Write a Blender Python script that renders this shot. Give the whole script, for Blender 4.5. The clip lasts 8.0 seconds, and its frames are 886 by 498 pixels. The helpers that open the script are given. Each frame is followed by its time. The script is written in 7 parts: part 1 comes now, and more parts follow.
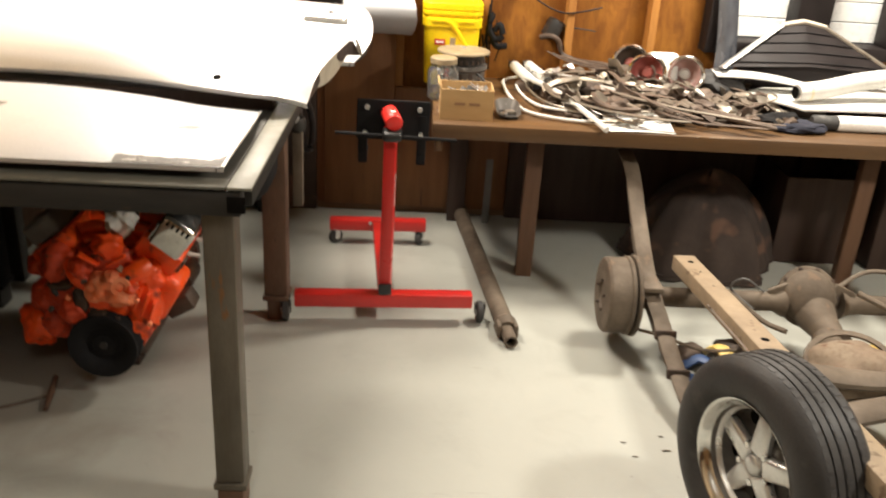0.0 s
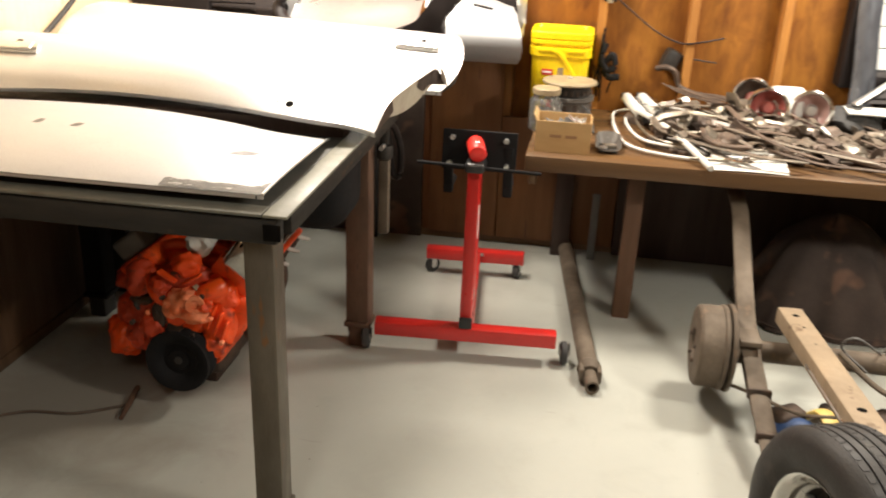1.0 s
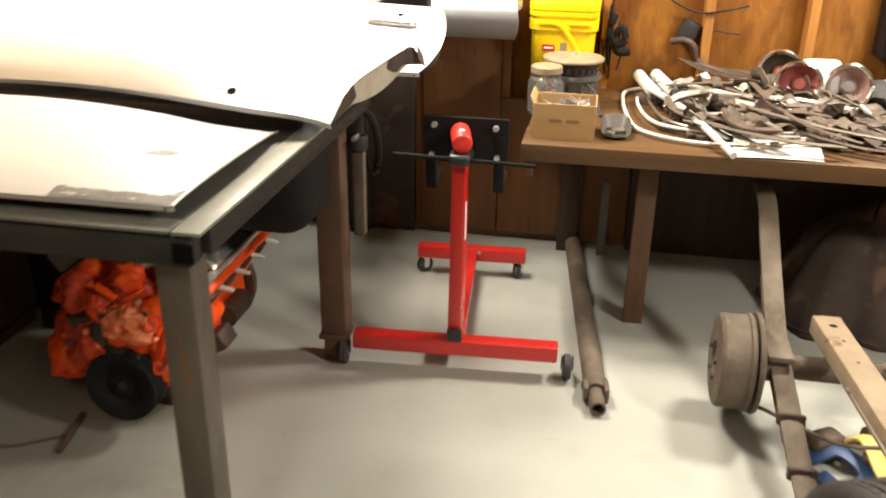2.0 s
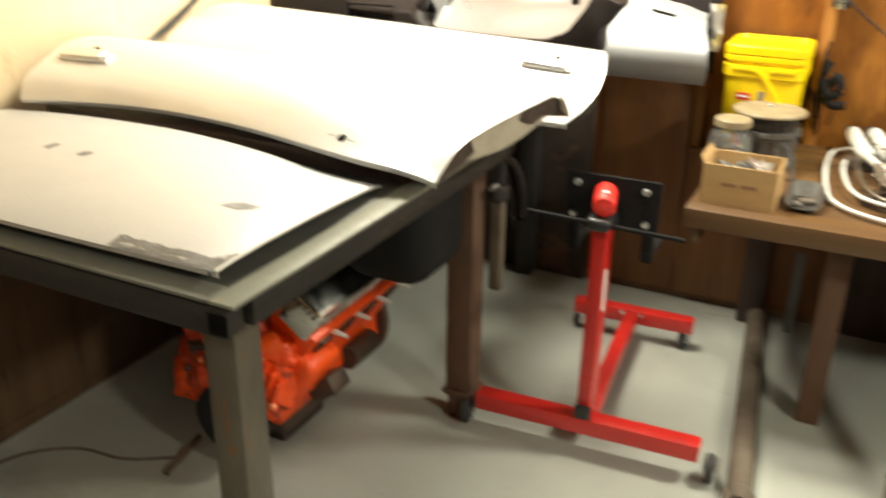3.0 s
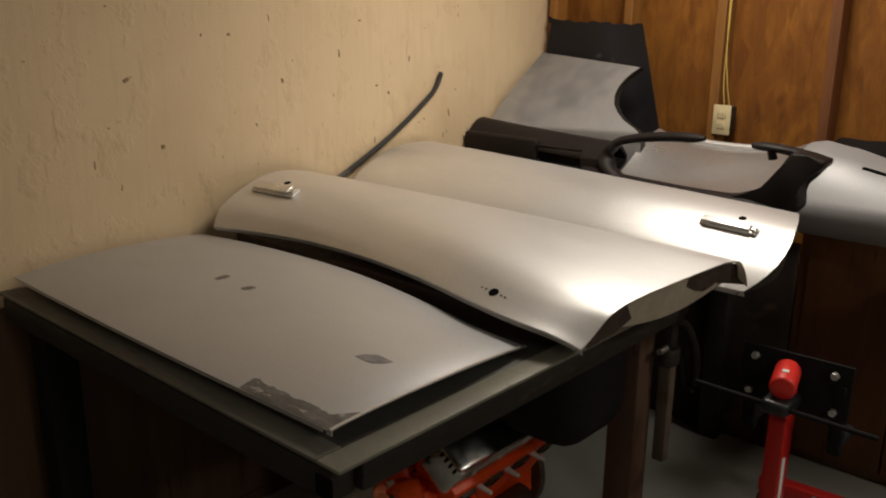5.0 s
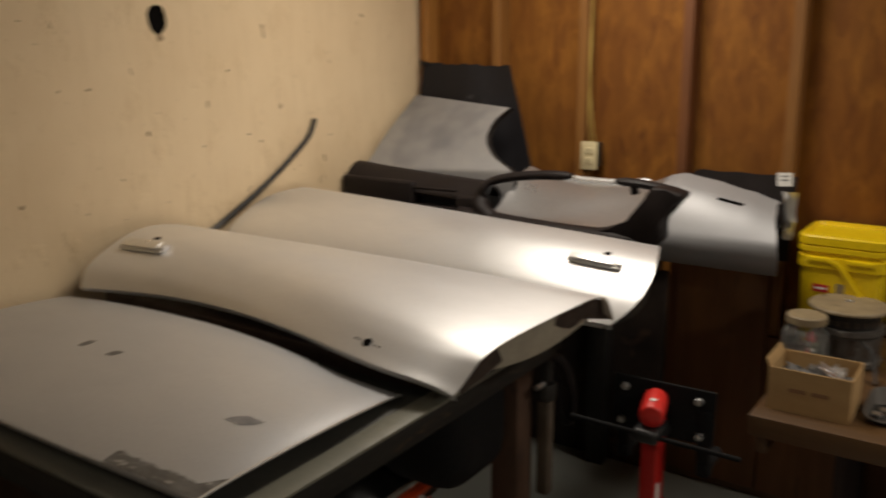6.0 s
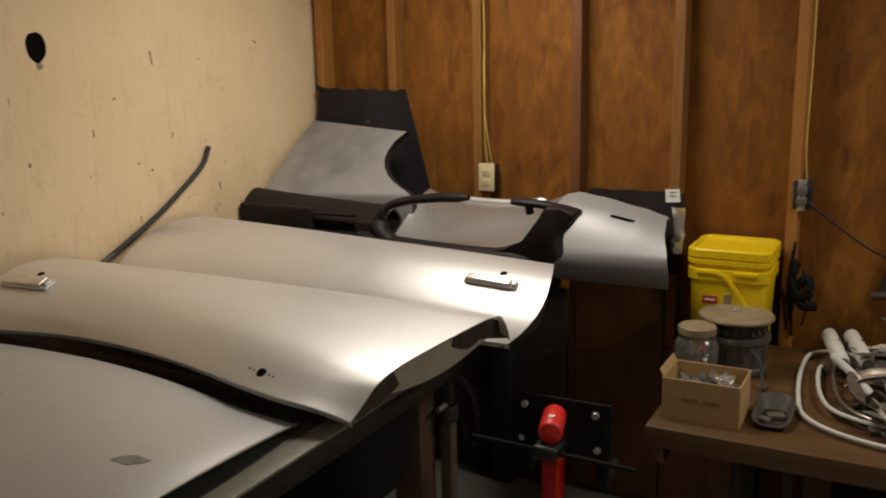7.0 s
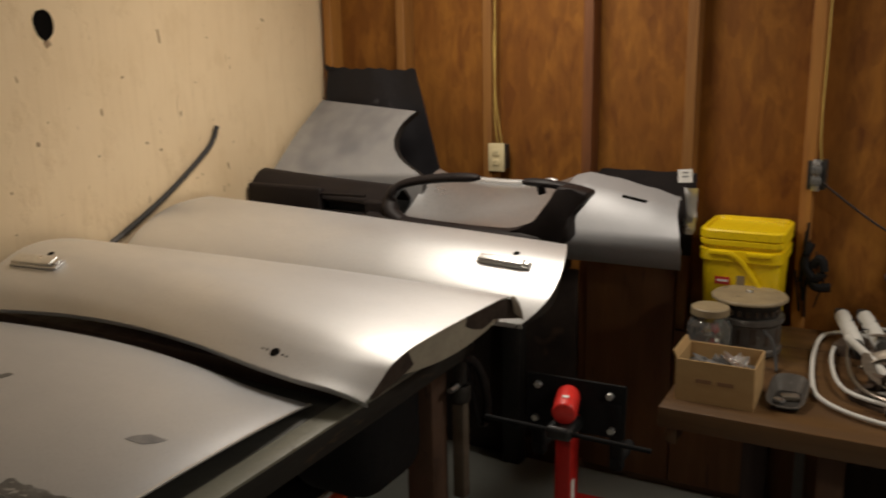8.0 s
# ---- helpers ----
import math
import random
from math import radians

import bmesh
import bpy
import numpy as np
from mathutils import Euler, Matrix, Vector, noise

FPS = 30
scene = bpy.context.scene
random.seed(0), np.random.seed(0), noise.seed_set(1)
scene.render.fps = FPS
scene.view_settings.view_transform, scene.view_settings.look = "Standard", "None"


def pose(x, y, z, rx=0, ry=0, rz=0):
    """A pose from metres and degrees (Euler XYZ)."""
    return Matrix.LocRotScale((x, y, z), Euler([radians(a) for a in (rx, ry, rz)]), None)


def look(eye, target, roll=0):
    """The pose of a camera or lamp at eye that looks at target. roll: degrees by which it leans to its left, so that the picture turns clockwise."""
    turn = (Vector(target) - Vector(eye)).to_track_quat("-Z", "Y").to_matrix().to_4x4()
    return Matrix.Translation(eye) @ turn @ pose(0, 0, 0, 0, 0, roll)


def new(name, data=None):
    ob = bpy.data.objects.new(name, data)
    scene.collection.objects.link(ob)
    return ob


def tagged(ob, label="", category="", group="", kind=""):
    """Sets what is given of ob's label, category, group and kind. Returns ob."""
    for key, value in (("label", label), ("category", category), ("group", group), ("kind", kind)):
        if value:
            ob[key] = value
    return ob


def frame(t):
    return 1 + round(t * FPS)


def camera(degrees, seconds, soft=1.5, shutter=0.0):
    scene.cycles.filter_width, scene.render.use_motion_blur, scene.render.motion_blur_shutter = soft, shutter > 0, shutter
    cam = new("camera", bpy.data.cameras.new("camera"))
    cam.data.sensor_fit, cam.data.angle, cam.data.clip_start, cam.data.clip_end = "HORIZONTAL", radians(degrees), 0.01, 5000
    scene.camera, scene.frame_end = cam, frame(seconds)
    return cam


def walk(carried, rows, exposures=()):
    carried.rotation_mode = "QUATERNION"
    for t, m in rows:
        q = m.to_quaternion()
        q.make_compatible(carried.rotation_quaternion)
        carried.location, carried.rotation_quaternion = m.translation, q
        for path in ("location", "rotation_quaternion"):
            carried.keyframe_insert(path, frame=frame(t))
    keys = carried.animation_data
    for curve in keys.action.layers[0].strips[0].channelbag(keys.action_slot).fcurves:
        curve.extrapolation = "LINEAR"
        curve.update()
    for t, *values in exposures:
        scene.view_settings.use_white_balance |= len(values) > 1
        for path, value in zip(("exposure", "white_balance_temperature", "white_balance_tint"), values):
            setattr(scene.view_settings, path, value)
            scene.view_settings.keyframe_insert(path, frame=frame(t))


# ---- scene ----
cam = camera(54.4, 8.0, soft=1.9, shutter=0.8)

PATH = [
    (0, (1.718, -4.371, 1.657), (1.802, -2.54, 0.859), 3.6),
    (0.5, (1.84, -4.343, 1.659), (1.773, -2.494, 0.9), 1.0),
    (1, (1.979, -4.26, 1.662), (1.705, -2.431, 0.902), 2.4),
    (1.2, (2.019, -4.214, 1.642), (1.705, -2.398, 0.865), 2.1),
    (2.3, (2.073, -3.721, 1.587), (1.73, -1.929, 0.767), 0.2),
    (2.5, (2.173, -3.651, 1.608), (1.641, -1.915, 0.769), -0.3),
    (2.6, (2.208, -3.619, 1.609), (1.583, -1.88, 0.842), 0.5),
    (2.8, (2.258, -3.566, 1.624), (1.514, -1.893, 0.82), 0.6),
    (3, (2.254, -3.513, 1.644), (1.426, -1.874, 0.853), 0.6),
    (3.2, (2.268, -3.477, 1.638), (1.357, -1.874, 0.861), -0.8),
    (3.5, (2.218, -3.416, 1.653), (1.316, -1.791, 0.915), 0.6),
    (4, (2.205, -3.378, 1.663), (1.09, -1.852, 1.008), 0.4),
    (4.2, (2.238, -3.348, 1.692), (1.074, -1.849, 1.063), 1.3),
    (5.3, (2.326, -3.346, 1.716), (1.032, -1.915, 1.187), 0.3),
    (5.5, (2.34, -3.34, 1.729), (1.076, -1.885, 1.196), 0.1),
    (6, (2.368, -3.313, 1.752), (1.263, -1.712, 1.284), -0.5),
    (6.5, (2.381, -3.29, 1.751), (1.405, -1.613, 1.263), -1.0),
    (7, (2.405, -3.289, 1.751), (1.468, -1.572, 1.334), -1.1),
    (7.5, (2.4, -3.274, 1.753), (1.516, -1.539, 1.293), -1.2),
    (8, (2.373, -3.286, 1.739), (1.433, -1.58, 1.283), -1.1),
]
EXPOSURES = [(0.0, 1.26, 6500, 10), (1.2, 1.28, 6500, 10), (2.5, 1.5, 6500, 4), (3.0, 1.25, 6500, -1), (3.5, 0.62, 6500, 2), (4.0, -0.22, 6500, 4), (4.4, -0.72, 6500, 8), (5.3, -1.12, 6500, 10), (8.0, -1.1, 6500, 10)]
walk(cam, [(t, look(eye, target, roll)) for t, eye, target, roll in PATH], EXPOSURES)

# ---- world and lamps ----
world = bpy.data.worlds.new("world")
scene.world = world
world.use_nodes = True
world.node_tree.nodes["Background"].inputs[0].default_value = (0.5, 0.6, 0.8, 1)
world.node_tree.nodes["Background"].inputs[1].default_value = 0.02


def lamp(name, eye, target, sx, sy, watts, color):
    data = bpy.data.lights.new(name, "AREA")
    data.shape, data.size, data.size_y, data.energy, data.color = "RECTANGLE", sx, sy, watts, color
    ob = new(name, data)
    ob.matrix_world = look(eye, target)
    return ob


lamp("shop_light", (1.09, -0.88, 2.46), (1.09, -0.88, 0), 0.6, 0.6, 43, (1.0, 0.895, 0.765))
lamp("shop_light", (3.35, -0.6, 2.48), (3.35, -0.6, 0), 0.4, 0.4, 40, (1.0, 0.92, 0.79))
lamp("shop_light", (1.40, -4.1, 2.48), (1.40, -4.1, 0), 0.3, 0.8, 9, (1.0, 0.93, 0.82))
lamp("shop_light", (4.3, -2.9, 2.48), (4.3, -2.9, 0), 0.35, 0.35, 42, (1.0, 0.93, 0.81))


# ---- materials ----
def mat(name, a, b, rough=0.6, metal=0.0, scale=8.0, fine=90.0, bump=0.1, stretch=(1, 1, 1), spots=None, spot_scale=20.0,
        spot_cut=0.62, spot_soft=0.06, detail=6.0, spec=0.5, rvar=0.12, random_tint=0.0, coat=0.0, ripple=0.0):
    """Two-scale noise between colours a and b, with optional spots, gloss variation and fine relief."""
    m = bpy.data.materials.new(name)
    m.use_nodes = True
    nt = m.node_tree
    nd, ln = nt.nodes, nt.links
    p = nd["Principled BSDF"]
    tc = nd.new("ShaderNodeTexCoord")
    mp = nd.new("ShaderNodeMapping")
    mp.inputs["Scale"].default_value = stretch
    ln.new(tc.outputs["Object"], mp.inputs["Vector"])

    def noise_tex(sc, det=detail, rough_=0.6):
        n = nd.new("ShaderNodeTexNoise")
        n.inputs["Scale"].default_value, n.inputs["Detail"].default_value, n.inputs["Roughness"].default_value = sc, det, rough_
        ln.new(mp.outputs[0], n.inputs["Vector"])
        return n

    def mix(fac, c1, c2, mode="MIX"):
        x = nd.new("ShaderNodeMix")
        x.data_type, x.blend_type = "RGBA", mode
        for v, k in ((fac, 0), (c1, 6), (c2, 7)):
            if isinstance(v, bpy.types.NodeSocket):
                ln.new(v, x.inputs[k])
            else:
                x.inputs[k].default_value = v if k == 0 else (*v, 1)
        return x.outputs[2]

    def ramp(src, lo, hi):
        r = nd.new("ShaderNodeMapRange")
        r.inputs[1].default_value, r.inputs[2].default_value = lo, hi
        ln.new(src, r.inputs[0])
        return r.outputs[0]

    big, small = noise_tex(scale), noise_tex(fine, 4.0)
    col = mix(ramp(big.outputs[0], 0.3, 0.7), a, b)
    dark = tuple(c * 0.72 for c in a)
    col = mix(ramp(small.outputs[0], 0.5, 0.85), col, dark)
    if spots:
        sp = noise_tex(spot_scale, 3.0, 0.7)
        col = mix(ramp(sp.outputs[0], spot_cut, spot_cut + spot_soft), col, spots)
    if random_tint:
        oi = nd.new("ShaderNodeObjectInfo")
        r = nd.new("ShaderNodeMapRange")
        r.inputs[3].default_value, r.inputs[4].default_value = 1 - random_tint, 1 + random_tint
        ln.new(oi.outputs["Random"], r.inputs[0])
        hs = nd.new("ShaderNodeHueSaturation")
        ln.new(r.outputs[0], hs.inputs["Value"])
        ln.new(col, hs.inputs["Color"])
        col = hs.outputs[0]
    ln.new(col, p.inputs["Base Color"])
    rr = nd.new("ShaderNodeMapRange")
    rr.inputs[1].default_value, rr.inputs[2].default_value = 0.3, 0.7
    rr.inputs[3].default_value, rr.inputs[4].default_value = max(0.02, rough - rvar), min(1, rough + rvar)
    ln.new(big.outputs[0], rr.inputs[0])
    ln.new(rr.outputs[0], p.inputs["Roughness"])
    p.inputs["Metallic"].default_value = metal
    p.inputs["Specular IOR Level"].default_value = spec
    p.inputs["Coat Weight"].default_value = coat
    p.inputs["Coat Roughness"].default_value = 0.15
    if bump:
        bp = nd.new("ShaderNodeBump")
        bp.inputs["Strength"].default_value, bp.inputs["Distance"].default_value = bump, 0.004
        ln.new(small.outputs[0], bp.inputs["Height"])
        ln.new(bp.outputs[0], p.inputs["Normal"])
    if ripple:
        wave = noise_tex(7.0, 2.0, 0.5)
        bp = nd.new("ShaderNodeBump")
        bp.inputs["Strength"].default_value, bp.inputs["Distance"].default_value = ripple, 0.02
        ln.new(wave.outputs[0], bp.inputs["Height"])
        ln.new(bp.outputs[0], p.inputs["Normal"])
    return m


def glass_mat(name, color, rough=0.05):
    m = bpy.data.materials.new(name)
    m.use_nodes = True
    p = m.node_tree.nodes["Principled BSDF"]
    p.inputs["Base Color"].default_value = (*color, 1)
    p.inputs["Roughness"].default_value = rough
    p.inputs["Transmission Weight"].default_value = 0.95
    return m


def ply_mat(name, light, mid, dark):
    """Weathered sheathing: warped vertical grain, mottled flakes, dark streaks and resin knots."""
    m = bpy.data.materials.new(name)
    m.use_nodes = True
    nt = m.node_tree
    nd, ln = nt.nodes, nt.links
    p = nd["Principled BSDF"]
    tc = nd.new("ShaderNodeTexCoord")

    def tex(sx, sy, sz, scale, detail, distortion=0.0, rough_=0.6):
        mp = nd.new("ShaderNodeMapping")
        mp.inputs["Scale"].default_value = (sx, sy, sz)
        ln.new(tc.outputs["Object"], mp.inputs["Vector"])
        n = nd.new("ShaderNodeTexNoise")
        n.inputs["Scale"].default_value, n.inputs["Detail"].default_value = scale, detail
        n.inputs["Distortion"].default_value, n.inputs["Roughness"].default_value = distortion, rough_
        ln.new(mp.outputs[0], n.inputs["Vector"])
        return n.outputs[0]

    def rng(src, lo, hi):
        r = nd.new("ShaderNodeMapRange")
        r.inputs[1].default_value, r.inputs[2].default_value = lo, hi
        ln.new(src, r.inputs[0])
        return r.outputs[0]

    def mix(fac, c1, c2, amount=1.0):
        if amount != 1.0:
            mu = nd.new("ShaderNodeMath")
            mu.operation = "MULTIPLY"
            mu.inputs[1].default_value = amount
            ln.new(fac, mu.inputs[0])
            fac = mu.outputs[0]
        x = nd.new("ShaderNodeMix")
        x.data_type = "RGBA"
        ln.new(fac, x.inputs[0])
        for v, k in ((c1, 6), (c2, 7)):
            if isinstance(v, bpy.types.NodeSocket):
                ln.new(v, x.inputs[k])
            else:
                x.inputs[k].default_value = (*v, 1)
        return x.outputs[2]

    flakes = tex(1.0, 1.0, 0.4, 13, 6, 0.9)
    cloud = tex(1, 1, 0.8, 2.3, 3)
    streak = tex(5, 5, 0.7, 3.0, 4, 0.6)
    knots = tex(1.0, 1.0, 0.45, 6.0, 2, 0.5)
    stain = tex(2.2, 2.2, 0.35, 2.2, 4, 0.4)
    grain = tex(9, 9, 1.0, 14, 3)
    col = mix(rng(flakes, 0.38, 0.60), mid, light)
    col = mix(rng(cloud, 0.42, 0.68), col, mid, 0.7)
    col = mix(rng(streak, 0.54, 0.70), col, dark, 0.42)
    col = mix(rng(knots, 0.63, 0.72), col, dark, 0.7)
    col = mix(rng(stain, 0.5, 0.68), col, mid, 0.6)
    vm = nd.new("ShaderNodeMapping")
    vm.inputs["Scale"].default_value = (1.0, 1.0, 0.3)
    vm.inputs["Rotation"].default_value = (0, radians(9), 0)
    ln.new(tc.outputs["Object"], vm.inputs["Vector"])
    vo = nd.new("ShaderNodeTexVoronoi")
    vo.inputs["Scale"].default_value = 34
    ln.new(vm.outputs[0], vo.inputs["Vector"])
    sep = nd.new("ShaderNodeSeparateColor")
    ln.new(vo.outputs["Color"], sep.inputs[0])
    col = mix(rng(sep.outputs[0], 0.35, 1.0), col, light, 0.30)
    col = mix(rng(sep.outputs[1], 0.55, 1.0), col, dark, 0.26)
    col = mix(rng(grain, 0.5, 0.8), col, dark, 0.3)
    ln.new(col, p.inputs["Base Color"])
    p.inputs["Roughness"].default_value = 0.7
    p.inputs["Specular IOR Level"].default_value = 0.25
    bp = nd.new("ShaderNodeBump")
    bp.inputs["Strength"].default_value, bp.inputs["Distance"].default_value = 0.35, 0.004
    ln.new(flakes, bp.inputs["Height"])
    ln.new(bp.outputs[0], p.inputs["Normal"])
    return m


M_PLY = ply_mat("plywood", (0.295, 0.121, 0.018), (0.178, 0.063, 0.0095), (0.078, 0.020, 0.0055))
M_STUD = mat("stud_lumber", (0.33, 0.145, 0.027), (0.235, 0.095, 0.017), 0.65, 0, 6, 60, 0.2, (6, 6, 0.5), (0.16, 0.06, 0.02), 5, 0.70, random_tint=0.3)


def plaster_mat(name, pale, tan, speck):
    """Old cream paint on rough plaster: clouded, faintly streaked downwards, freckled with small brown marks."""
    m = bpy.data.materials.new(name)
    m.use_nodes = True
    nd, ln = m.node_tree.nodes, m.node_tree.links
    p = nd["Principled BSDF"]
    tc = nd.new("ShaderNodeTexCoord")

    def tex(sy, sz, scale, detail, lo, hi, rough_=0.6, distortion=0.0):
        mp = nd.new("ShaderNodeMapping")
        mp.inputs["Scale"].default_value = (1, sy, sz)
        ln.new(tc.outputs["Object"], mp.inputs["Vector"])
        n = nd.new("ShaderNodeTexNoise")
        n.inputs["Scale"].default_value, n.inputs["Detail"].default_value = scale, detail
        n.inputs["Roughness"].default_value, n.inputs["Distortion"].default_value = rough_, distortion
        ln.new(mp.outputs[0], n.inputs["Vector"])
        r = nd.new("ShaderNodeMapRange")
        r.inputs[1].default_value, r.inputs[2].default_value = lo, hi
        ln.new(n.outputs[0], r.inputs[0])
        return r.outputs[0]

    def mix(fac, c1, c2, amount):
        mu = nd.new("ShaderNodeMath")
        mu.operation = "MULTIPLY"
        mu.inputs[1].default_value = amount
        ln.new(fac, mu.inputs[0])
        x = nd.new("ShaderNodeMix")
        x.data_type = "RGBA"
        ln.new(mu.outputs[0], x.inputs[0])
        for v, k in ((c1, 6), (c2, 7)):
            if isinstance(v, bpy.types.NodeSocket):
                ln.new(v, x.inputs[k])
            else:
                x.inputs[k].default_value = (*v, 1)
        return x.outputs[2]

    cloud = tex(1, 1, 1.7, 4, 0.35, 0.68)
    streak = tex(9, 0.8, 4.0, 4, 0.5, 0.75, 0.6, 0.4)
    blotch = tex(1, 0.7, 9.0, 5, 0.55, 0.72)
    freckle = tex(1.6, 0.9, 30, 3, 0.66, 0.74, 0.65)
    smear = tex(2.6, 0.45, 17, 3, 0.70, 0.76, 0.6, 0.8)
    grain = tex(1, 1, 120, 3, 0.3, 0.7)
    col = mix(cloud, pale, tan, 0.6)
    col = mix(streak, col, tan, 0.45)
    col = mix(blotch, col, tan, 0.55)
    col = mix(freckle, col, speck, 0.45)
    col = mix(smear, col, speck, 0.55)
    ln.new(col, p.inputs["Base Color"])
    p.inputs["Roughness"].default_value = 0.78
    p.inputs["Specular IOR Level"].default_value = 0.3
    b1 = nd.new("ShaderNodeBump")
    b1.inputs["Strength"].default_value, b1.inputs["Distance"].default_value = 0.25, 0.012
    ln.new(blotch, b1.inputs["Height"])
    b2 = nd.new("ShaderNodeBump")
    b2.inputs["Strength"].default_value, b2.inputs["Distance"].default_value = 0.15, 0.002
    ln.new(grain, b2.inputs["Height"])
    ln.new(b1.outputs[0], b2.inputs["Normal"])
    ln.new(b2.outputs[0], p.inputs["Normal"])
    return m


def floor_mat(name, pale, dull, stain):
    """Grey floor paint: clouded, dusty, with thin scuffs and small dark stains."""
    m = bpy.data.materials.new(name)
    m.use_nodes = True
    nd, ln = m.node_tree.nodes, m.node_tree.links
    p = nd["Principled BSDF"]
    tc = nd.new("ShaderNodeTexCoord")

    def tex(rz, sx, sy, scale, detail, lo, hi, distortion=0.0):
        mp = nd.new("ShaderNodeMapping")
        mp.inputs["Rotation"].default_value = (0, 0, radians(rz))
        mp.inputs["Scale"].default_value = (sx, sy, 1)
        ln.new(tc.outputs["Object"], mp.inputs["Vector"])
        n = nd.new("ShaderNodeTexNoise")
        n.inputs["Scale"].default_value, n.inputs["Detail"].default_value = scale, detail
        n.inputs["Roughness"].default_value, n.inputs["Distortion"].default_value = 0.62, distortion
        ln.new(mp.outputs[0], n.inputs["Vector"])
        r = nd.new("ShaderNodeMapRange")
        r.inputs[1].default_value, r.inputs[2].default_value = lo, hi
        ln.new(n.outputs[0], r.inputs[0])
        return r.outputs[0]

    def mix(fac, c1, c2, amount):
        mu = nd.new("ShaderNodeMath")
        mu.operation = "MULTIPLY"
        mu.inputs[1].default_value = amount
        ln.new(fac, mu.inputs[0])
        x = nd.new("ShaderNodeMix")
        x.data_type = "RGBA"
        ln.new(mu.outputs[0], x.inputs[0])
        for v, k in ((c1, 6), (c2, 7)):
            if isinstance(v, bpy.types.NodeSocket):
                ln.new(v, x.inputs[k])
            else:
                x.inputs[k].default_value = (*v, 1)
        return x.outputs[2]

    cloud = tex(0, 1, 1, 1.3, 5, 0.35, 0.7)
    col = mix(cloud, pale, dull, 0.7)
    col = mix(tex(0, 1, 1, 5.0, 5, 0.52, 0.72, 0.5), col, dull, 0.7)
    col = mix(tex(35, 0.35, 2.4, 7.0, 3, 0.70, 0.75, 0.8), col, stain, 0.5)
    col = mix(tex(-50, 0.3, 2.6, 6.0, 3, 0.71, 0.76, 0.6), col, stain, 0.45)
    col = mix(tex(10, 1, 1, 22.0, 2, 0.74, 0.78), col, stain, 0.8)
    # the floor turns darker and browner round the engine, with a ragged border
    dist = nd.new("ShaderNodeVectorMath")
    dist.operation = "DISTANCE"
    dist.inputs[1].default_value = (0.38, -1.92, 0.0)
    ln.new(tc.outputs["Object"], dist.inputs[0])
    edge = nd.new("ShaderNodeMath")
    edge.operation = "MULTIPLY_ADD"
    edge.inputs[1].default_value = 0.35
    ln.new(tex(0, 1, 1, 4.5, 5, 0.25, 0.75, 0.6), edge.inputs[0])
    ln.new(dist.outputs["Value"], edge.inputs[2])
    brown_patch = nd.new("ShaderNodeMapRange")
    brown_patch.inputs[1].default_value, brown_patch.inputs[2].default_value = 0.80, 0.42
    ln.new(edge.outputs[0], brown_patch.inputs[0])
    col = mix(brown_patch.outputs[0], col, (0.15, 0.11, 0.08), 0.55)
    ln.new(col, p.inputs["Base Color"])
    r = nd.new("ShaderNodeMapRange")
    r.inputs[3].default_value, r.inputs[4].default_value = 0.38, 0.58
    ln.new(cloud, r.inputs[0])
    ln.new(r.outputs[0], p.inputs["Roughness"])
    b = nd.new("ShaderNodeBump")
    b.inputs["Strength"].default_value, b.inputs["Distance"].default_value = 0.06, 0.003
    ln.new(tex(0, 1, 1, 60, 4, 0.3, 0.7), b.inputs["Height"])
    ln.new(b.outputs[0], p.inputs["Normal"])
    return m


M_PLASTER = plaster_mat("cream_wall_paint", (0.78, 0.615, 0.40), (0.66, 0.495, 0.30), (0.34, 0.22, 0.11))
M_FLOOR = floor_mat("painted_concrete", (0.385, 0.39, 0.35), (0.325, 0.325, 0.29), (0.17, 0.155, 0.13))
M_CEIL = mat("ceiling_board", (0.55, 0.5, 0.42), (0.48, 0.43, 0.35), 0.8, 0, 2, 30, 0.1)
M_WALL = mat("far_wall_board", (0.34, 0.2, 0.09), (0.27, 0.15, 0.06), 0.7, 0, 3, 30, 0.1, (2, 2, 0.5))
M_STEEL = mat("sanded_body_steel", (0.82, 0.825, 0.83), (0.70, 0.705, 0.715), 0.41, 0.75, 3.2, 400, 0.0, (0.5, 0.9, 1), None, rvar=0.07, ripple=0.06)
M_HOODSTEEL = mat("dull_sanded_steel", (0.58, 0.59, 0.61), (0.50, 0.51, 0.53), 0.46, 0.55, 2.6, 400, 0.0, (0.5, 0.9, 1), None, rvar=0.06, ripple=0.03)
M_PRIMER = mat("patchy_primered_steel", (0.40, 0.40, 0.405), (0.33, 0.33, 0.34), 0.58, 0.4, 4.0, 300, 0.0, (1, 1, 1), (0.245, 0.248, 0.262), 2.3, 0.50, spot_soft=0.14)
M_BARE = mat("scraped_dark_metal", (0.08, 0.074, 0.068), (0.26, 0.25, 0.235), 0.6, 0.3, 14, 120, 0.4, (1, 2.5, 1), (0.5, 0.48, 0.44), 30, 0.6)
# paler copy of the table steel: the end's sheen is put into the colour
M_PLATE = mat("sheen_grey_table_steel", (0.225, 0.22, 0.172), (0.15, 0.147, 0.116), 0.5, 0.0, 7, 90, 0.2, (1, 1, 1), (0.10, 0.075, 0.05), 9, 0.66)
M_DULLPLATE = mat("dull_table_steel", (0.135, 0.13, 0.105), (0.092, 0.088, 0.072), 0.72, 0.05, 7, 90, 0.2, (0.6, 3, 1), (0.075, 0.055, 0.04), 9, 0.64)
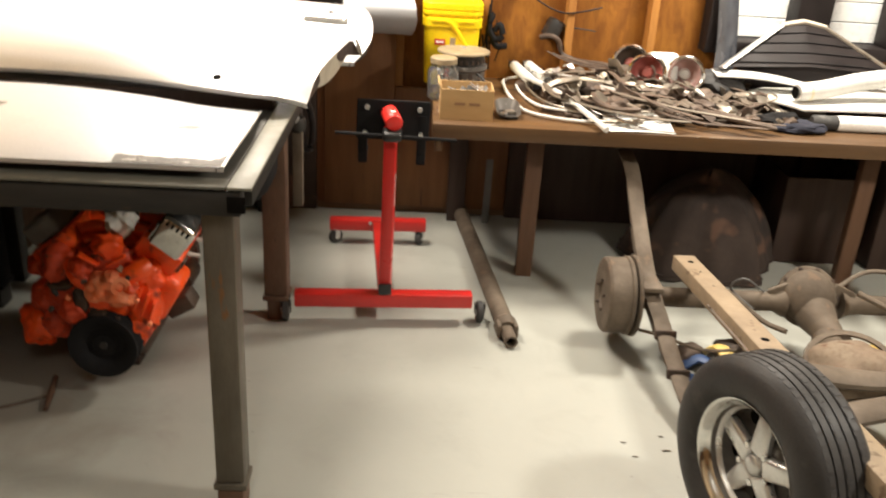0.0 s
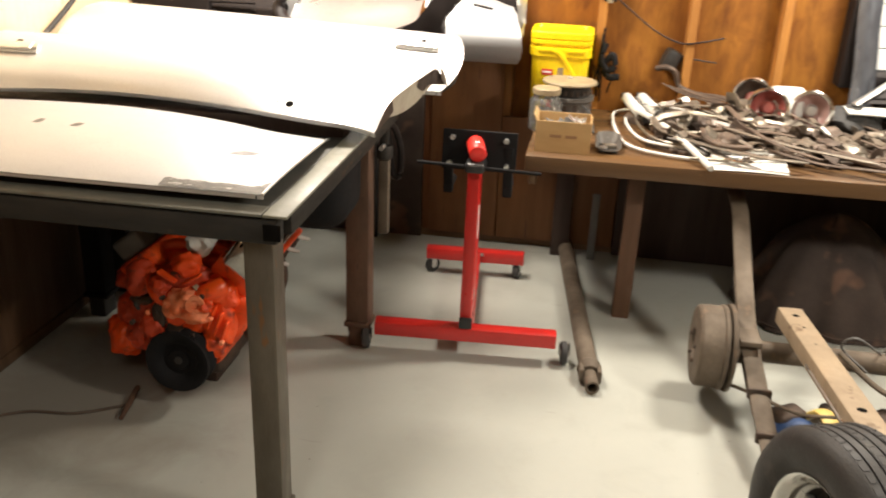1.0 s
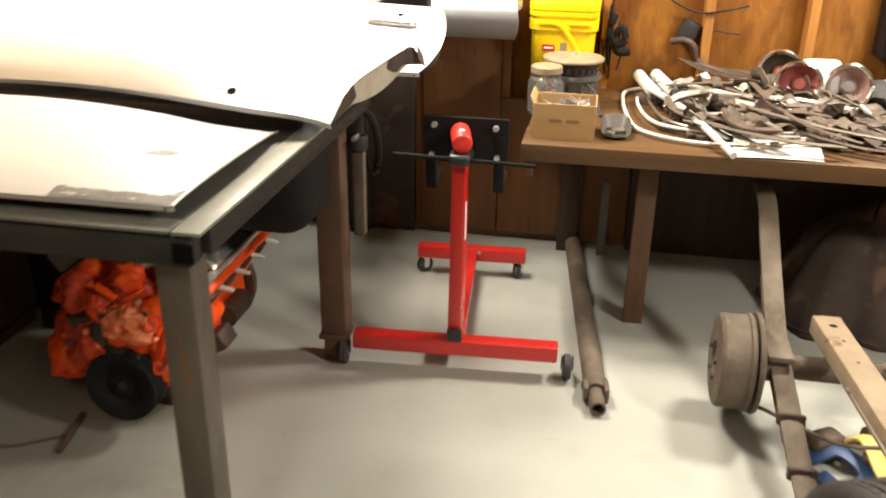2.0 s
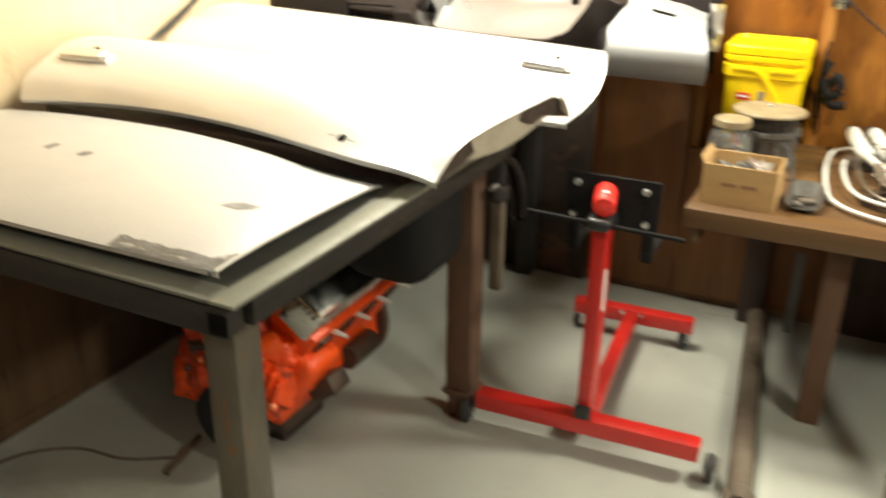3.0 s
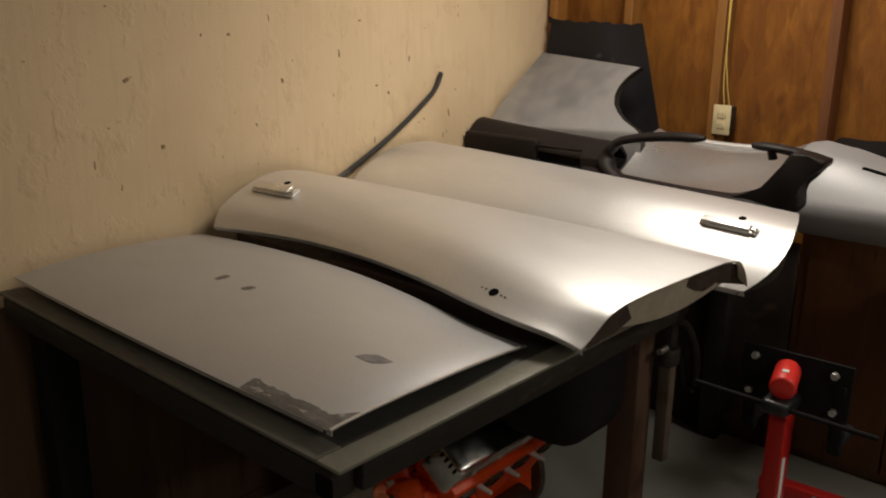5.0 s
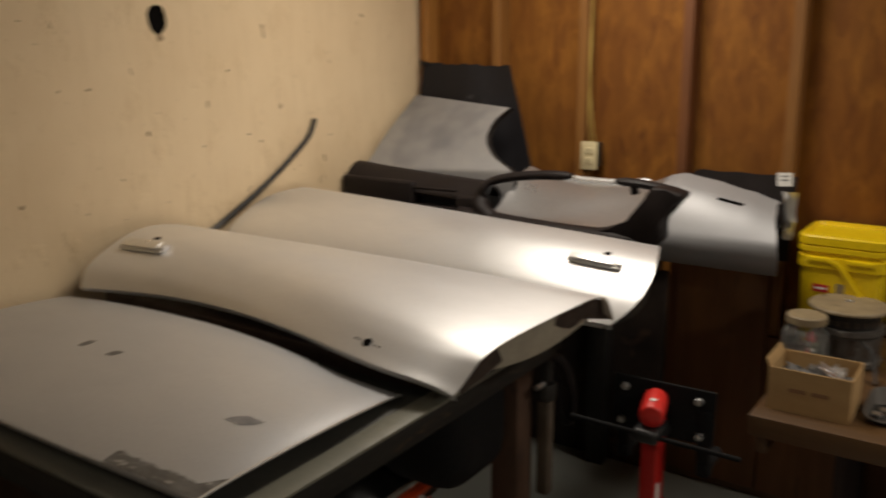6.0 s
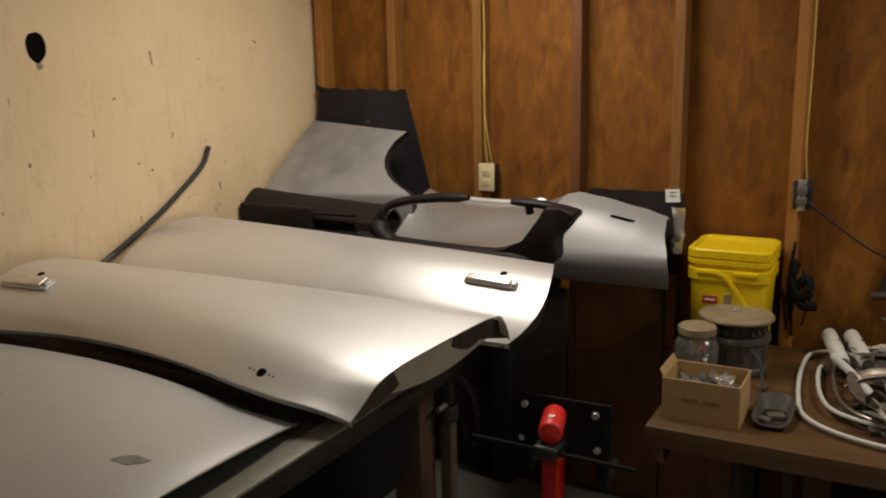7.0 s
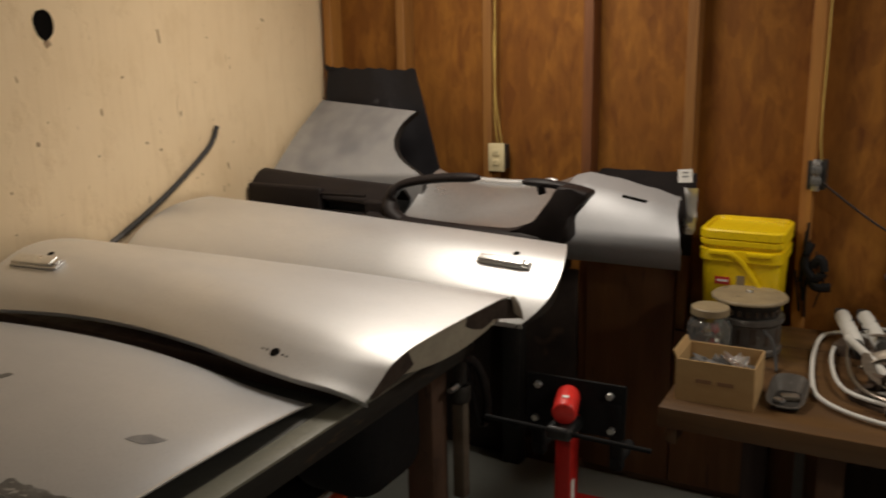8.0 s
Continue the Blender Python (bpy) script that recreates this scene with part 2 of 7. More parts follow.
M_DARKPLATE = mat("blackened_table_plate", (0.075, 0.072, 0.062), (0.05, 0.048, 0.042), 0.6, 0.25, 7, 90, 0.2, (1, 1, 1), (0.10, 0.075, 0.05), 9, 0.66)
M_TUBE = mat("grey_square_tube", (0.145, 0.128, 0.102), (0.092, 0.078, 0.06), 0.5, 0.5, 6, 80, 0.2, (2, 2, 0.6), (0.20, 0.10, 0.045), 9, 0.62)
M_DARKSTUD = mat("dark_stained_stud", (0.17, 0.058, 0.012), (0.115, 0.038, 0.009), 0.65, 0, 6, 60, 0.2, (6, 6, 0.5))
M_SILL = mat("grimy_sill_lumber", (0.20, 0.118, 0.06), (0.13, 0.072, 0.038), 0.7, 0, 6, 60, 0.2, (0.5, 6, 6))
M_BOARD = mat("red_brown_board", (0.19, 0.078, 0.022), (0.12, 0.046, 0.013), 0.6, 0, 3, 60, 0.15, (5, 5, 0.5), (0.07, 0.025, 0.01), 5, 0.62)
M_BOWL = mat("polished_inner_steel", (0.68, 0.69, 0.70), (0.50, 0.51, 0.52), 0.31, 0.8, 3.0, 90, 0.03, rvar=0.10)
M_QUARTER = mat("dull_bare_steel", (0.45, 0.455, 0.47), (0.37, 0.375, 0.39), 0.6, 0.4, 1.8, 300, 0.0, rvar=0.06)
M_WAINSCOT = mat("brown_stained_boarding", (0.115, 0.062, 0.03), (0.07, 0.036, 0.018), 0.6, 0, 3, 60, 0.15, (5, 5, 0.6), (0.04, 0.02, 0.012), 6, 0.64)
M_RUSTPAN = mat("flaking_rusty_iron", (0.15, 0.095, 0.06), (0.25, 0.20, 0.145), 0.8, 0.1, 9, 60, 0.4, (1, 1, 1), (0.11, 0.055, 0.03), 8, 0.58)
M_RUST = mat("rusty_tube", (0.145, 0.08, 0.05), (0.09, 0.05, 0.033), 0.7, 0.3, 9, 90, 0.4, (1, 1, 0.5), (0.07, 0.04, 0.03), 14, 0.6)
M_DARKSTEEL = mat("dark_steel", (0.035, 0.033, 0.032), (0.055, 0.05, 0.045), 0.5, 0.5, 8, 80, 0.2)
M_RED = mat("red_enamel", (0.54, 0.02, 0.016), (0.44, 0.016, 0.013), 0.36, 0, 5, 90, 0.05, coat=0.3)
M_REDTIP = mat("bright_red_paint", (0.80, 0.04, 0.03), (0.72, 0.03, 0.025), 0.35, 0, 5, 80, 0.05)
M_BLACKPAINT = mat("black_enamel", (0.012, 0.012, 0.013), (0.02, 0.02, 0.02), 0.35, 0, 6, 60, 0.05)
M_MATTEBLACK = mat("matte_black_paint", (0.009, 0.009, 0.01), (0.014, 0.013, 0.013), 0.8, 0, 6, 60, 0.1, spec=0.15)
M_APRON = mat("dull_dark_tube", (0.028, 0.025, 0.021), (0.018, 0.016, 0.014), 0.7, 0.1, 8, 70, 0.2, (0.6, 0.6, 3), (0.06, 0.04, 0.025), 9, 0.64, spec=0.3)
M_BLACKPLASTIC = mat("black_plastic", (0.0125, 0.0095, 0.0095), (0.021, 0.016, 0.0155), 0.55, 0, 10, 160, 0.25, spec=0.22)
M_RUBBER = mat("black_rubber", (0.028, 0.027, 0.027), (0.045, 0.043, 0.041), 0.75, 0, 9, 100, 0.3, spots=(0.09, 0.085, 0.08), spot_scale=5, spot_cut=0.6)
M_WRAP = mat("glossy_black_wrap", (0.05, 0.053, 0.062), (0.08, 0.085, 0.098), 0.22, 0, 9, 30, 0.9, (1, 1, 0.4), spec=0.8)
M_LINER = mat("dusty_black_sheet", (0.010, 0.009, 0.011), (0.018, 0.017, 0.02), 0.65, 0, 7, 100, 0.3, spots=(0.07, 0.07, 0.08), spot_scale=4, spot_cut=0.62, spec=0.3)
M_TYRE = mat("tyre_rubber", (0.021, 0.019, 0.019), (0.034, 0.031, 0.029), 0.62, 0, 10, 120, 0.3, spots=(0.055, 0.049, 0.044), spot_scale=9, spot_cut=0.6, spot_soft=0.15)
M_CHROME = mat("chrome", (0.82, 0.82, 0.80), (0.74, 0.73, 0.7), 0.14, 1.0, 10, 70, 0.02, rvar=0.08)
M_HANDLE = mat("worn_chrome", (0.80, 0.80, 0.78), (0.68, 0.67, 0.65), 0.33, 0.8, 10, 70, 0.04)
M_ALU = mat("polished_aluminium", (0.72, 0.71, 0.69), (0.58, 0.57, 0.54), 0.40, 0.85, 8, 60, 0.05)
M_ZINC = mat("zinc_bolt", (0.75, 0.75, 0.74), (0.6, 0.6, 0.6), 0.3, 0.9, 20, 90, 0.05)
M_ORANGE = mat("engine_orange_paint", (0.93, 0.105, 0.010), (0.80, 0.062, 0.008), 0.40, 0, 9, 60, 0.4, (1, 1, 1), (0.22, 0.022, 0.009), 7.5, 0.56, spot_soft=0.10)
# darker greasy copy of the engine orange, with the left side's shade painted in
M_ORANGESHADE = mat("shaded_greasy_orange_paint", (0.66, 0.06, 0.012), (0.34, 0.035, 0.012), 0.5, 0, 12, 60, 0.4, (1, 1, 1), (0.06, 0.02, 0.012), 14, 0.58)
# paler copy of the orange: highlights on the castings painted as colour
M_ORANGELIT = mat("highlight_pale_orange_paint", (0.86, 0.32, 0.17), (0.90, 0.16, 0.035), 0.5, 0, 20, 60, 0.4, spots=(0.30, 0.07, 0.03), spot_scale=16, spot_cut=0.66)
M_CASTIRON = mat("greasy_cast_iron", (0.10, 0.065, 0.045), (0.05, 0.04, 0.035), 0.6, 0.4, 15, 90, 0.4)
M_DUSTY = mat("dusty_tan_iron", (0.145, 0.11, 0.078), (0.072, 0.054, 0.038), 0.75, 0.1, 8, 60, 0.35, (1, 1, 1), (0.13, 0.09, 0.06), 8, 0.62)
M_RAIL = mat("cream_dusty_frame_paint", (0.35, 0.265, 0.175), (0.235, 0.175, 0.115), 0.6, 0.1, 7, 70, 0.25, (1, 1, 1), (0.15, 0.10, 0.06), 10, 0.60)
M_BENCH = mat("stained_bench_wood", (0.125, 0.065, 0.024), (0.072, 0.036, 0.0135), 0.45, 0, 3, 50, 0.2, (0.5, 6, 6), (0.07, 0.03, 0.014), 5, 0.67)
M_LEGWOOD = mat("brown_leg_wood", (0.115, 0.056, 0.028), (0.075, 0.036, 0.018), 0.6, 0, 4, 50, 0.2, (6, 6, 0.5))
# wood under things, its brown lowered to carry the shade there
M_SHADEWOOD = mat("shade_darkened_wood", (0.042, 0.021, 0.014), (0.028, 0.014, 0.010), 0.6, 0, 4, 50, 0.2, (6, 6, 0.5))
M_CARD = mat("cardboard", (0.50, 0.32, 0.14), (0.43, 0.27, 0.115), 0.8, 0, 6, 120, 0.15, (1, 1, 3))
M_YELLOW = mat("yellow_plastic", (0.86, 0.62, 0.006), (0.80, 0.56, 0.004), 0.38, 0, 4, 60, 0.03)
M_YCABLE = mat("yellow_cable", (0.62, 0.45, 0.13), (0.54, 0.38, 0.10), 0.5, 0, 8, 60, 0.05)
M_IVORY = mat("ivory_plastic", (0.66, 0.57, 0.35), (0.62, 0.53, 0.32), 0.4, 0, 8, 60, 0.02)
M_WHITE = mat("white_painted_metal", (0.68, 0.67, 0.64), (0.56, 0.55, 0.51), 0.45, 0, 5, 60, 0.08, spots=(0.45, 0.42, 0.36), spot_scale=7, spot_cut=0.68)
M_PAPER = mat("white_card", (0.84, 0.83, 0.80), (0.80, 0.79, 0.76), 0.8, 0, 6, 90, 0.05)
M_TRIM = mat("tarnished_trim", (0.34, 0.30, 0.25), (0.16, 0.135, 0.105), 0.42, 0.7, 12, 90, 0.15)
M_BROWNTRIM = mat("brown_dirty_trim", (0.135, 0.092, 0.065), (0.05, 0.035, 0.026), 0.62, 0.2, 12, 90, 0.3)
M_GREYPLAST = mat("grey_plastic", (0.17, 0.168, 0.165), (0.11, 0.108, 0.105), 0.55, 0.1, 8, 60, 0.1)
M_REDLENS = mat("red_lens", (0.42, 0.13, 0.11), (0.30, 0.075, 0.065), 0.3, 0, 8, 60, 0.05, coat=0.5)
M_PINK = mat("faded_lens", (0.48, 0.33, 0.30), (0.36, 0.20, 0.18), 0.3, 0, 12, 60, 0.05, coat=0.5)
M_NAVY = mat("dark_blue_cloth", (0.016, 0.018, 0.035), (0.01, 0.011, 0.02), 0.85, 0, 12, 160, 0.3)
M_CREAM = mat("chipped_cream_paint", (0.62, 0.56, 0.45), (0.46, 0.40, 0.31), 0.5, 0, 14, 60, 0.2, spots=(0.16, 0.11, 0.07), spot_scale=18, spot_cut=0.6)
M_JAMB = mat("pale_jamb_primer", (0.40, 0.365, 0.29), (0.30, 0.27, 0.215), 0.6, 0, 9, 60, 0.1, spots=(0.22, 0.17, 0.12), spot_scale=16, spot_cut=0.66)
M_JAMBHOLE = mat("dark_brown_cavity", (0.055, 0.036, 0.026), (0.028, 0.018, 0.014), 0.8, 0, 22, 90, 0.2, spots=(0.13, 0.10, 0.075), spot_scale=26, spot_cut=0.66)
M_PATCH = mat("bare_grey_patch", (0.30, 0.295, 0.30), (0.19, 0.185, 0.19), 0.55, 0.3, 30, 120, 0.05)
M_TAN = mat("tan_disc_paint", (0.30, 0.235, 0.14), (0.21, 0.16, 0.095), 0.6, 0, 14, 60, 0.15, (1, 1, 1), (0.12, 0.085, 0.05), 16, 0.62)
M_GRUBBY = mat("grubby_grey_metal", (0.14, 0.128, 0.115), (0.075, 0.066, 0.058), 0.55, 0.35, 16, 60, 0.25, (1, 1, 1), (0.26, 0.25, 0.235), 18, 0.62)
M_BLUE = mat("blue_plastic", (0.02, 0.055, 0.16), (0.015, 0.04, 0.11), 0.5, 0, 8, 60, 0.1)
# near-black for shallow hole and slot pieces: the darkness inside is painted on
M_HOLEDARK = mat("painted_hole_dark", (0.004, 0.0035, 0.003), (0.006, 0.005, 0.0045), 0.9, 0, 20, 90, 0.1, spec=0.05)
M_TANK = mat("dusty_brown_tarp", (0.055, 0.036, 0.027), (0.022, 0.016, 0.014), 0.9, 0.0, 4, 70, 0.4, spots=(0.11, 0.06, 0.04), spot_scale=3, spot_cut=0.58)
M_SHADEWHITE = mat("white_window_board", (0.80, 0.80, 0.78), (0.75, 0.75, 0.73), 0.6, 0, 3, 40, 0.05)
M_GLASS = glass_mat("clear_glass", (0.9, 0.92, 0.9))
M_LABELRED = mat("red_label", (0.55, 0.03, 0.03), (0.5, 0.03, 0.03), 0.5, 0, 8, 60, 0.0)
M_CHIP = mat("chipped_paint", (0.36, 0.26, 0.16), (0.26, 0.17, 0.10), 0.85, 0, 30, 90, 0.1)
M_INK = mat("printed_ink", (0.31, 0.17, 0.085), (0.26, 0.14, 0.07), 0.8, 0, 8, 60, 0.0)


# ---- building helpers ----
def link_mesh(name, bm, material, smooth=True):
    bmesh.ops.recalc_face_normals(bm, faces=bm.faces)
    me = bpy.data.meshes.new(name)
    bm.to_mesh(me)
    bm.free()
    me.materials.append(material)
    if smooth:
        for poly in me.polygons:
            poly.use_smooth = True
        me.set_sharp_from_angle(angle=radians(38))
    return new(name, me)


def thing(name, base, label, category, group="", kind=""):
    """An Empty at the thing's base, which carries its tags."""
    ob = new(name)
    ob.location = base
    ob.empty_display_size = 0.05
    return tagged(ob, label, category, group, kind)


def part(name, bm, material, parent, label=""):
    """One mesh, given in world places, under a thing or a part."""
    ob = link_mesh(name, bm, material)
    ob.parent = parent
    ob.matrix_parent_inverse = Matrix.Translation(parent.location).inverted() if parent.type == "EMPTY" else Matrix.Identity(4)
    if label:
        ob["label"] = label
    return ob


def solo(name, bm, material, label, category, group="", kind=""):
    return tagged(link_mesh(name, bm, material), label, category, group, kind)


def B():
    return bmesh.new()


def box(bm, x0, x1, y0, y1, z0, z1, bevel=0.0, m=None, seg=2):
    r = bmesh.ops.create_cube(bm, size=1)
    vs = r["verts"]
    for v in vs:
        v.co = Vector(((x0 + x1) / 2 + v.co.x * (x1 - x0), (y0 + y1) / 2 + v.co.y * (y1 - y0), (z0 + z1) / 2 + v.co.z * (z1 - z0)))
    if bevel:
        es = list({e for v in vs for e in v.link_edges})
        out = bmesh.ops.bevel(bm, geom=es, offset=bevel, segments=seg, affect="EDGES", profile=0.5)
        vs = list({v for f in out["faces"] for v in f.verts} | {v for v in vs if v.is_valid})
    if m is not None:
        bmesh.ops.transform(bm, matrix=m, verts=[v for v in vs if v.is_valid])
    return bm


def obox(bm, centre, size, rot=(0, 0, 0), bevel=0.0, seg=2):
    """A box of that size, turned by degrees about its centre."""
    sx, sy, sz = size
    return box(bm, -sx / 2, sx / 2, -sy / 2, sy / 2, -sz / 2, sz / 2, bevel, pose(*centre, *rot), seg)


def tube(bm, pts, radii, seg=12, flat=1.0, up=(0, 0, 1), caps=True):
    """A round or flattened bar along points. flat: its thickness by its width."""
    pts = [Vector(p) for p in pts]
    n = len(pts)
    if not hasattr(radii, "__len__"):
        radii = [radii] * n
    rings = []
    for i, p in enumerate(pts):
        d = (pts[min(i + 1, n - 1)] - pts[max(i - 1, 0)]).normalized()
        u = Vector(up)
        if abs(d.dot(u)) > 0.95:
            u = Vector((1, 0, 0))
        s = d.cross(u).normalized()
        w = s.cross(d).normalized()
        ring = []
        for k in range(seg):
            a = 2 * math.pi * (k + 0.5) / seg
            ring.append(bm.verts.new(p + radii[i] * (math.cos(a) * s + flat * math.sin(a) * w)))
        rings.append(ring)
    for a, b in zip(rings, rings[1:]):
        for k in range(seg):
            bm.faces.new((a[k], a[(k + 1) % seg], b[(k + 1) % seg], b[k]))
    if caps:
        bm.faces.new(rings[0][::-1])
        bm.faces.new(rings[-1])
    return bm


def curve_pts(ctrl, n=24):
    """Catmull-Rom points through the control points."""
    c = [Vector(p) for p in ctrl]
    c = [2 * c[0] - c[1]] + c + [2 * c[-1] - c[-2]]
    out = []
    for i in range(n + 1):
        f = i / n * (len(c) - 3)
        k = min(int(f), len(c) - 4)
        t = f - k
        p0, p1, p2, p3 = c[k:k + 4]
        out.append(0.5 * (2 * p1 + (p2 - p0) * t + (2 * p0 - 5 * p1 + 4 * p2 - p3) * t * t + (3 * p1 - p0 - 3 * p2 + p3) * t ** 3))
    return out


def lathe(bm, profile, m, seg=32):
    """Turns (radius, height) pairs about z, then lays them by m."""
    rings = []
    for r, z in profile:
        if r < 1e-5:
            rings.append([bm.verts.new(m @ Vector((0, 0, z)))])
        else:
            rings.append([bm.verts.new(m @ Vector((r * math.cos(2 * math.pi * k / seg), r * math.sin(2 * math.pi * k / seg), z))) for k in range(seg)])
    for a, b in zip(rings, rings[1:]):
        for k in range(seg):
            j = (k + 1) % seg
            if len(a) == 1 and len(b) == 1:
                continue
            if len(a) == 1:
                bm.faces.new((a[0], b[k], b[j]))
            elif len(b) == 1:
                bm.faces.new((a[k], a[j], b[0]))
            else:
                bm.faces.new((a[k], a[j], b[j], b[k]))
    return bm


def sheet(bm, fn, nu, nv, thick, u0=0.0, u1=1.0, v0=0.0, v1=1.0, lift=0.0):
    """A pressed sheet fn(u, v) with thickness below it."""
    top, low = [], []
    for i in range(nu + 1):
        rt, rl = [], []
        for j in range(nv + 1):
            u, v = u0 + (u1 - u0) * i / nu, v0 + (v1 - v0) * j / nv
            p = Vector(fn(u, v))
            e = 1e-3
            nrm = (Vector(fn(u + e, v)) - Vector(fn(u - e, v))).cross(Vector(fn(u, v + e)) - Vector(fn(u, v - e))).normalized()
            rt.append(bm.verts.new(p + nrm * lift))
            rl.append(bm.verts.new(p + nrm * (lift - thick)))
        top.append(rt)
        low.append(rl)
    for i in range(nu):
        for j in range(nv):
            bm.faces.new((top[i][j], top[i + 1][j], top[i + 1][j + 1], top[i][j + 1]))
            bm.faces.new((low[i][j], low[i][j + 1], low[i + 1][j + 1], low[i + 1][j]))
    edge = [(i, 0) for i in range(nu)] + [(nu, j) for j in range(nv)] + [(i, nv) for i in range(nu, 0, -1)] + [(0, j) for j in range(nv, 0, -1)]
    for (a, b), (c, d) in zip(edge, edge[1:] + edge[:1]):
        bm.faces.new((top[a][b], low[a][b], low[c][d], top[c][d]))
    return bm


def along(p0, p1):
    """A pose at p0 whose z axis points to p1."""
    p0, p1 = Vector(p0), Vector(p1)
    return Matrix.Translation(p0) @ (p1 - p0).to_track_quat("Z", "Y").to_matrix().to_4x4()


def lerp_list(table, t):
    for (a, x), (b, y) in zip(table, table[1:]):
        if t <= b:
            k = (t - a) / (b - a)
            k = k * k * (3 - 2 * k) * 0.5 + k * 0.5
            return x + (y - x) * k
    return table[-1][1]


def smooth_list(table, t):
    """A smooth curve through (t, value) pairs, with no kinks at the pairs."""
    n, k = len(table), 0
    while k < n - 2 and t > table[k + 1][0]:
        k += 1

    def slope(i):
        (xa, ya), (xb, yb) = table[max(i - 1, 0)], table[min(i + 1, n - 1)]
        return (yb - ya) / (xb - xa)
    (xa, ya), (xb, yb) = table[k], table[k + 1]
    h = xb - xa
    f = (t - xa) / h
    return (2 * f ** 3 - 3 * f * f + 1) * ya + (f ** 3 - 2 * f * f + f) * h * slope(k) + (3 * f * f - 2 * f ** 3) * yb + (f ** 3 - f * f) * h * slope(k + 1)


# ---- the room ----
X1, Y1, H = 6.2, -7.0, 2.55
solo("floor", box(B(), -0.15, X1 + 0.15, Y1 - 0.15, 0.15, -0.15, 0.0), M_FLOOR, "worn grey painted concrete garage floor with dust and stains", "floor", kind="structure")
solo("ceiling", box(B(), -0.15, X1 + 0.15, Y1 - 0.15, 0.15, H, H + 0.1), M_CEIL, "plain board ceiling of the garage", "ceiling", kind="structure")
solo("wall_left", box(B(), -0.15, 0.0, Y1, 0.12, 0.0, H), M_PLASTER, "cream painted rough plaster wall with brown specks", "wall", kind="structure")
solo("wall_right", box(B(), X1, X1 + 0.15, Y1, 0.12, 0.0, H), M_WALL, "plain boarded garage wall", "wall", kind="structure")
solo("wall_behind", box(B(), -0.15, X1 + 0.15, Y1 - 0.15, Y1, 0.0, H), M_WALL, "plain boarded garage wall", "wall", kind="structure")

lw = solo("wainscot", box(B(), 0.001, 0.016, Y1 + 0.01, -0.095, 0.0, 0.045, 0.002), M_WAINSCOT, "dark brown stained boarding on the lower wall", "wall board", kind="structure")
for k in range(6):
    y0 = -6.98 + k * 1.149
    part("panel", box(B(), 0.001, 0.013, y0 + 0.002, y0 + 1.147, 0.047, 0.925, 0.002, seg=1), M_WAINSCOT, lw)

# back wall in pieces round the window opening
WX0, WX1, WZ0, WZ1 = 3.2, 4.45, 0.96, 2.0
wb = B()
box(wb, 0.0, WX0, 0.0, 0.12, 0.0, H)
box(wb, WX1, X1, 0.0, 0.12, 0.0, H)
box(wb, WX0, WX1, 0.0, 0.12, 0.0, WZ0)
box(wb, WX0, WX1, 0.0, 0.12, WZ1, H)
wall_back = solo("wall_back", wb, M_PLY, "orange-brown plywood sheathing between bare studs", "wall", kind="structure")
for x in (0.05, 0.424, 0.829, 1.254, 1.642, 2.056, 2.468, 2.875, 4.49, 4.9, 5.3, 5.7):
    part("stud", box(B(), x - 0.019, x + 0.019, -0.089, -0.001, 0.038, H, 0.002, seg=1), M_DARKSTUD if x == 1.254 else M_STUD, wall_back)
part("sill_plate", box(B(), 0.0, X1, -0.089, -0.001, 0.0, 0.038, 0.002, seg=1), M_SILL, wall_back)

# window with dark frame and white boards behind it
win = thing("window_1", (3.8, 0.0, WZ0), "dark framed garage window closed with white boards", "window", kind="structure")
f = B()
box(f, WX0 - 0.06, WX0 + 0.05, -0.11, 0.06, WZ0 - 0.04, WZ1 + 0.04, 0.004)
box(f, WX1 - 0.05, WX1 + 0.06, -0.11, 0.06, WZ0 - 0.04, WZ1 + 0.04, 0.004)
box(f, WX0 + 0.05, WX1 - 0.05, -0.11, 0.06, WZ1 - 0.03, WZ1 + 0.04, 0.004)
part("window_frame", f, M_BLACKPLASTIC, win)
part("window_sill", box(B(), WX0 + 0.05, WX1 - 0.05, -0.11, 0.06, WZ0 - 0.04, WZ0 + 0.02, 0.004), M_BLACKPLASTIC, win)
part("mullion", box(B(), 3.575, 3.745, -0.10, 0.05, WZ0 + 0.02, WZ1 - 0.03, 0.01), M_BLACKPLASTIC, win)
part("mullion", box(B(), 4.05, 4.13, -0.10, 0.05, WZ0 + 0.02, WZ1 - 0.03, 0.01), M_BLACKPLASTIC, win)
z = WZ0 + 0.02
while z < WZ1 - 0.05:
    part("board", box(B(), WX0 + 0.05, WX1 - 0.05, 0.062, 0.078, z + 0.002, min(z + 0.098, WZ1 - 0.03), 0.003, seg=1), M_SHADEWHITE, win)
    z += 0.1

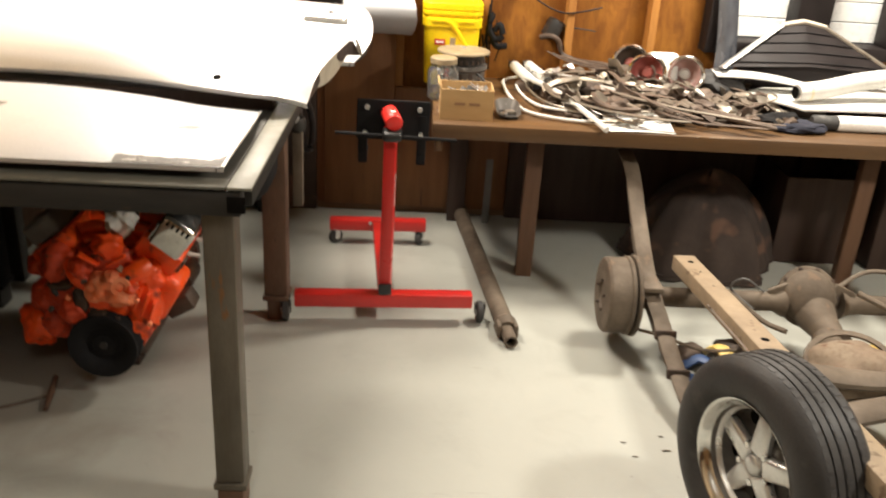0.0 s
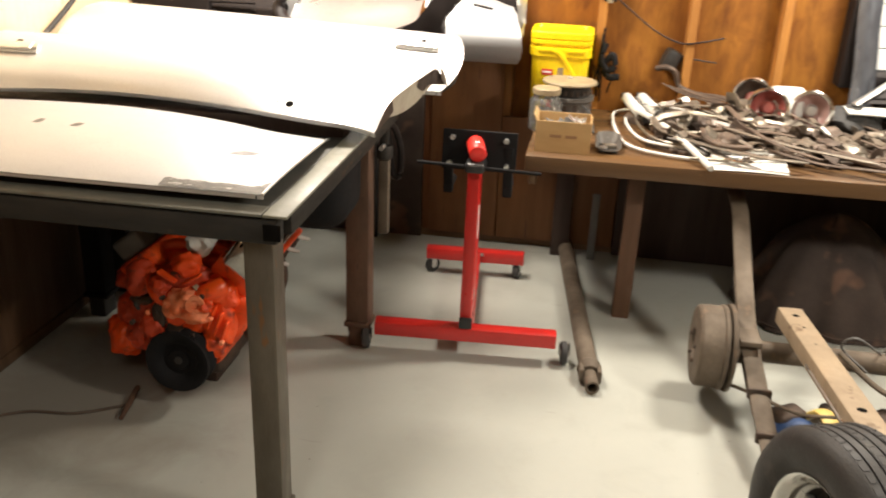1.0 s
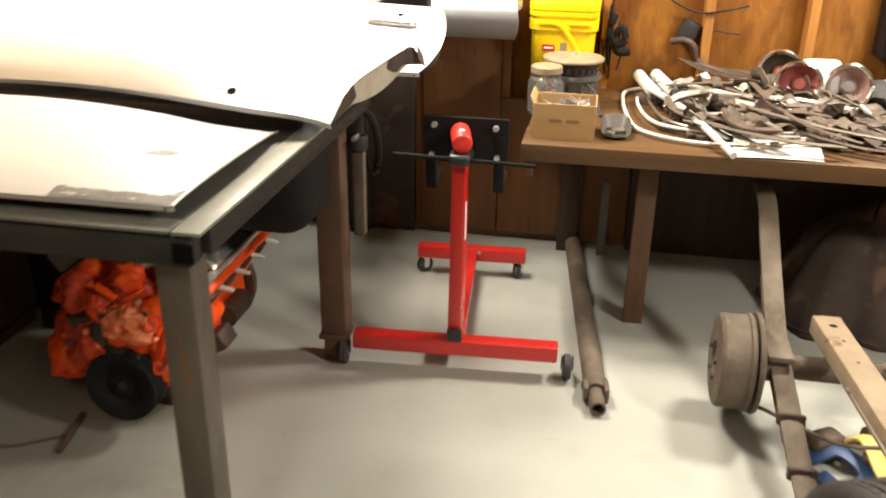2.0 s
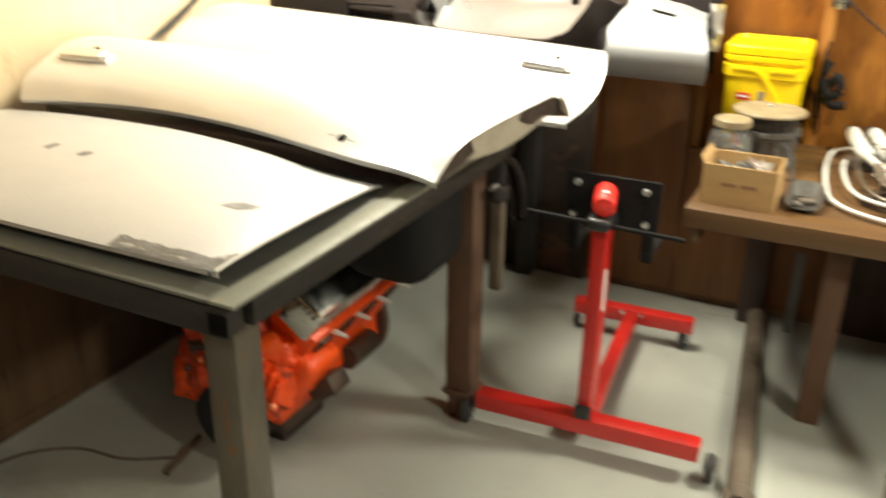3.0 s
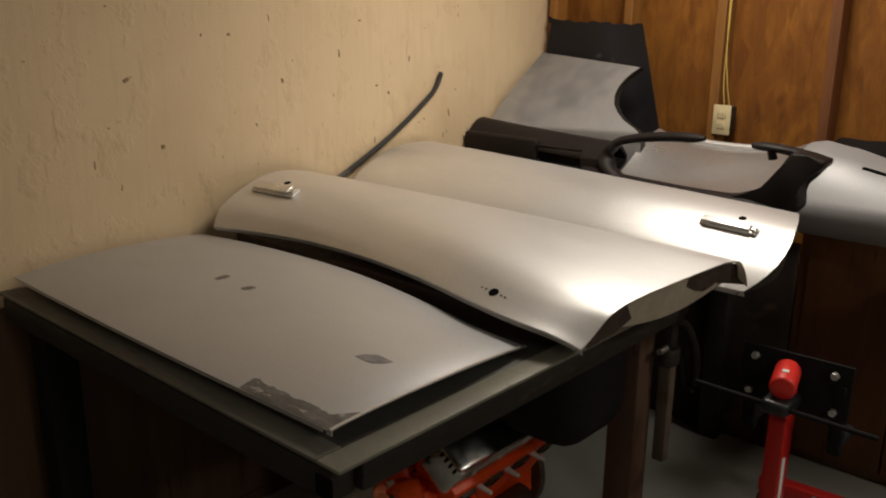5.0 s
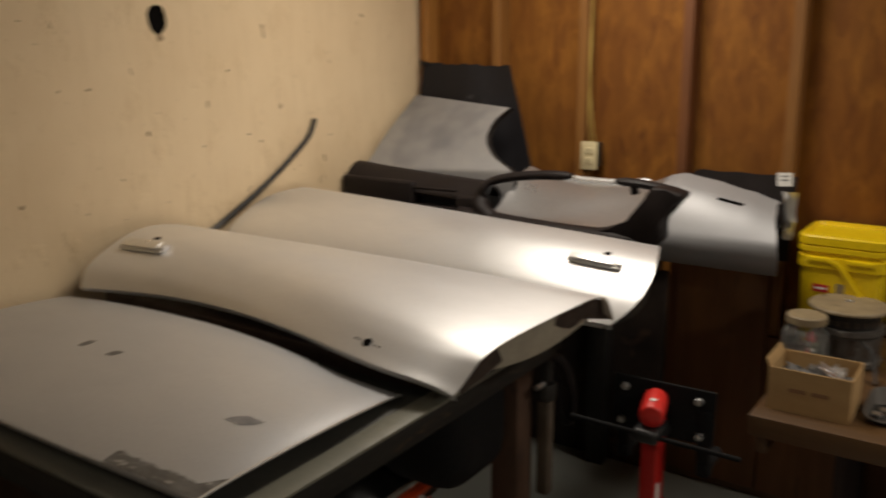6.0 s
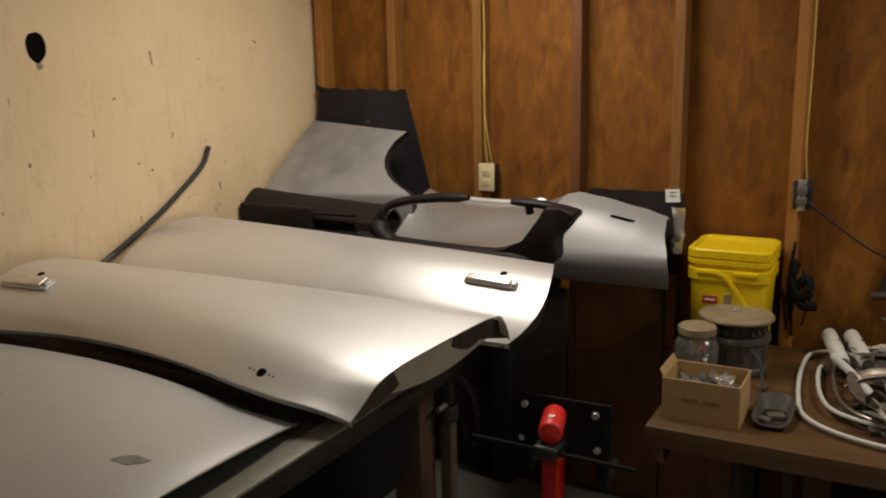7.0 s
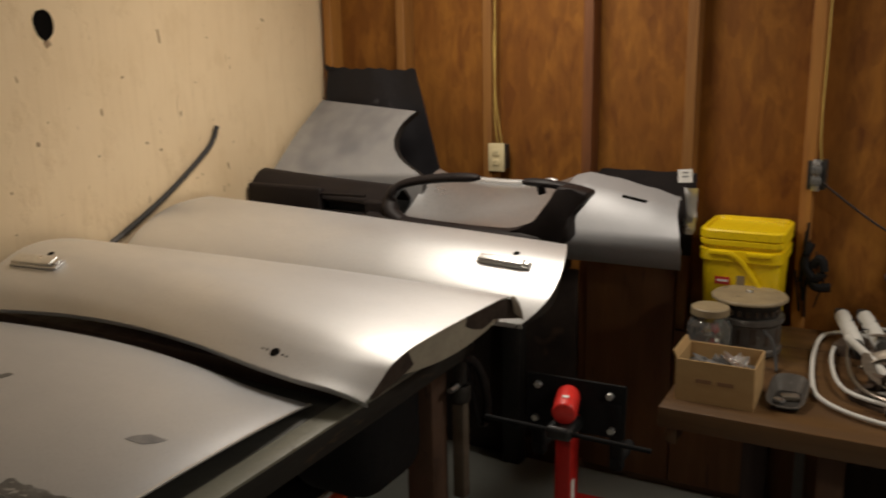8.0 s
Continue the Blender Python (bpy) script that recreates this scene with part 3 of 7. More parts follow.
# hole and marks on the left wall
hole = B()
lathe(hole, [(0.0, 0.0015), (0.030, 0.0015), (0.034, 0.004), (0.037, 0.0)], pose(0, -1.481, 1.83, 0, 90, 0), 20)
for v in hole.verts:
    dy, dz = v.co.y + 1.481, v.co.z - 1.83
    f_ = 1 + 0.12 * noise.noise(Vector((dy * 60, dz * 60, 1.3)))
    v.co.y, v.co.z = -1.481 + dy * f_ * (0.85 if dz < -0.02 else 1.0), 1.83 + dz * f_ * (1.2 if dz > 0 else 1.35)
solo("wall_hole", hole, M_HOLEDARK, "dark round hole broken through the cream wall", "hole", kind="structure")
for y, z, w, h, a in ((-1.023, 1.795, 0.006, 0.05, 8), (-0.462, 1.86, 0.02, 0.008, -30), (-1.475, 1.772, 0.022, 0.02, 30), (-1.2, 1.66, 0.012, 0.006, 20),
                      (-1.12, 1.43, 0.012, 0.006, -15), (-1.06, 1.40, 0.008, 0.01, 10), (-0.72, 1.30, 0.006, 0.03, 12), (-1.55, 1.47, 0.01, 0.014, 0),
                      (-1.3, 1.55, 0.005, 0.025, 4), (-0.95, 1.52, 0.006, 0.02, -8), (-1.75, 1.62, 0.012, 0.008, 15), (-2.1, 1.5, 0.02, 0.01, 25), (-2.0, 1.3, 0.012, 0.012, 0)):
    c = B()
    obox(c, (0.0005, y, z), (0.003, w, h), (a, 0, 0), 0.001, 1)
    solo("wall_chip", c, M_CHIP, "small brown chip in the cream wall paint", "chip", "chips in the wall paint", "structure")

rnd = random.Random(21)
for k in range(34):
    y, z = -0.55 - 1.9 * rnd.random(), 1.16 + 0.68 * rnd.random()
    c = B()
    long = rnd.random() < 0.3
    obox(c, (0.0004, y, z), (0.0025, rnd.uniform(0.002, 0.004) if long else rnd.uniform(0.003, 0.009), rnd.uniform(0.012, 0.028) if long else rnd.uniform(0.003, 0.007)), (rnd.uniform(-20, 20) if long else rnd.uniform(-60, 60), 0, 0), 0.001, 1)
    solo("wall_chip", c, M_CHIP, "small brown chip in the cream wall paint", "chip", "chips in the wall paint", "structure")

# black hose resting against the left wall
solo("rubber_hose", tube(B(), curve_pts([(0.03, -1.46, 1.075), (0.018, -1.29, 1.133), (0.016, -1.072, 1.236), (0.016, -0.904, 1.338), (0.016, -0.82, 1.40), (0.016, -0.785, 1.46)], 28), 0.0095, 10),
     M_RUBBER, "dark grey rubber hose leaning against the cream wall", "hose")


# outlets and cables
def outlet(x, z, worn):
    o = thing("wall_outlet", (x, -0.089, z), "worn unplated electrical outlet on a bare stud" if worn else "ivory double outlet plate on a bare stud", "outlet", "wall outlets")
    part("back_box", box(B(), x - 0.03, x + 0.03, -0.092, -0.03, z - 0.05, z + 0.05, 0.003), M_DARKSTEEL, o)
    if not worn:
        part("cover_plate", box(B(), x - 0.036, x + 0.036, -0.098, -0.0925, z - 0.058, z + 0.058, 0.003), M_IVORY, o)
    else:
        part("yoke", box(B(), x - 0.014, x + 0.012, -0.096, -0.0925, z - 0.055, z + 0.055, 0.002), M_ZINC, o)
    for dz in (-0.02, 0.02):
        s = part("socket", box(B(), x - 0.017, x + 0.017, -0.102, -0.0965, z + dz - 0.014, z + dz + 0.014, 0.004), M_GREYPLAST if worn else M_IVORY, o)
        for dx in (-0.006, 0.006):
            part("slot", box(B(), x + dx - 0.001, x + dx + 0.001, -0.1026, -0.1022, z + dz - 0.004, z + dz + 0.005), M_HOLEDARK, s)


outlet(0.873, 1.296, False)
outlet(2.084, 1.286, True)
for x, z in ((0.864, 1.354), (2.09, 1.345)):
    tube_pts = curve_pts([(x + 0.004, -0.07, z - 0.01), (x - 0.003, -0.082, z + 0.12), (x - 0.001, -0.083, z + 0.5), (x - 0.008, -0.083, z + 0.9), (x - 0.004, -0.083, H - 0.001)], 20)
    solo("power_cable", tube(B(), tube_pts, 0.0045, 8, 0.6), M_YCABLE, "yellow sheathed power cable running down a stud", "cable", "power cables")
solo("power_cable", tube(B(), curve_pts([(0.888, -0.07, 1.352), (0.882, -0.080, 1.40), (0.868, -0.082, 1.50), (0.862, -0.0835, 1.58), (0.858, -0.0835, 1.72), (0.8555, -0.075, 1.80)], 20), 0.0035, 8, 0.6), M_YCABLE, "thin pale cable branching off beside the outlet", "cable", "power cables")
solo("appliance_cord", tube(B(), curve_pts([(2.105, -0.101, 1.265), (2.16, -0.10, 1.22), (2.30, -0.095, 1.12), (2.42, -0.092, 1.07), (2.52, -0.092, 1.08), (2.62, -0.06, 1.10)], 24), 0.004, 8), M_BLACKPLASTIC,
     "thin black cord drooping from the worn outlet", "cord")


# ---- steel tables ----
TZ = 0.98
wt = thing("welding_table", (0.7, -1.87, 0.0), "heavy grey steel welding table with square tube legs", "table")
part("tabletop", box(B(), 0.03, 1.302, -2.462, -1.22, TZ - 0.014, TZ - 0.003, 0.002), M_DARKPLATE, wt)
part("edge_angle", box(B(), 1.304, 1.362, -2.524, -1.22, TZ - 0.008, TZ, 0.0025), M_PLATE, wt, "angle iron along the table's end, its sheen painted as a paler grey")
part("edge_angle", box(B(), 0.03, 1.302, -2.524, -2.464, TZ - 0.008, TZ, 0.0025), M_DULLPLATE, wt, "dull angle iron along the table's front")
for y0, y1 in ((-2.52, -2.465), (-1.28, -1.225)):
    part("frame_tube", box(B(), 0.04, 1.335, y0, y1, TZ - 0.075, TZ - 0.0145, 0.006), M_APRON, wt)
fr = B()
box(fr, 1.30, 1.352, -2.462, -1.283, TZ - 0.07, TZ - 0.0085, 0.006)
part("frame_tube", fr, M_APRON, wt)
op = B()
box(op, 1.305, 1.347, -2.5275, -2.5245, TZ - 0.062, TZ - 0.022, 0.001)
part("tube_opening", op, M_HOLEDARK, wt)
part("frame_tube", box(B(), 0.04, 0.09, -2.462, -1.283, TZ - 0.075, TZ - 0.0145, 0.006), M_APRON, wt)
# left legs are matte black: the deep shade under the table painted as colour
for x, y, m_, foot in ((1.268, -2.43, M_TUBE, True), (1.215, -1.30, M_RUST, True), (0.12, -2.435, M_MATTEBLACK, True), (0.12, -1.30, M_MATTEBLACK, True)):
    w = 0.039 if x > 1.25 else 0.045
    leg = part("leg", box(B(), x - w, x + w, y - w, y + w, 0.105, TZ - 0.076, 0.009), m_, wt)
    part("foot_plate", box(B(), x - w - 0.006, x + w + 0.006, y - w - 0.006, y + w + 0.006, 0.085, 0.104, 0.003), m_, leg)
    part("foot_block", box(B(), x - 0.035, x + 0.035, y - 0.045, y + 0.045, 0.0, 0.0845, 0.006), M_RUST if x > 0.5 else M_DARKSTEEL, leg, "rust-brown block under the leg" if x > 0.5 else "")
# receiver bracket at the rear corner of the table
br = part("receiver_bracket", box(B(), 1.274, 1.312, -1.259, -1.221, 0.45, 0.745, 0.006), M_DUSTY, wt, "tan steel receiver tube fixed beside the rear leg")
part("collar", lathe(B(), [(0.028, 0), (0.031, 0.008), (0.031, 0.04), (0.028, 0.048), (0.02, 0.048), (0.02, 0)], pose(1.293, -1.24, 0.75), 20), M_DARKSTEEL, br)
part("bolt", tube(B(), [(1.293, -1.30, 0.80), (1.293, -1.23, 0.80)], 0.009, 8), M_ZINC, br)
part("bracket_neck", box(B(), 1.277, 1.309, -1.256, -1.224, 0.80, TZ - 0.0755, 0.004), M_DARKSTEEL, br)
part("hanging_hose", tube(B(), curve_pts([(1.29, -1.265, 0.885), (1.315, -1.20, 0.86), (1.335, -1.17, 0.79), (1.338, -1.155, 0.71), (1.325, -1.15, 0.65), (1.305, -1.155, 0.67), (1.295, -1.17, 0.76), (1.29, -1.215, 0.885)], 28), 0.013, 10), M_BLACKPLASTIC, br, "black hose looped under the table's rear corner")
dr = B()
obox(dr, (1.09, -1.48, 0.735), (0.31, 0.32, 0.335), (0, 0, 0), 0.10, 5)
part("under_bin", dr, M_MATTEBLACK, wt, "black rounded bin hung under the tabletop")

t2 = thing("rear_table", (0.65, -0.65, 0.0), "dark steel table standing in the corner under the car panels", "table")
part("tabletop", box(B(), 0.03, 1.24, -1.17, -0.11, 0.955, 0.972, 0.003), M_DARKSTEEL, t2)
part("apron", box(B(), 0.05, 1.22, -1.15, -1.12, 0.88, 0.9545, 0.003), M_DARKSTEEL, t2)
part("apron", box(B(), 1.19, 1.22, -1.118, -0.14, 0.88, 0.9545, 0.003), M_DARKSTEEL, t2)
for x, y in ((0.98, -0.16), (0.60, -1.07), (0.1, -0.16), (0.1, -1.07)):
    part("leg", box(B(), x - 0.04, x + 0.04, y - 0.035, y + 0.035, 0.0, 0.9545, 0.006), M_DARKSTEEL, t2)

solo("leaning_board", obox(B(), (0.90, -0.106, 0.432), (0.335 * 2, 0.026, 0.86), (0, 0, 0), 0.003), M_TANK, "dusty dark brown board standing against the studs behind the table", "board")

solo("wall_board", box(B(), 1.275, 1.622, -0.113, -0.0895, 0.039, 0.955, 0.003), M_BOARD, "red-brown stained board fixed across the studs below the panels", "board", "boards behind the stand")
solo("wall_board", box(B(), 1.628, 2.218, -0.115, -0.0895, 0.039, 0.669, 0.003), M_BOARD, "red-brown stained board fixed across the studs below the bench", "board", "boards behind the stand")

# ---- sheet metal panels ----
HOOD_REAR = [(0, 1.020), (0.2, 1.032), (0.45, 1.036), (0.6, 1.030), (0.75, 1.015), (0.87, 0.998), (1.0, 0.992)]


def hood_fn(u, v):
    """The hood: a low crown between a straight front edge and a rear edge that droops at its end."""
    uu, vv = min(max(u, 0), 1), min(max(v, 0), 1)
    x = 0.035 + (1.255 - 0.012 * v) * u + 0.012 * math.sin(math.pi * v) * u
    y = -2.480 + 0.575 * v - 0.012 * math.sin(math.pi * uu) * (1 - v) + 0.022 * math.sin(math.pi * uu) * v
    crown = max(0.0, 1 - (2 * vv - 1) ** 2) ** 0.85 * (0.55 + 0.45 * min(1.0, uu / 0.3)) * (1 - 0.5 * uu ** 16)
    return (x, y, (1.011 + 0.003 * math.sin(math.pi * uu)) * (1 - v) + smooth_list(HOOD_REAR, uu) * v + 0.034 * crown)


for y in (-2.36, -2.04):
    solo("batten", box(B(), 0.1, 1.2, y - 0.03, y + 0.03, TZ - 0.0028, TZ + 0.034, 0.004), M_SHADEWOOD, "dark wooden batten under the car hood", "batten", "battens under the panels")
hood = thing("car_hood_panel", (0.66, -2.2, TZ), "bare sanded silver hood panel lying on the steel table", "car panel", "car body panels")
part("skin", sheet(B(), hood_fn, 60, 26, 0.003), M_HOODSTEEL, hood)
part("edge_flange", sheet(B(), lambda u, v: (lambda p: (p[0], p[1] + 0.004, p[2] - 0.003 - 0.010 * v))(hood_fn(u, 0.004)), 40, 1, 0.002), M_STEEL, hood)
# near-black end flange: the shade under the hood's edge put into its colour
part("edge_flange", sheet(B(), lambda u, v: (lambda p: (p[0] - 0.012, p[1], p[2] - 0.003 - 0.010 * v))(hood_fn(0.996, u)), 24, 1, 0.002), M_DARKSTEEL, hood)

part("edge_hem", tube(B(), [Vector(hood_fn(0.999, k / 24)) + Vector((0.001, 0, 0.0005)) for k in range(25)], 0.0035, 8), M_ALU, hood, "bright folded edge")


def ragged(u, v):
    """The scraped strip along the hood's front corner, with a torn inner border."""
    w = 0.056 + 0.008 * noise.noise(Vector((9 * u, 0.3, 0))) + 0.006 * noise.noise(Vector((31 * u, 2.3, 0)))
    if u > 0.87:
        w += 0.07 * (u - 0.87) / 0.13
    return hood_fn(0.80 + 0.196 * u, 0.004 + w * v)


part("scraped_patch", sheet(B(), ragged, 60, 6, 0.0006, lift=0.0009), M_BARE, hood, "scraped dark patch at the hood's corner")
for u, v, du, dv, sk, m_ in ((0.415, 0.495, 0.009, 0.030, 0.0, M_BARE), (0.505, 0.485, 0.010, 0.024, 0.2, M_BARE), (0.893, 0.395, 0.022, 0.032, 0.75, M_PATCH)):
    part("mark", sheet(B(), lambda a, b, u=u, v=v, du=du, dv=dv, sk=sk: hood_fn(u + du * (a - 0.5) * 2 * (1 - 0.5 * abs(b - 0.5)) + sk * 0.03 * (b - 0.5), v + dv * (b - 0.5) * 2), 6, 6, 0.0005, lift=0.0008), m_, hood)

PROFILE = [(0, 0.0), (0.035, 0.038), (0.10, 0.062), (0.2, 0.083), (0.35, 0.104), (0.55, 0.118), (0.8, 0.119), (0.93, 0.112), (1.0, 0.098)]


PROFILE_LOW = [(0, 0.012), (0.035, 0.042), (0.10, 0.062), (0.2, 0.08), (0.35, 0.100), (0.5, 0.106), (0.65, 0.100), (0.8, 0.086), (1.0, 0.055)]


PROFILE_LIP = [(0, 0.0), (0.04, 0.010), (0.09, 0.030), (0.15, 0.054), (0.24, 0.079), (0.38, 0.0955), (0.56, 0.1085), (0.75, 0.1205), (0.88, 0.1275), (0.93, 0.1283), (1.0, 0.1225)]
PROFILE_END = [(0, -0.018), (0.1, 0.022), (0.2, 0.056), (0.35, 0.094), (0.56, 0.133), (0.8, 0.151), (1.0, 0.150)]
END_EDGE = [(0, 1.50), (0.08, 1.53), (0.2, 1.553), (0.35, 1.558), (0.5, 1.552), (0.75, 1.53), (1.0, 1.50)]


DOOR_FRONT = [(0, -1.90), (0.12, -1.862), (0.27, -1.832), (0.45, -1.832), (0.62, -1.856), (0.78, -1.892), (0.9, -1.905), (1.0, -1.887)]


def skin_fn(xl, xr, y0, y1, z0, a0, a1, arch, nose, left=PROFILE, right=PROFILE):
    """A door skin: convex across its height, its amplitude falling along its length."""
    def fn(u, v):
        uu, vv = min(max(u, -0.01), 1.01), min(max(v, -0.01), 1.01)
        xa, xb = xl(vv), xr(vv)
        x = xa + (xb - xa) * u
        amp = a0 + (a1 - a0) * uu
        dip = nose * max(0.0, (uu - 0.9) / 0.1) ** 2 * max(0.0, 1 - vv / 0.15)
        return (x, y0(uu) + (y1(uu) - y0(uu)) * v, z0 + arch * math.sin(math.pi * min(max(uu, 0), 1)) * (1 - vv) + amp * (smooth_list(left, vv) * (1 - max(uu, 0)) + smooth_list(right, vv) * max(uu, 0)) / 0.12 - dip)
    return fn


d1_fn = skin_fn(lambda v: 0.085 - 0.05 * v, lambda v: 1.408 + 0.096 * v, lambda u: smooth_list(DOOR_FRONT, u), lambda u: -1.35, 1.036, 0.170, 0.079, 0.022, 0.020, PROFILE_LOW, PROFILE_LIP)
d2_fn = skin_fn(lambda v: 0.05 - 0.02 * v, lambda v: smooth_list(END_EDGE, v), lambda u: -1.322 + 0.04 * max(u, 0), lambda u: -0.80 - 0.145 * max(u, 0), 1.036, 0.172, 0.105, 0.0, 0.0, PROFILE, PROFILE_END)


def car_door(name, fn, label, flange_m):
    d = thing(name, Vector(fn(0.5, 0.5)) - Vector((0, 0, 0.15)), label, "car panel", "car body panels")
    part("skin", sheet(B(), fn, 70, 48, 0.003), M_STEEL, d)
    low = lambda p, k, dx, dy, h: (p[0] + dx, p[1] + dy, p[2] - 0.0035 - h * k)
    part("jamb", sheet(B(), lambda u, v: low(fn(0.995, u), v, -0.004 - 0.008 * v, 0, 0.084 * (0.02 + 0.98 * math.sin(math.pi * (0.02 + 0.80 * min(max(u, 0), 1))) ** 0.9)), 40, 3, 0.002), flange_m, d)
    part("back_lip", sheet(B(), lambda u, v: low(fn(u, 0.995), v, 0, 0.004 * v, 0.05 * min(1.0, max(0.02, (0.985 - u) / 0.08))), 50, 2, 0.002), M_STEEL, d)
    part("front_lip", sheet(B(), lambda u, v: low(fn(u, 0.004), v, 0, 0.006 * v, 0.012), 50, 1, 0.002), M_STEEL, d)
    # near-black sheet below the skin paints the shade inside the panel
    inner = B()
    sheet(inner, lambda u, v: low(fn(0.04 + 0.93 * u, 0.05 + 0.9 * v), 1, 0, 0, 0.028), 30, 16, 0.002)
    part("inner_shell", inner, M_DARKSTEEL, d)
    return d


def on(fn, u, v, lift=0.0):
    e = 1e-3
    p = Vector(fn(u, v))
    t = (Vector(fn(u + e, v)) - Vector(fn(u - e, v))).normalized()
    n_ = t.cross(Vector(fn(u, v + e)) - Vector(fn(u, v - e))).normalized()
    s_ = n_.cross(t)
    return Matrix(((t.x, s_.x, n_.x, p.x + n_.x * lift), (t.y, s_.y, n_.y, p.y + n_.y * lift), (t.z, s_.z, n_.z, p.z + n_.z * lift), (0, 0, 0, 1)))


def door_fittings(d, fn, hu, hv, lu, lv, length, half=0.017):
    m = on(fn, hu, hv)
    h = B()
    box(h, -length / 2, length / 2, -half, half, 0.001, 0.010, 0.004, m)
    plate = part("door_handle", h, M_HANDLE, d, "worn chrome door handle")
    h = B()
    box(h, -length / 2 + 0.006, length / 2 - 0.02, -half * 0.85, half * 0.85, 0.0105, 0.019, 0.004, m, 3)
    part("pull_flap", h, M_HANDLE, plate)
    h = B()
    box(h, length / 2 - 0.018, length / 2 - 0.002, -0.6 * half, 0.6 * half, 0.0105, 0.018, 0.004, m)
    part("push_button", h, M_ALU, plate)
    k = B()
    lathe(k, [(0.0, 0.0016), (0.0095, 0.0016), (0.011, 0.0)], on(fn, lu, lv), 14)
    part("lock_hole", k, M_HOLEDARK, d)


door_a = car_door("car_body_panel", d1_fn, "bare sanded silver car door skin lying face up on the table", M_JAMB)
door_fittings(door_a, d1_fn, 0.092, 0.243, 0.087, 0.346, 0.165, 0.024)
k = B()
lathe(k, [(0.0, 0.0015), (0.0115, 0.0015), (0.0125, 0.0)], on(d1_fn, 0.796, 0.078), 16)
part("mirror_hole", k, M_HOLEDARK, door_a)
for du in (-0.028, -0.018, 0.018, 0.028):
    k = B()
    lathe(k, [(0.0, 0.001), (0.0025, 0.001), (0.003, 0.0)], on(d1_fn, 0.796 + du, 0.078), 8)
    part("screw_hole", k, M_HOLEDARK, door_a)
for v0, v1, slant in ((0.05, 0.27, 0.05), (0.68, 0.93, -0.04)):
    part("jamb_opening", sheet(B(), lambda u, v, v0=v0, v1=v1, slant=slant: (lambda p: (p[0] + 0.0015 - 0.008 * (0.06 + 0.8 * v), p[1], p[2] - 0.0035 - 0.066 * (0.06 + 0.8 * v) * (0.25 + 0.75 * math.sin(math.pi * (0.1 + 0.62 * u)))))(d1_fn(0.995, v0 + (v1 - v0) * u + slant * v * (1 if u > 0.5 else 0.2))), 10, 3, 0.0008), M_JAMBHOLE, door_a, "dark brown opening in the jamb")
tab_a, tab_b = Vector(d1_fn(1.0, 0.97)), Vector(d1_fn(1.0, 1.0))


def tab_fn(u, v):
    """The folded corner of the skin: a tapering ear bent down past the back edge."""
    p = tab_a.lerp(tab_b, u)
    return p + Vector((0.006 + 0.020 * math.sin(1.4 * v) * (0.4 + 0.6 * u), 0.012 * v * u, -0.002 - (0.036 + 0.026 * u) * max(v, 0.0) ** 1.4))


part("folded_ear", sheet(B(), tab_fn, 6, 10, 0.003), M_TRIM, door_a, "dull folded corner of the door skin")
web_low = Vector(d1_fn(0.995, 0.90)) + Vector((-0.008, 0, -0.052))
part("ear_web", sheet(B(), lambda u, v: (Vector(d1_fn(0.997, 0.90)) + Vector((0, 0, -0.004))).lerp(tab_b + Vector((-0.002, -0.004, -0.006)), u).lerp(web_low.lerp(tab_fn(0.9, 0.97) + Vector((-0.004, 0, 0)), u), v), 6, 6, 0.0015), M_JAMBHOLE, door_a)
# this door's jamb is dark steel, with the shade on it painted in
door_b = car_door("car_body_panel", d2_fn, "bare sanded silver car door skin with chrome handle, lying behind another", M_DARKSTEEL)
door_fittings(door_b, d2_fn, 0.886, 0.43, 0.902, 0.575, 0.165, 0.015)

# wooden battens that carry the doors
for y, x1 in ((-1.80, 1.30), (-1.42, 1.33)):
    solo("batten", box(B(), 0.1, x1, y - 0.03, y + 0.03, TZ - 0.0028, TZ + 0.045, 0.004), M_SHADEWOOD, "dark wooden batten under a car door", "batten", "battens under the doors")
solo("batten", box(B(), 0.1, 1.22, -1.12, -1.06, 0.972, 1.05, 0.004), M_SHADEWOOD, "dark wooden batten under a car door", "batten", "battens under the doors")


# front fender standing in the corner
def fender_right(v):
    return lerp_list([(-0.5, 0.70), (-0.05, 0.70), (0.0, 0.69), (0.06, 0.668), (0.12, 0.636), (0.2, 0.602), (0.3, 0.572), (0.42, 0.549), (0.55, 0.538), (0.68, 0.540), (0.8, 0.550), (0.9, 0.568), (1.0, 0.592)], v)


def corner_fn(u, v):
    y = -0.51 + 0.38 * max(v, 0) - 0.13 * u * max(v, 0) + 0.10 * u * (1 - max(v, 0)) - 0.02 * math.sin(math.pi * min(max(v, 0), 1))
    x = 0.035 + (fender_right(v) - 0.035) * u
    return (x, y, 1.237 + 0.283 * v - 0.03 * u * max(v, 0) + 0.02 * u * (1 - v))


cf = thing("front_fender", (0.35, -0.45, 0.972), "sanded silver fender with primer patches standing in the corner", "car panel", "car body panels")
part("skin", sheet(B(), corner_fn, 30, 60, 0.003, v0=-0.93, v1=1.0), M_PRIMER, cf)
part("arch_flange", sheet(B(), lambda u, v: (lambda p: (p[0] + 0.001, p[1] + 0.035 * v + 0.003, p[2] - 0.01 * v))(corner_fn(0.997, u)), 40, 2, 0.002, u0=-0.3), M_DARKSTEEL, cf)


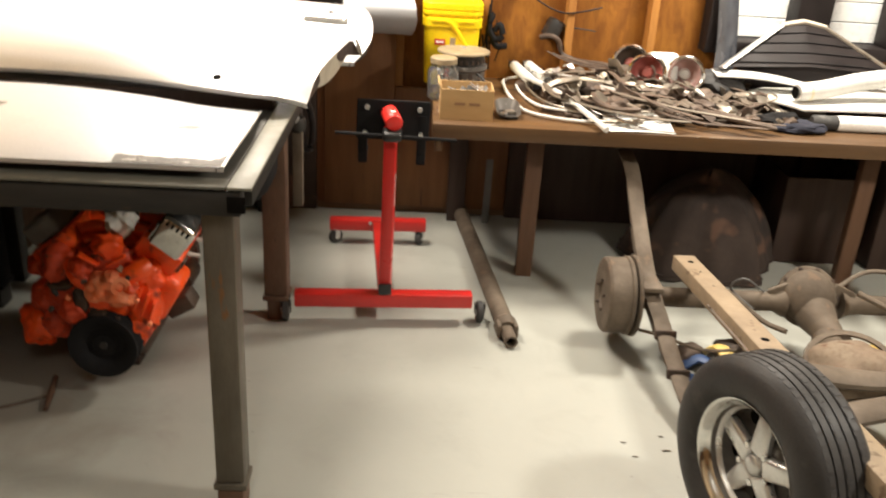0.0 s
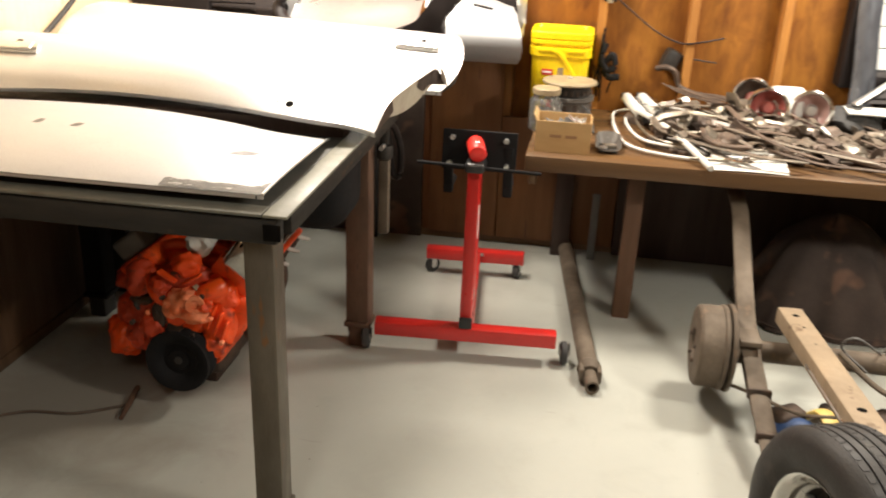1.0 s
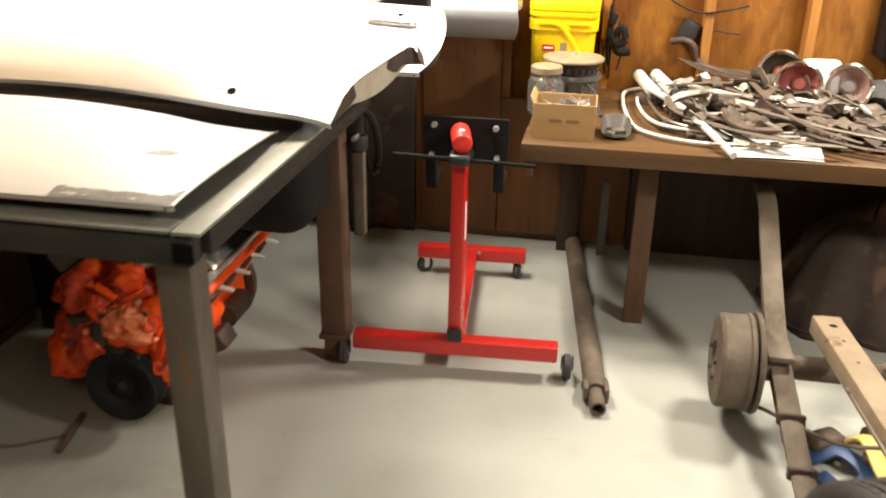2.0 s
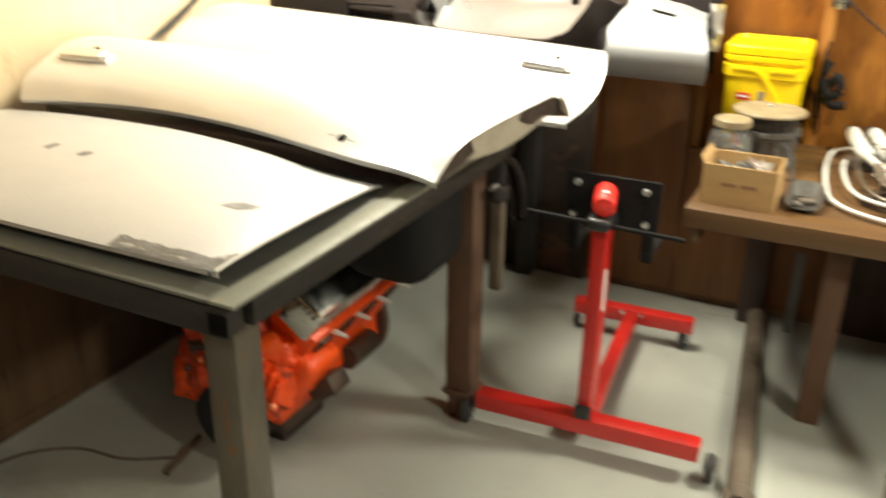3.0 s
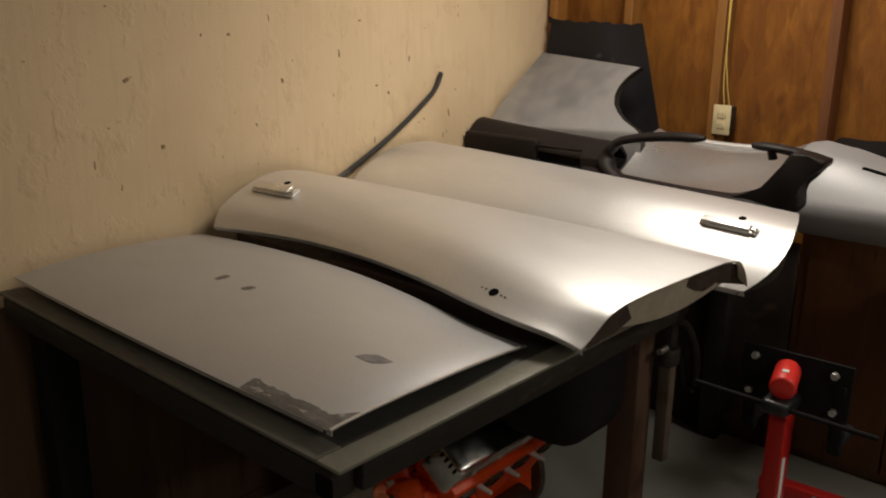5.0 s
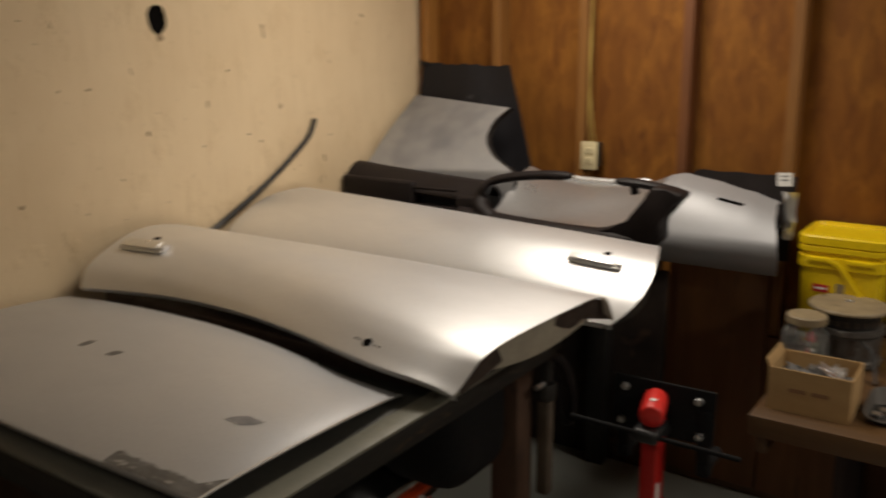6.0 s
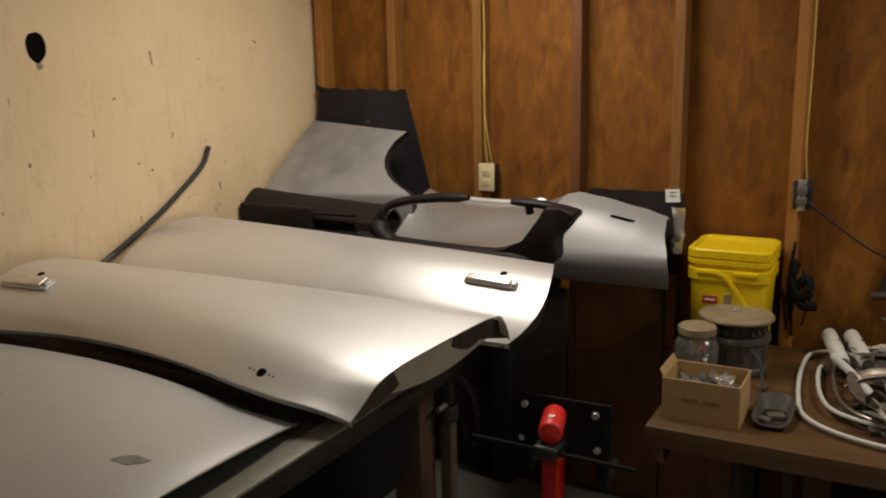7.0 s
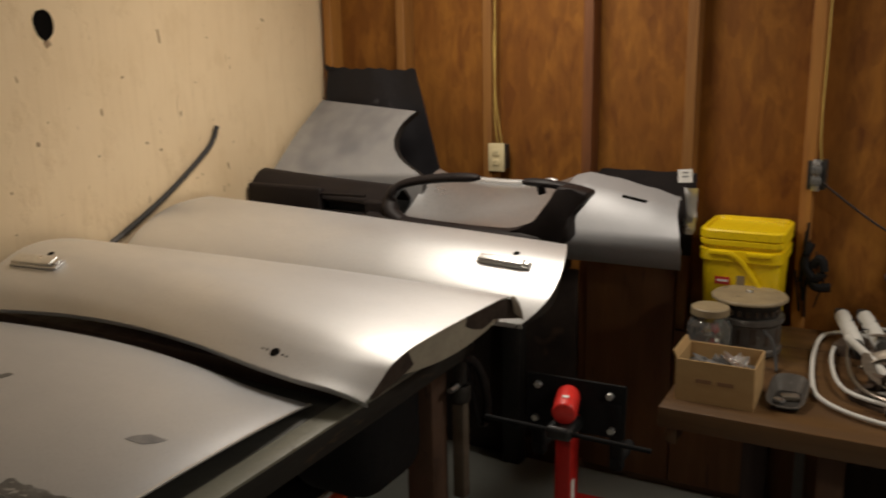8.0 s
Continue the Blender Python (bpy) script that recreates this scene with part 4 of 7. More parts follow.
def liner_fn(u, v):
    x0, x1 = 0.015 + 0.035 * v, 0.728 - 0.221 * v
    return (x0 + (x1 - x0) * u, -0.17 + 0.07 * v + 0.008 * math.sin(9 * u) - 0.02 * u, 0.975 + (0.685 + 0.003 * math.sin(14 * u) + 0.003 * math.sin(41 * u) - 0.01 * u) * v)


fl_ = thing("fender_liner", (0.37, -0.15, 0.972), "black rubber fender liner sheet leaning on the studs", "liner")
part("sheet", sheet(B(), liner_fn, 30, 20, 0.006), M_LINER, fl_)
part("torn_ear", sheet(B(), lambda u, v: (0.04 + 0.05 * u * (1 - v), -0.105 - 0.004 * v, 1.648 + 0.03 * v), 4, 4, 0.004), M_LINER, fl_)


# quarter panel on the rear table, its outer face towards the room
def quarter_fn(u, v):
    u, v = max(u, 0.0), max(v, 0.0)
    end = lerp_list([(0.0, 1.652), (0.3, 1.683), (0.6, 1.714), (0.72, 1.718), (0.85, 1.712), (1.0, 1.695)], v)
    x = 0.66 + (end - 0.66) * u
    top = lerp_list([(0.0, 1.24), (0.5, 1.22), (0.58, 1.245), (0.62, 1.262), (0.66, 1.270), (0.75, 1.256), (0.9, 1.224), (1.0, 1.196), (1.1, 1.17)], u)
    bend = 1.085 + 0.015 * u
    if v < 0.6:
        k = v / 0.6
        hollow = max(0.0, min(1.0, (0.60 - u) / 0.06))
        deck = 0.12 * k / 0.4 if k < 0.4 else 0.12 + 0.88 * ((k - 0.4) / 0.6) ** 1.35
        drop = deck * (1 - hollow) + (1.12 * (1 - (1 - k) ** 2.4) - 0.12 * k ** 6) * hollow
        return (x, -0.20 - 0.26 * k ** 0.9 - 0.03 * math.sin(k * math.pi), top + (bend - top) * drop)
    k = (v - 0.6) / 0.4
    return (x + 0.004 * k, -0.46 - 0.010 * math.sin(k * 2.4) + 0.10 * k * k, bend - (bend - 0.974) * (0.35 * k + 0.65 * k ** 0.85))


q = thing("quarter_panel", (1.2, -0.42, 0.972), "sanded silver quarter panel with marker slot on the rear table", "car panel", "car body panels")
part("skin", sheet(B(), quarter_fn, 40, 40, 0.003, u0=0.60), M_QUARTER, q)


def bowl_fn(u, v):
    """The dished inner panel beside the skin, rising at both ends, its back rim rolled."""
    uu, vv = min(max(u, 0), 1), min(max(v, 0), 1)
    e = abs(2 * uu - 1)
    sag = math.sin(math.pi * (0.5 + 0.5 * vv)) ** 2
    return (0.685 + 0.575 * u, -0.235 - 0.36 * v, 1.092 + 0.128 * sag * (1 - 0.08 * math.sin(math.pi * uu)) + 0.035 * e ** 3.2 * (1 - 0.2 * vv) - 0.02 * (1 - uu) * vv)


part("bowl", sheet(B(), bowl_fn, 40, 24, 0.003), M_BOWL, q, "polished dished inner panel")
part("end_flange", sheet(B(), lambda u, v: (lambda p: (p[0] + 0.0015 - 0.022 * v, p[1] + 0.045 * v + 0.003, p[2] - 0.012 * v))(quarter_fn(0.998, u)), 30, 3, 0.002), M_HANDLE, q, "bright bare edge of the panel")
part("top_flange", sheet(B(), lambda u, v: (lambda p: (p[0], p[1] + 0.03 * v, p[2] - 0.003 - 0.006 * v))(quarter_fn(u, 0.004)), 30, 2, 0.002, u0=0.60), M_STEEL, q)
part("rolled_rim", tube(B(), [Vector(bowl_fn(0.22 + 0.66 * k / 20, 0.0)) + Vector((0, 0.004, 0.008)) for k in range(21)], [0.005] + [0.0145] * 19 + [0.005], 10), M_STEEL, q, "bright rolled rim of the bowl")
mk = B()
box(mk, -0.055, 0.055, -0.009, 0.009, -0.004, 0.005, 0.002, on(quarter_fn, 0.86, 0.29))
sl = part("marker_slot", mk, M_HOLEDARK, q)
mk = B()
box(mk, -0.01, 0.04, 0.001, 0.009, 0.0055, 0.010, 0.002, on(quarter_fn, 0.86, 0.29))
part("marker_bezel", mk, M_ALU, sl)
bp_ = thing("black_sheet", (1.5, -0.13, 0.972), "black sheet panel with a paper label standing against the studs", "panel")
part("sheet", sheet(B(), lambda u, v: (1.305 + 0.38 * u, -0.15 + 0.045 * v, 0.9735 + (0.302 + 0.002 * math.sin(17 * u) - 0.02 * max(0.0, 0.06 - u) / 0.06) * v), 20, 8, 0.005), M_BLACKPLASTIC, bp_)
part("paper_label", obox(B(), (1.654, -0.157, 1.270), (0.052, 0.002, 0.048), (0, -4, 0)), M_PAPER, bp_)
for dz in (0.012, -0.002):
    part("printed_bar", obox(B(), (1.654, -0.1588, 1.270 + dz), (0.022, 0.001, 0.004), (0, -4, 0)), M_GREYPLAST, bp_)
crn = random.Random(8)
CRINKLE = [[(crn.uniform(-0.008, 0.008), crn.uniform(-0.009, 0.009)) for _ in range(9)] for _ in range(4)]


def crinkle_fn(u, v):
    """A crumpled strip of bright trim, folded at random along its height."""
    i, j = min(max(round(u * 3), 0), 3), min(max(round(v * 8), 0), 8)
    dx, dy = CRINKLE[i][j]
    return (1.660 + 0.042 * u + 0.010 * math.sin(2.6 * v) + dx * (0.5 if i in (0, 3) else 1.0), -0.195 + dy - 0.012 * math.sin(math.pi * u), 1.065 + 0.17 * v)


part("chrome_end", sheet(B(), crinkle_fn, 3, 8, 0.002), M_HANDLE, bp_, "crumpled chrome trim end")


# dashboard shell between the doors and the quarter panel
da = thing("dashboard_shell", (0.7, -0.66, 0.972), "black plastic dashboard shell with an open gauge cut-out", "dashboard")
pad = B()
sheet(pad, lambda u, v: (0.012 + 0.643 * u, -0.62 + 0.20 * v, 1.145 + 0.016 * (1 - u) ** 2 + 0.105 * math.sin(math.pi * (0.12 + 0.76 * min(max(v, 0), 1))) - 0.018 * u), 24, 12, 0.012)
part("pad", pad, M_BLACKPLASTIC, da)
fa = B()
box(fa, 0.012, 0.375, -0.635, -0.60, 1.02, 1.22, 0.012, None, 3)
box(fa, 0.575, 0.68, -0.635, -0.60, 1.02, 1.185, 0.012, None, 3)
box(fa, 0.375, 0.575, -0.633, -0.60, 1.02, 1.135, 0.008, None, 2)
part("fascia", fa, M_BLACKPLASTIC, da)
part("glove_recess", box(B(), 0.37, 0.58, -0.57, -0.55, 1.13, 1.215, 0.003), M_RUBBER, da)
part("recess_trim", tube(B(), [(0.375, -0.628, 1.198), (0.575, -0.622, 1.20)], 0.006, 8), M_BLACKPLASTIC, da)
part("lower_rail", tube(B(), curve_pts([(0.60, -0.63, 1.115), (0.8, -0.645, 1.105), (1.05, -0.66, 1.10), (1.22, -0.668, 1.104), (1.30, -0.668, 1.106), (1.36, -0.66, 1.112)], 26), [0.044] * 18 + [0.04, 0.038, 0.036, 0.034, 0.03, 0.026, 0.02, 0.014, 0.008], 14, 0.75), M_BLACKPLASTIC, da)


def slab(outline, y0, y1, bevel):
    """An outline in x and z, given thickness from y0 to y1, with rounded edges."""
    bm = B()
    ring = [[bm.verts.new((x, y, z)) for x, z in outline] for y in (y0, y1)]
    n = len(outline)
    for k in range(n):
        bm.faces.new((ring[0][k], ring[0][(k + 1) % n], ring[1][(k + 1) % n], ring[1][k]))
    bm.faces.new(ring[0][::-1])
    bm.faces.new(ring[1])
    bmesh.ops.bevel(bm, geom=list(bm.edges), offset=bevel, segments=3, affect="EDGES", profile=0.5)
    return bm


part("end_bracket", slab([(1.16, 1.092), (1.25, 1.082), (1.34, 1.084), (1.385, 1.097), (1.406, 1.122), (1.405, 1.155), (1.396, 1.192), (1.425, 1.225), (1.468, 1.258), (1.472, 1.278), (1.42, 1.288), (1.371, 1.294), (1.352, 1.268), (1.324, 1.206), (1.295, 1.168), (1.25, 1.142), (1.16, 1.125)], -0.695, -0.605, 0.009), M_BLACKPLASTIC, da)
part("gauge_hood", tube(B(), curve_pts([(0.75, -0.64, 1.115), (0.695, -0.63, 1.15), (0.68, -0.61, 1.20), (0.715, -0.60, 1.242), (0.80, -0.60, 1.268), (0.92, -0.60, 1.285), (1.045, -0.60, 1.292)], 30), [0.034] * 8 + [0.029] * 6 + [0.023] * 14 + [0.023, 0.020, 0.012], 12, 0.75), M_BLACKPLASTIC, da)
part("gauge_hood_end", tube(B(), curve_pts([(1.225, -0.63, 1.293), (1.30, -0.63, 1.292), (1.37, -0.62, 1.283), (1.43, -0.61, 1.272)], 14), [0.016, 0.021, 0.024] + [0.024] * 10 + [0.024, 0.02], 12, 0.6), M_BLACKPLASTIC, da)
part("hood_clip", tube(B(), [(1.285, -0.63, 1.285), (1.29, -0.625, 1.255)], 0.014, 8), M_BLACKPLASTIC, da)
part("foot_web", box(B(), 0.06, 1.30, -0.61, -0.59, 0.973, 1.06, 0.004), M_BLACKPLASTIC, da)


# ---- engine stand ----
es = thing("engine_stand", (1.64, -1.0, 0.0), "red steel engine stand on casters with a black mounting plate", "engine stand")
fl, frt = Vector((1.287, -1.335, 0.10)), Vector((1.987, -1.29, 0.10))
rl, rr_ = Vector((1.347, -0.545, 0.10)), Vector((1.804, -0.52, 0.10))


def bar(p, q_, w, h, bevel=0.006):
    """A square bar between two points, its section w wide and h high."""
    bm = B()
    d = q_ - p
    obox(bm, (p + q_) / 2, (d.length, w, h), (0, -math.degrees(math.asin(d.z / d.length)), math.degrees(math.atan2(d.y, d.x))), bevel)
    return bm


part("front_bar", bar(fl, frt, 0.062, 0.056), M_RED, es)
part("rear_bar", bar(rl, rr_, 0.055, 0.056), M_RED, es)
part("centre_leg", bar(Vector((1.638, -1.28, 0.10)), Vector((1.578, -0.565, 0.10)), 0.052, 0.052), M_RED, es)
post_a, post_b = Vector((1.640, -1.315, 0.132)), Vector((1.642, -1.30, 0.80))
part("post", bar(post_a, post_b, 0.046, 0.050), M_RED, es)
part("post_socket", obox(B(), (1.640, -1.345, 0.155), (0.05, 0.012, 0.045), (0, 0, 3), 0.003), M_BLACKPAINT, es)
part("post_label", obox(B(), (1.6637, -1.308, 0.56), (0.0015, 0.034, 0.13), (0, 0, 0)), M_PAPER, es, "white maker's sticker on the post")
hm = along((1.655, -1.366, 0.827), (1.632, -1.270, 0.840))
head = part("head_tube", lathe(B(), [(0.0, 0.0), (0.026, 0.0), (0.030, 0.003), (0.0315, 0.007), (0.0315, 0.098), (0.0, 0.098)], hm, 32), M_REDTIP, es)
part("tube_mark", obox(B(), (1.648, -1.335, 0.8638), (0.016, 0.012, 0.0012), (6, 0, 14), 0.0004, 1), M_PAPER, head, "small white stamp on the tube")
part("head_bracket", box(B(), 1.612, 1.682, -1.392, -1.285, 0.762, 0.799, 0.013, None, 3), M_BLACKPAINT, es, "black saddle under the head tube")
plate = part("mounting_plate", obox(B(), (1.648, -1.262, 0.812), (0.27, 0.012, 0.15), (0, 1.0, 4), 0.006), M_MATTEBLACK, es)
for x, y, z in ((1.552, -1.285, 0.862), (1.744, -1.271, 0.857), (1.545, -1.285, 0.767), (1.75, -1.271, 0.762)):
    part("bolt", lathe(B(), [(0.0, 0.012), (0.009, 0.012), (0.0105, 0.008), (0.0105, 0.0), (0.0, 0.0)], pose(x, y + 0.004, z, 90, 0, 0), 6), M_ZINC, plate)
for x in (1.535, 1.755):
    arm = part("mounting_arm", obox(B(), (x, -1.24, 0.735), (0.035, 0.03, 0.20), (8, 0, 0), 0.006), M_MATTEBLACK, es)
    part("arm_sleeve", tube(B(), [(x, -1.25, 0.66), (x, -1.12, 0.66)], 0.016, 12), M_MATTEBLACK, arm)
part("turning_bar", tube(B(), [(1.445, -1.385, 0.790), (1.88, -1.365, 0.775)], 0.0065, 10), M_MATTEBLACK, es)


def caster(x, y, r, yaw, swivel):
    m = pose(x, y, r, 0, 0, yaw)
    w = part("caster", lathe(B(), [(0.0, -0.014), (r * 0.8, -0.014), (r, -0.009), (r, 0.009), (r * 0.8, 0.014), (0.0, 0.014)], m @ pose(0, 0, 0, 90, 0, 0), 24), M_RUBBER, es)
    part("hub", lathe(B(), [(0.0, -0.018), (r * 0.35, -0.018), (r * 0.35, 0.018), (0.0, 0.018)], m @ pose(0, 0, 0, 90, 0, 0), 14), M_ZINC, w)
    for s_ in (-1, 1):
        fk = B()
        box(fk, -0.012, 0.012, s_ * 0.019 - 0.002, s_ * 0.019 + 0.002, -0.006, 0.074 - r if swivel else r * 0.9, 0.001, m, 1)
        part("fork", fk, M_ZINC if swivel else M_DARKSTEEL, w)
    if swivel:
        fk = B()
        box(fk, -0.022, 0.022, -0.022, 0.022, 0.0725 - r, 0.0755 - r, 0.001, m, 1)
        part("swivel_plate", fk, M_ZINC, w)


caster(1.252, -1.338, 0.045, 95, False)
caster(2.022, -1.288, 0.045, 95, False)
caster(1.375, -0.543, 0.034, 40, True)
caster(1.776, -0.522, 0.034, 70, True)
for x in (1.54, 1.61):
    part("bolt", lathe(B(), [(0.0, 0.006), (0.008, 0.006), (0.008, 0.0)], pose(x, -0.5625 + (x - 1.54) * 0.05, 0.115, 90, 0, 3), 8), M_ZINC, es)

# driveshaft on the floor
ds = thing("driveshaft", (2.05, -0.8, 0.0), "dusty tan driveshaft tube lying on the floor", "driveshaft")
a_, b_ = Vector((1.985, -0.13, 0.038)), Vector((2.118, -1.36, 0.038))
part("shaft", tube(B(), [a_, a_.lerp(b_, 0.5), b_], 0.037, 20), M_DUSTY, ds)
c_ = b_ + (b_ - a_).normalized() * 0.05
part("yoke", tube(B(), [b_, b_.lerp(c_, 0.3), c_], [0.040, 0.046, 0.032], 16), M_DUSTY, ds)
for s_ in (-1, 1):
    part("yoke_ear", obox(B(), c_ + Vector((s_ * 0.033, 0.0, 0.0)), (0.016, 0.06, 0.055), (0, 0, 5), 0.006), M_DUSTY, ds)
d_ = c_ + (b_ - a_).normalized() * 0.09
part("slip_end", lathe(B(), [(0.016, 0), (0.026, 0), (0.027, 0.005), (0.026, (d_ - c_).length), (0.019, (d_ - c_).length), (0.018, 0)], along(c_ - Vector((0, 0, 0.008)), d_ - Vector((0, 0, 0.010))), 20), M_DUSTY, ds)


# ---- wooden bench ----
BZ = 0.735
wbn = thing("workbench", (3.0, -0.55, 0.0), "long brown stained wooden workbench along the plywood wall", "workbench")
for k in range(4):
    y0 = -1.0 + k * 0.2275
    part("top_plank", box(B(), 1.80 + 0.004 * (k % 2), 5.2, y0, y0 + 0.2265, BZ - 0.062, BZ - 0.0008 * (k % 3), 0.004), M_BENCH, wbn)
part("end_apron", box(B(), 1.815, 1.845, -0.953, -0.12, BZ - 0.13, BZ - 0.0625, 0.004), M_BENCH, wbn)
for x in (2.25, 3.72, 5.05):
    part("leg", box(B(), x - 0.036, x + 0.036, -0.84, -0.79, 0.0, BZ - 0.0625, 0.005), M_LEGWOOD, wbn)
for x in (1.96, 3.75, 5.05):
    part("back_leg", box(B(), x - 0.045, x + 0.045, -0.20, -0.15, 0.0, BZ - 0.0625, 0.005), M_SHADEWOOD, wbn)
# added near-black sheet: the shade on the wall under the bench, as colour
solo("backing_board", box(B(), 2.222, 5.16, -0.125, -0.105, 0.002, BZ - 0.064, 0.003), M_SHADEWOOD, "near-black board added under the bench to stand in for the shade there", "board")
solo("metal_strip", obox(B(), (2.116, -0.222, 0.178), (0.036, 0.006, 0.355), (4, 0, 0), 0.0015), M_GREYPLAST, "narrow grey metal strip standing under the bench", "strip")

# ---- yellow pail ----
pail = thing("plastic_pail", (1.895, -0.17, BZ), "square yellow plastic pail with a snap-on lid", "pail")


def rsq(bm, cx, cy, levels, seg=8, rnd=0.3):
    """Rounded-square rings (half-width, height), closed at both ends."""
    rings = []
    for w, z in levels:
        ring = []
        r = w * rnd
        for cxs, cys, a0 in ((1, 1, 0), (-1, 1, 90), (-1, -1, 180), (1, -1, 270)):
            for k in range(seg):
                a = radians(a0 + 90 * k / (seg - 1))
                ring.append(bm.verts.new((cx + cxs * (w - r) + r * math.cos(a), cy + cys * (w - r) + r * math.sin(a), z)))
        rings.append(ring)
    n = len(rings[0])
    for a, b in zip(rings, rings[1:]):
        for k in range(n):
            bm.faces.new((a[k], a[(k + 1) % n], b[(k + 1) % n], b[k]))
    bm.faces.new(rings[0][::-1])
    bm.faces.new(rings[-1])
    return bm


px, py = 1.884, -0.17
part("body", rsq(B(), px, py, [(0.118, BZ), (0.122, BZ + 0.00624), (0.130, BZ + 0.268), (0.139, BZ + 0.271), (0.139, BZ + 0.308), (0.131, BZ + 0.311), (0.132, BZ + 0.3224)]), M_YELLOW, pail)
lid = part("lid", rsq(B(), px, py, [(0.137, BZ + 0.3234), (0.140, BZ + 0.3266), (0.140, BZ + 0.342), (0.136, BZ + 0.345), (0.141, BZ + 0.350), (0.141, BZ + 0.3745), (0.136, BZ + 0.380), (0.128, BZ + 0.380), (0.124, BZ + 0.368), (0.02, BZ + 0.368)]), M_YELLOW, pail)
part("bail_handle", tube(B(), curve_pts([(px - 0.04, py - 0.147, BZ + 0.302), (px + 0.0, py - 0.149, BZ + 0.285), (px + 0.05, py - 0.147, BZ + 0.22), (px + 0.10, py - 0.141, BZ + 0.145), (px + 0.134, py - 0.11, BZ + 0.115)], 20), 0.009, 8, 0.35, up=(0, 1, 0)), M_YELLOW, pail)
for dx in (-0.062, 0.062):
    part("handle_peg", box(B(), px + dx - 0.04, px + dx + 0.04, py - 0.146, py - 0.136, BZ + 0.292, BZ + 0.308, 0.003), M_YELLOW, pail)
part("label", obox(B(), (px - 0.055, py - 0.1295, BZ + 0.20), (0.05, 0.002, 0.026), (2.2, 0, 0)), M_LABELRED, pail, "small red printed label")
part("label_bar", obox(B(), (px - 0.055, py - 0.1308, BZ + 0.20), (0.036, 0.001, 0.007), (2.2, 0, 0)), M_PAPER, pail)
part("label", obox(B(), (px + 0.005, py - 0.1295, BZ + 0.205), (0.026, 0.002, 0.034), (2.2, 0, 0)), M_TAN, pail, "small printed picture label")

# ---- cardboard box with brackets ----
cbx = thing("cardboard_box", (1.935, -0.84, BZ), "small open cardboard box holding grey metal brackets", "box")
x0, x1, y0, y1, z0, z1 = 1.828, 2.045, -0.925, -0.755, BZ, BZ + 0.125
part("base", box(B(), x0, x1, y0, y1, z0, z0 + 0.004), M_CARD, cbx)
for a, b, c, d in ((x0, x1, y0, y0 + 0.004), (x0, x1, y1 - 0.004, y1), (x0, x0 + 0.004, y0 + 0.004, y1 - 0.004), (x1 - 0.004, x1, y0 + 0.004, y1 - 0.004)):
    part("side", box(B(), a, b, c, d, z0 + 0.004, z1, 0.0008, seg=1), M_CARD, cbx)
part("flap", obox(B(), (x0 - 0.004, (y0 + y1) / 2, z1 + 0.009), (0.004, y1 - y0 - 0.01, 0.024), (0, -28, 0)), M_CARD, cbx)
for dx in (-0.04, 0.02):
    part("printed_bar", box(B(), 1.925 + dx, 1.97 + dx, y0 - 0.0012, y0 - 0.0002, z0 + 0.06, z0 + 0.072), M_INK, cbx)
for k, (dx, dy, rz, ry) in enumerate(((-0.035, 0.0, 35, 25), (0.03, 0.02, -20, -20), (0.0, -0.03, 70, 10), (0.05, -0.03, 10, 35))):
    g = B()
    obox(g, (1.935 + dx, -0.84 + dy, z1 - 0.028 + 0.006 * k), (0.085, 0.045, 0.004), (8, ry, rz), 0.001, 1)
    obox(g, (1.935 + dx + 0.02, -0.84 + dy, z1 - 0.03 + 0.006 * k), (0.004, 0.045, 0.045), (8, ry, rz), 0.001, 1)
    lathe(g, [(0.006, 0.0), (0.009, 0.0), (0.009, 0.004), (0.006, 0.004), (0.006, 0.0)], pose(1.925 + dx, -0.84 + dy, z1 - 0.021 + 0.006 * k, 8, ry, rz), 12)
    solo("metal_bracket", g, M_ZINC if k % 2 else M_GREYPLAST, "grey stamped metal bracket lying in the cardboard box", "bracket", "brackets in the box")
solo("bracket_padding", box(B(), x0 + 0.006, x1 - 0.006, y0 + 0.006, y1 - 0.006, z0 + 0.0045, z1 - 0.045, 0.01), M_GREYPLAST, "layer of grey metal parts filling the cardboard box", "parts")

# ---- glass jar ----
jar_t = thing("glass_jar", (1.845, -0.56, BZ), "glass jar of small parts with a cream lid", "jar")
jm = pose(1.845, -0.56, BZ) @ Matrix.Diagonal((1.2, 1.2, 1.0, 1))
part("glass", lathe(B(), [(0.0, 0.0), (0.052, 0.0), (0.057, 0.006), (0.058, 0.12), (0.050, 0.138), (0.046, 0.142), (0.046, 0.155), (0.043, 0.155), (0.043, 0.14), (0.054, 0.118), (0.053, 0.01), (0.0, 0.006)], jm, 28), M_GLASS, jar_t)
part("lid", lathe(B(), [(0.0, 0.182), (0.046, 0.182), (0.050, 0.178), (0.050, 0.157), (0.048, 0.1555), (0.0, 0.1555)], jm, 28), M_TAN, jar_t, "cream metal jar lid")
rnd = random.Random(5)
for k in range(26):
    g = B()
    a, r = rnd.uniform(0, 6.28), rnd.uniform(0.0, 0.034)
    lathe(g, [(0.0, 0.0), (0.009, 0.0), (0.009, 0.012), (0.0, 0.012)], pose(1.845 + r * math.cos(a), -0.56 + r * math.sin(a), BZ + 0.012 + 0.0042 * k, rnd.uniform(0, 90), rnd.uniform(0, 90), 0), 6)
    part("small_part", g, (M_ZINC, M_LABELRED, M_TRIM, M_CHROME)[k % 4], jar_t)

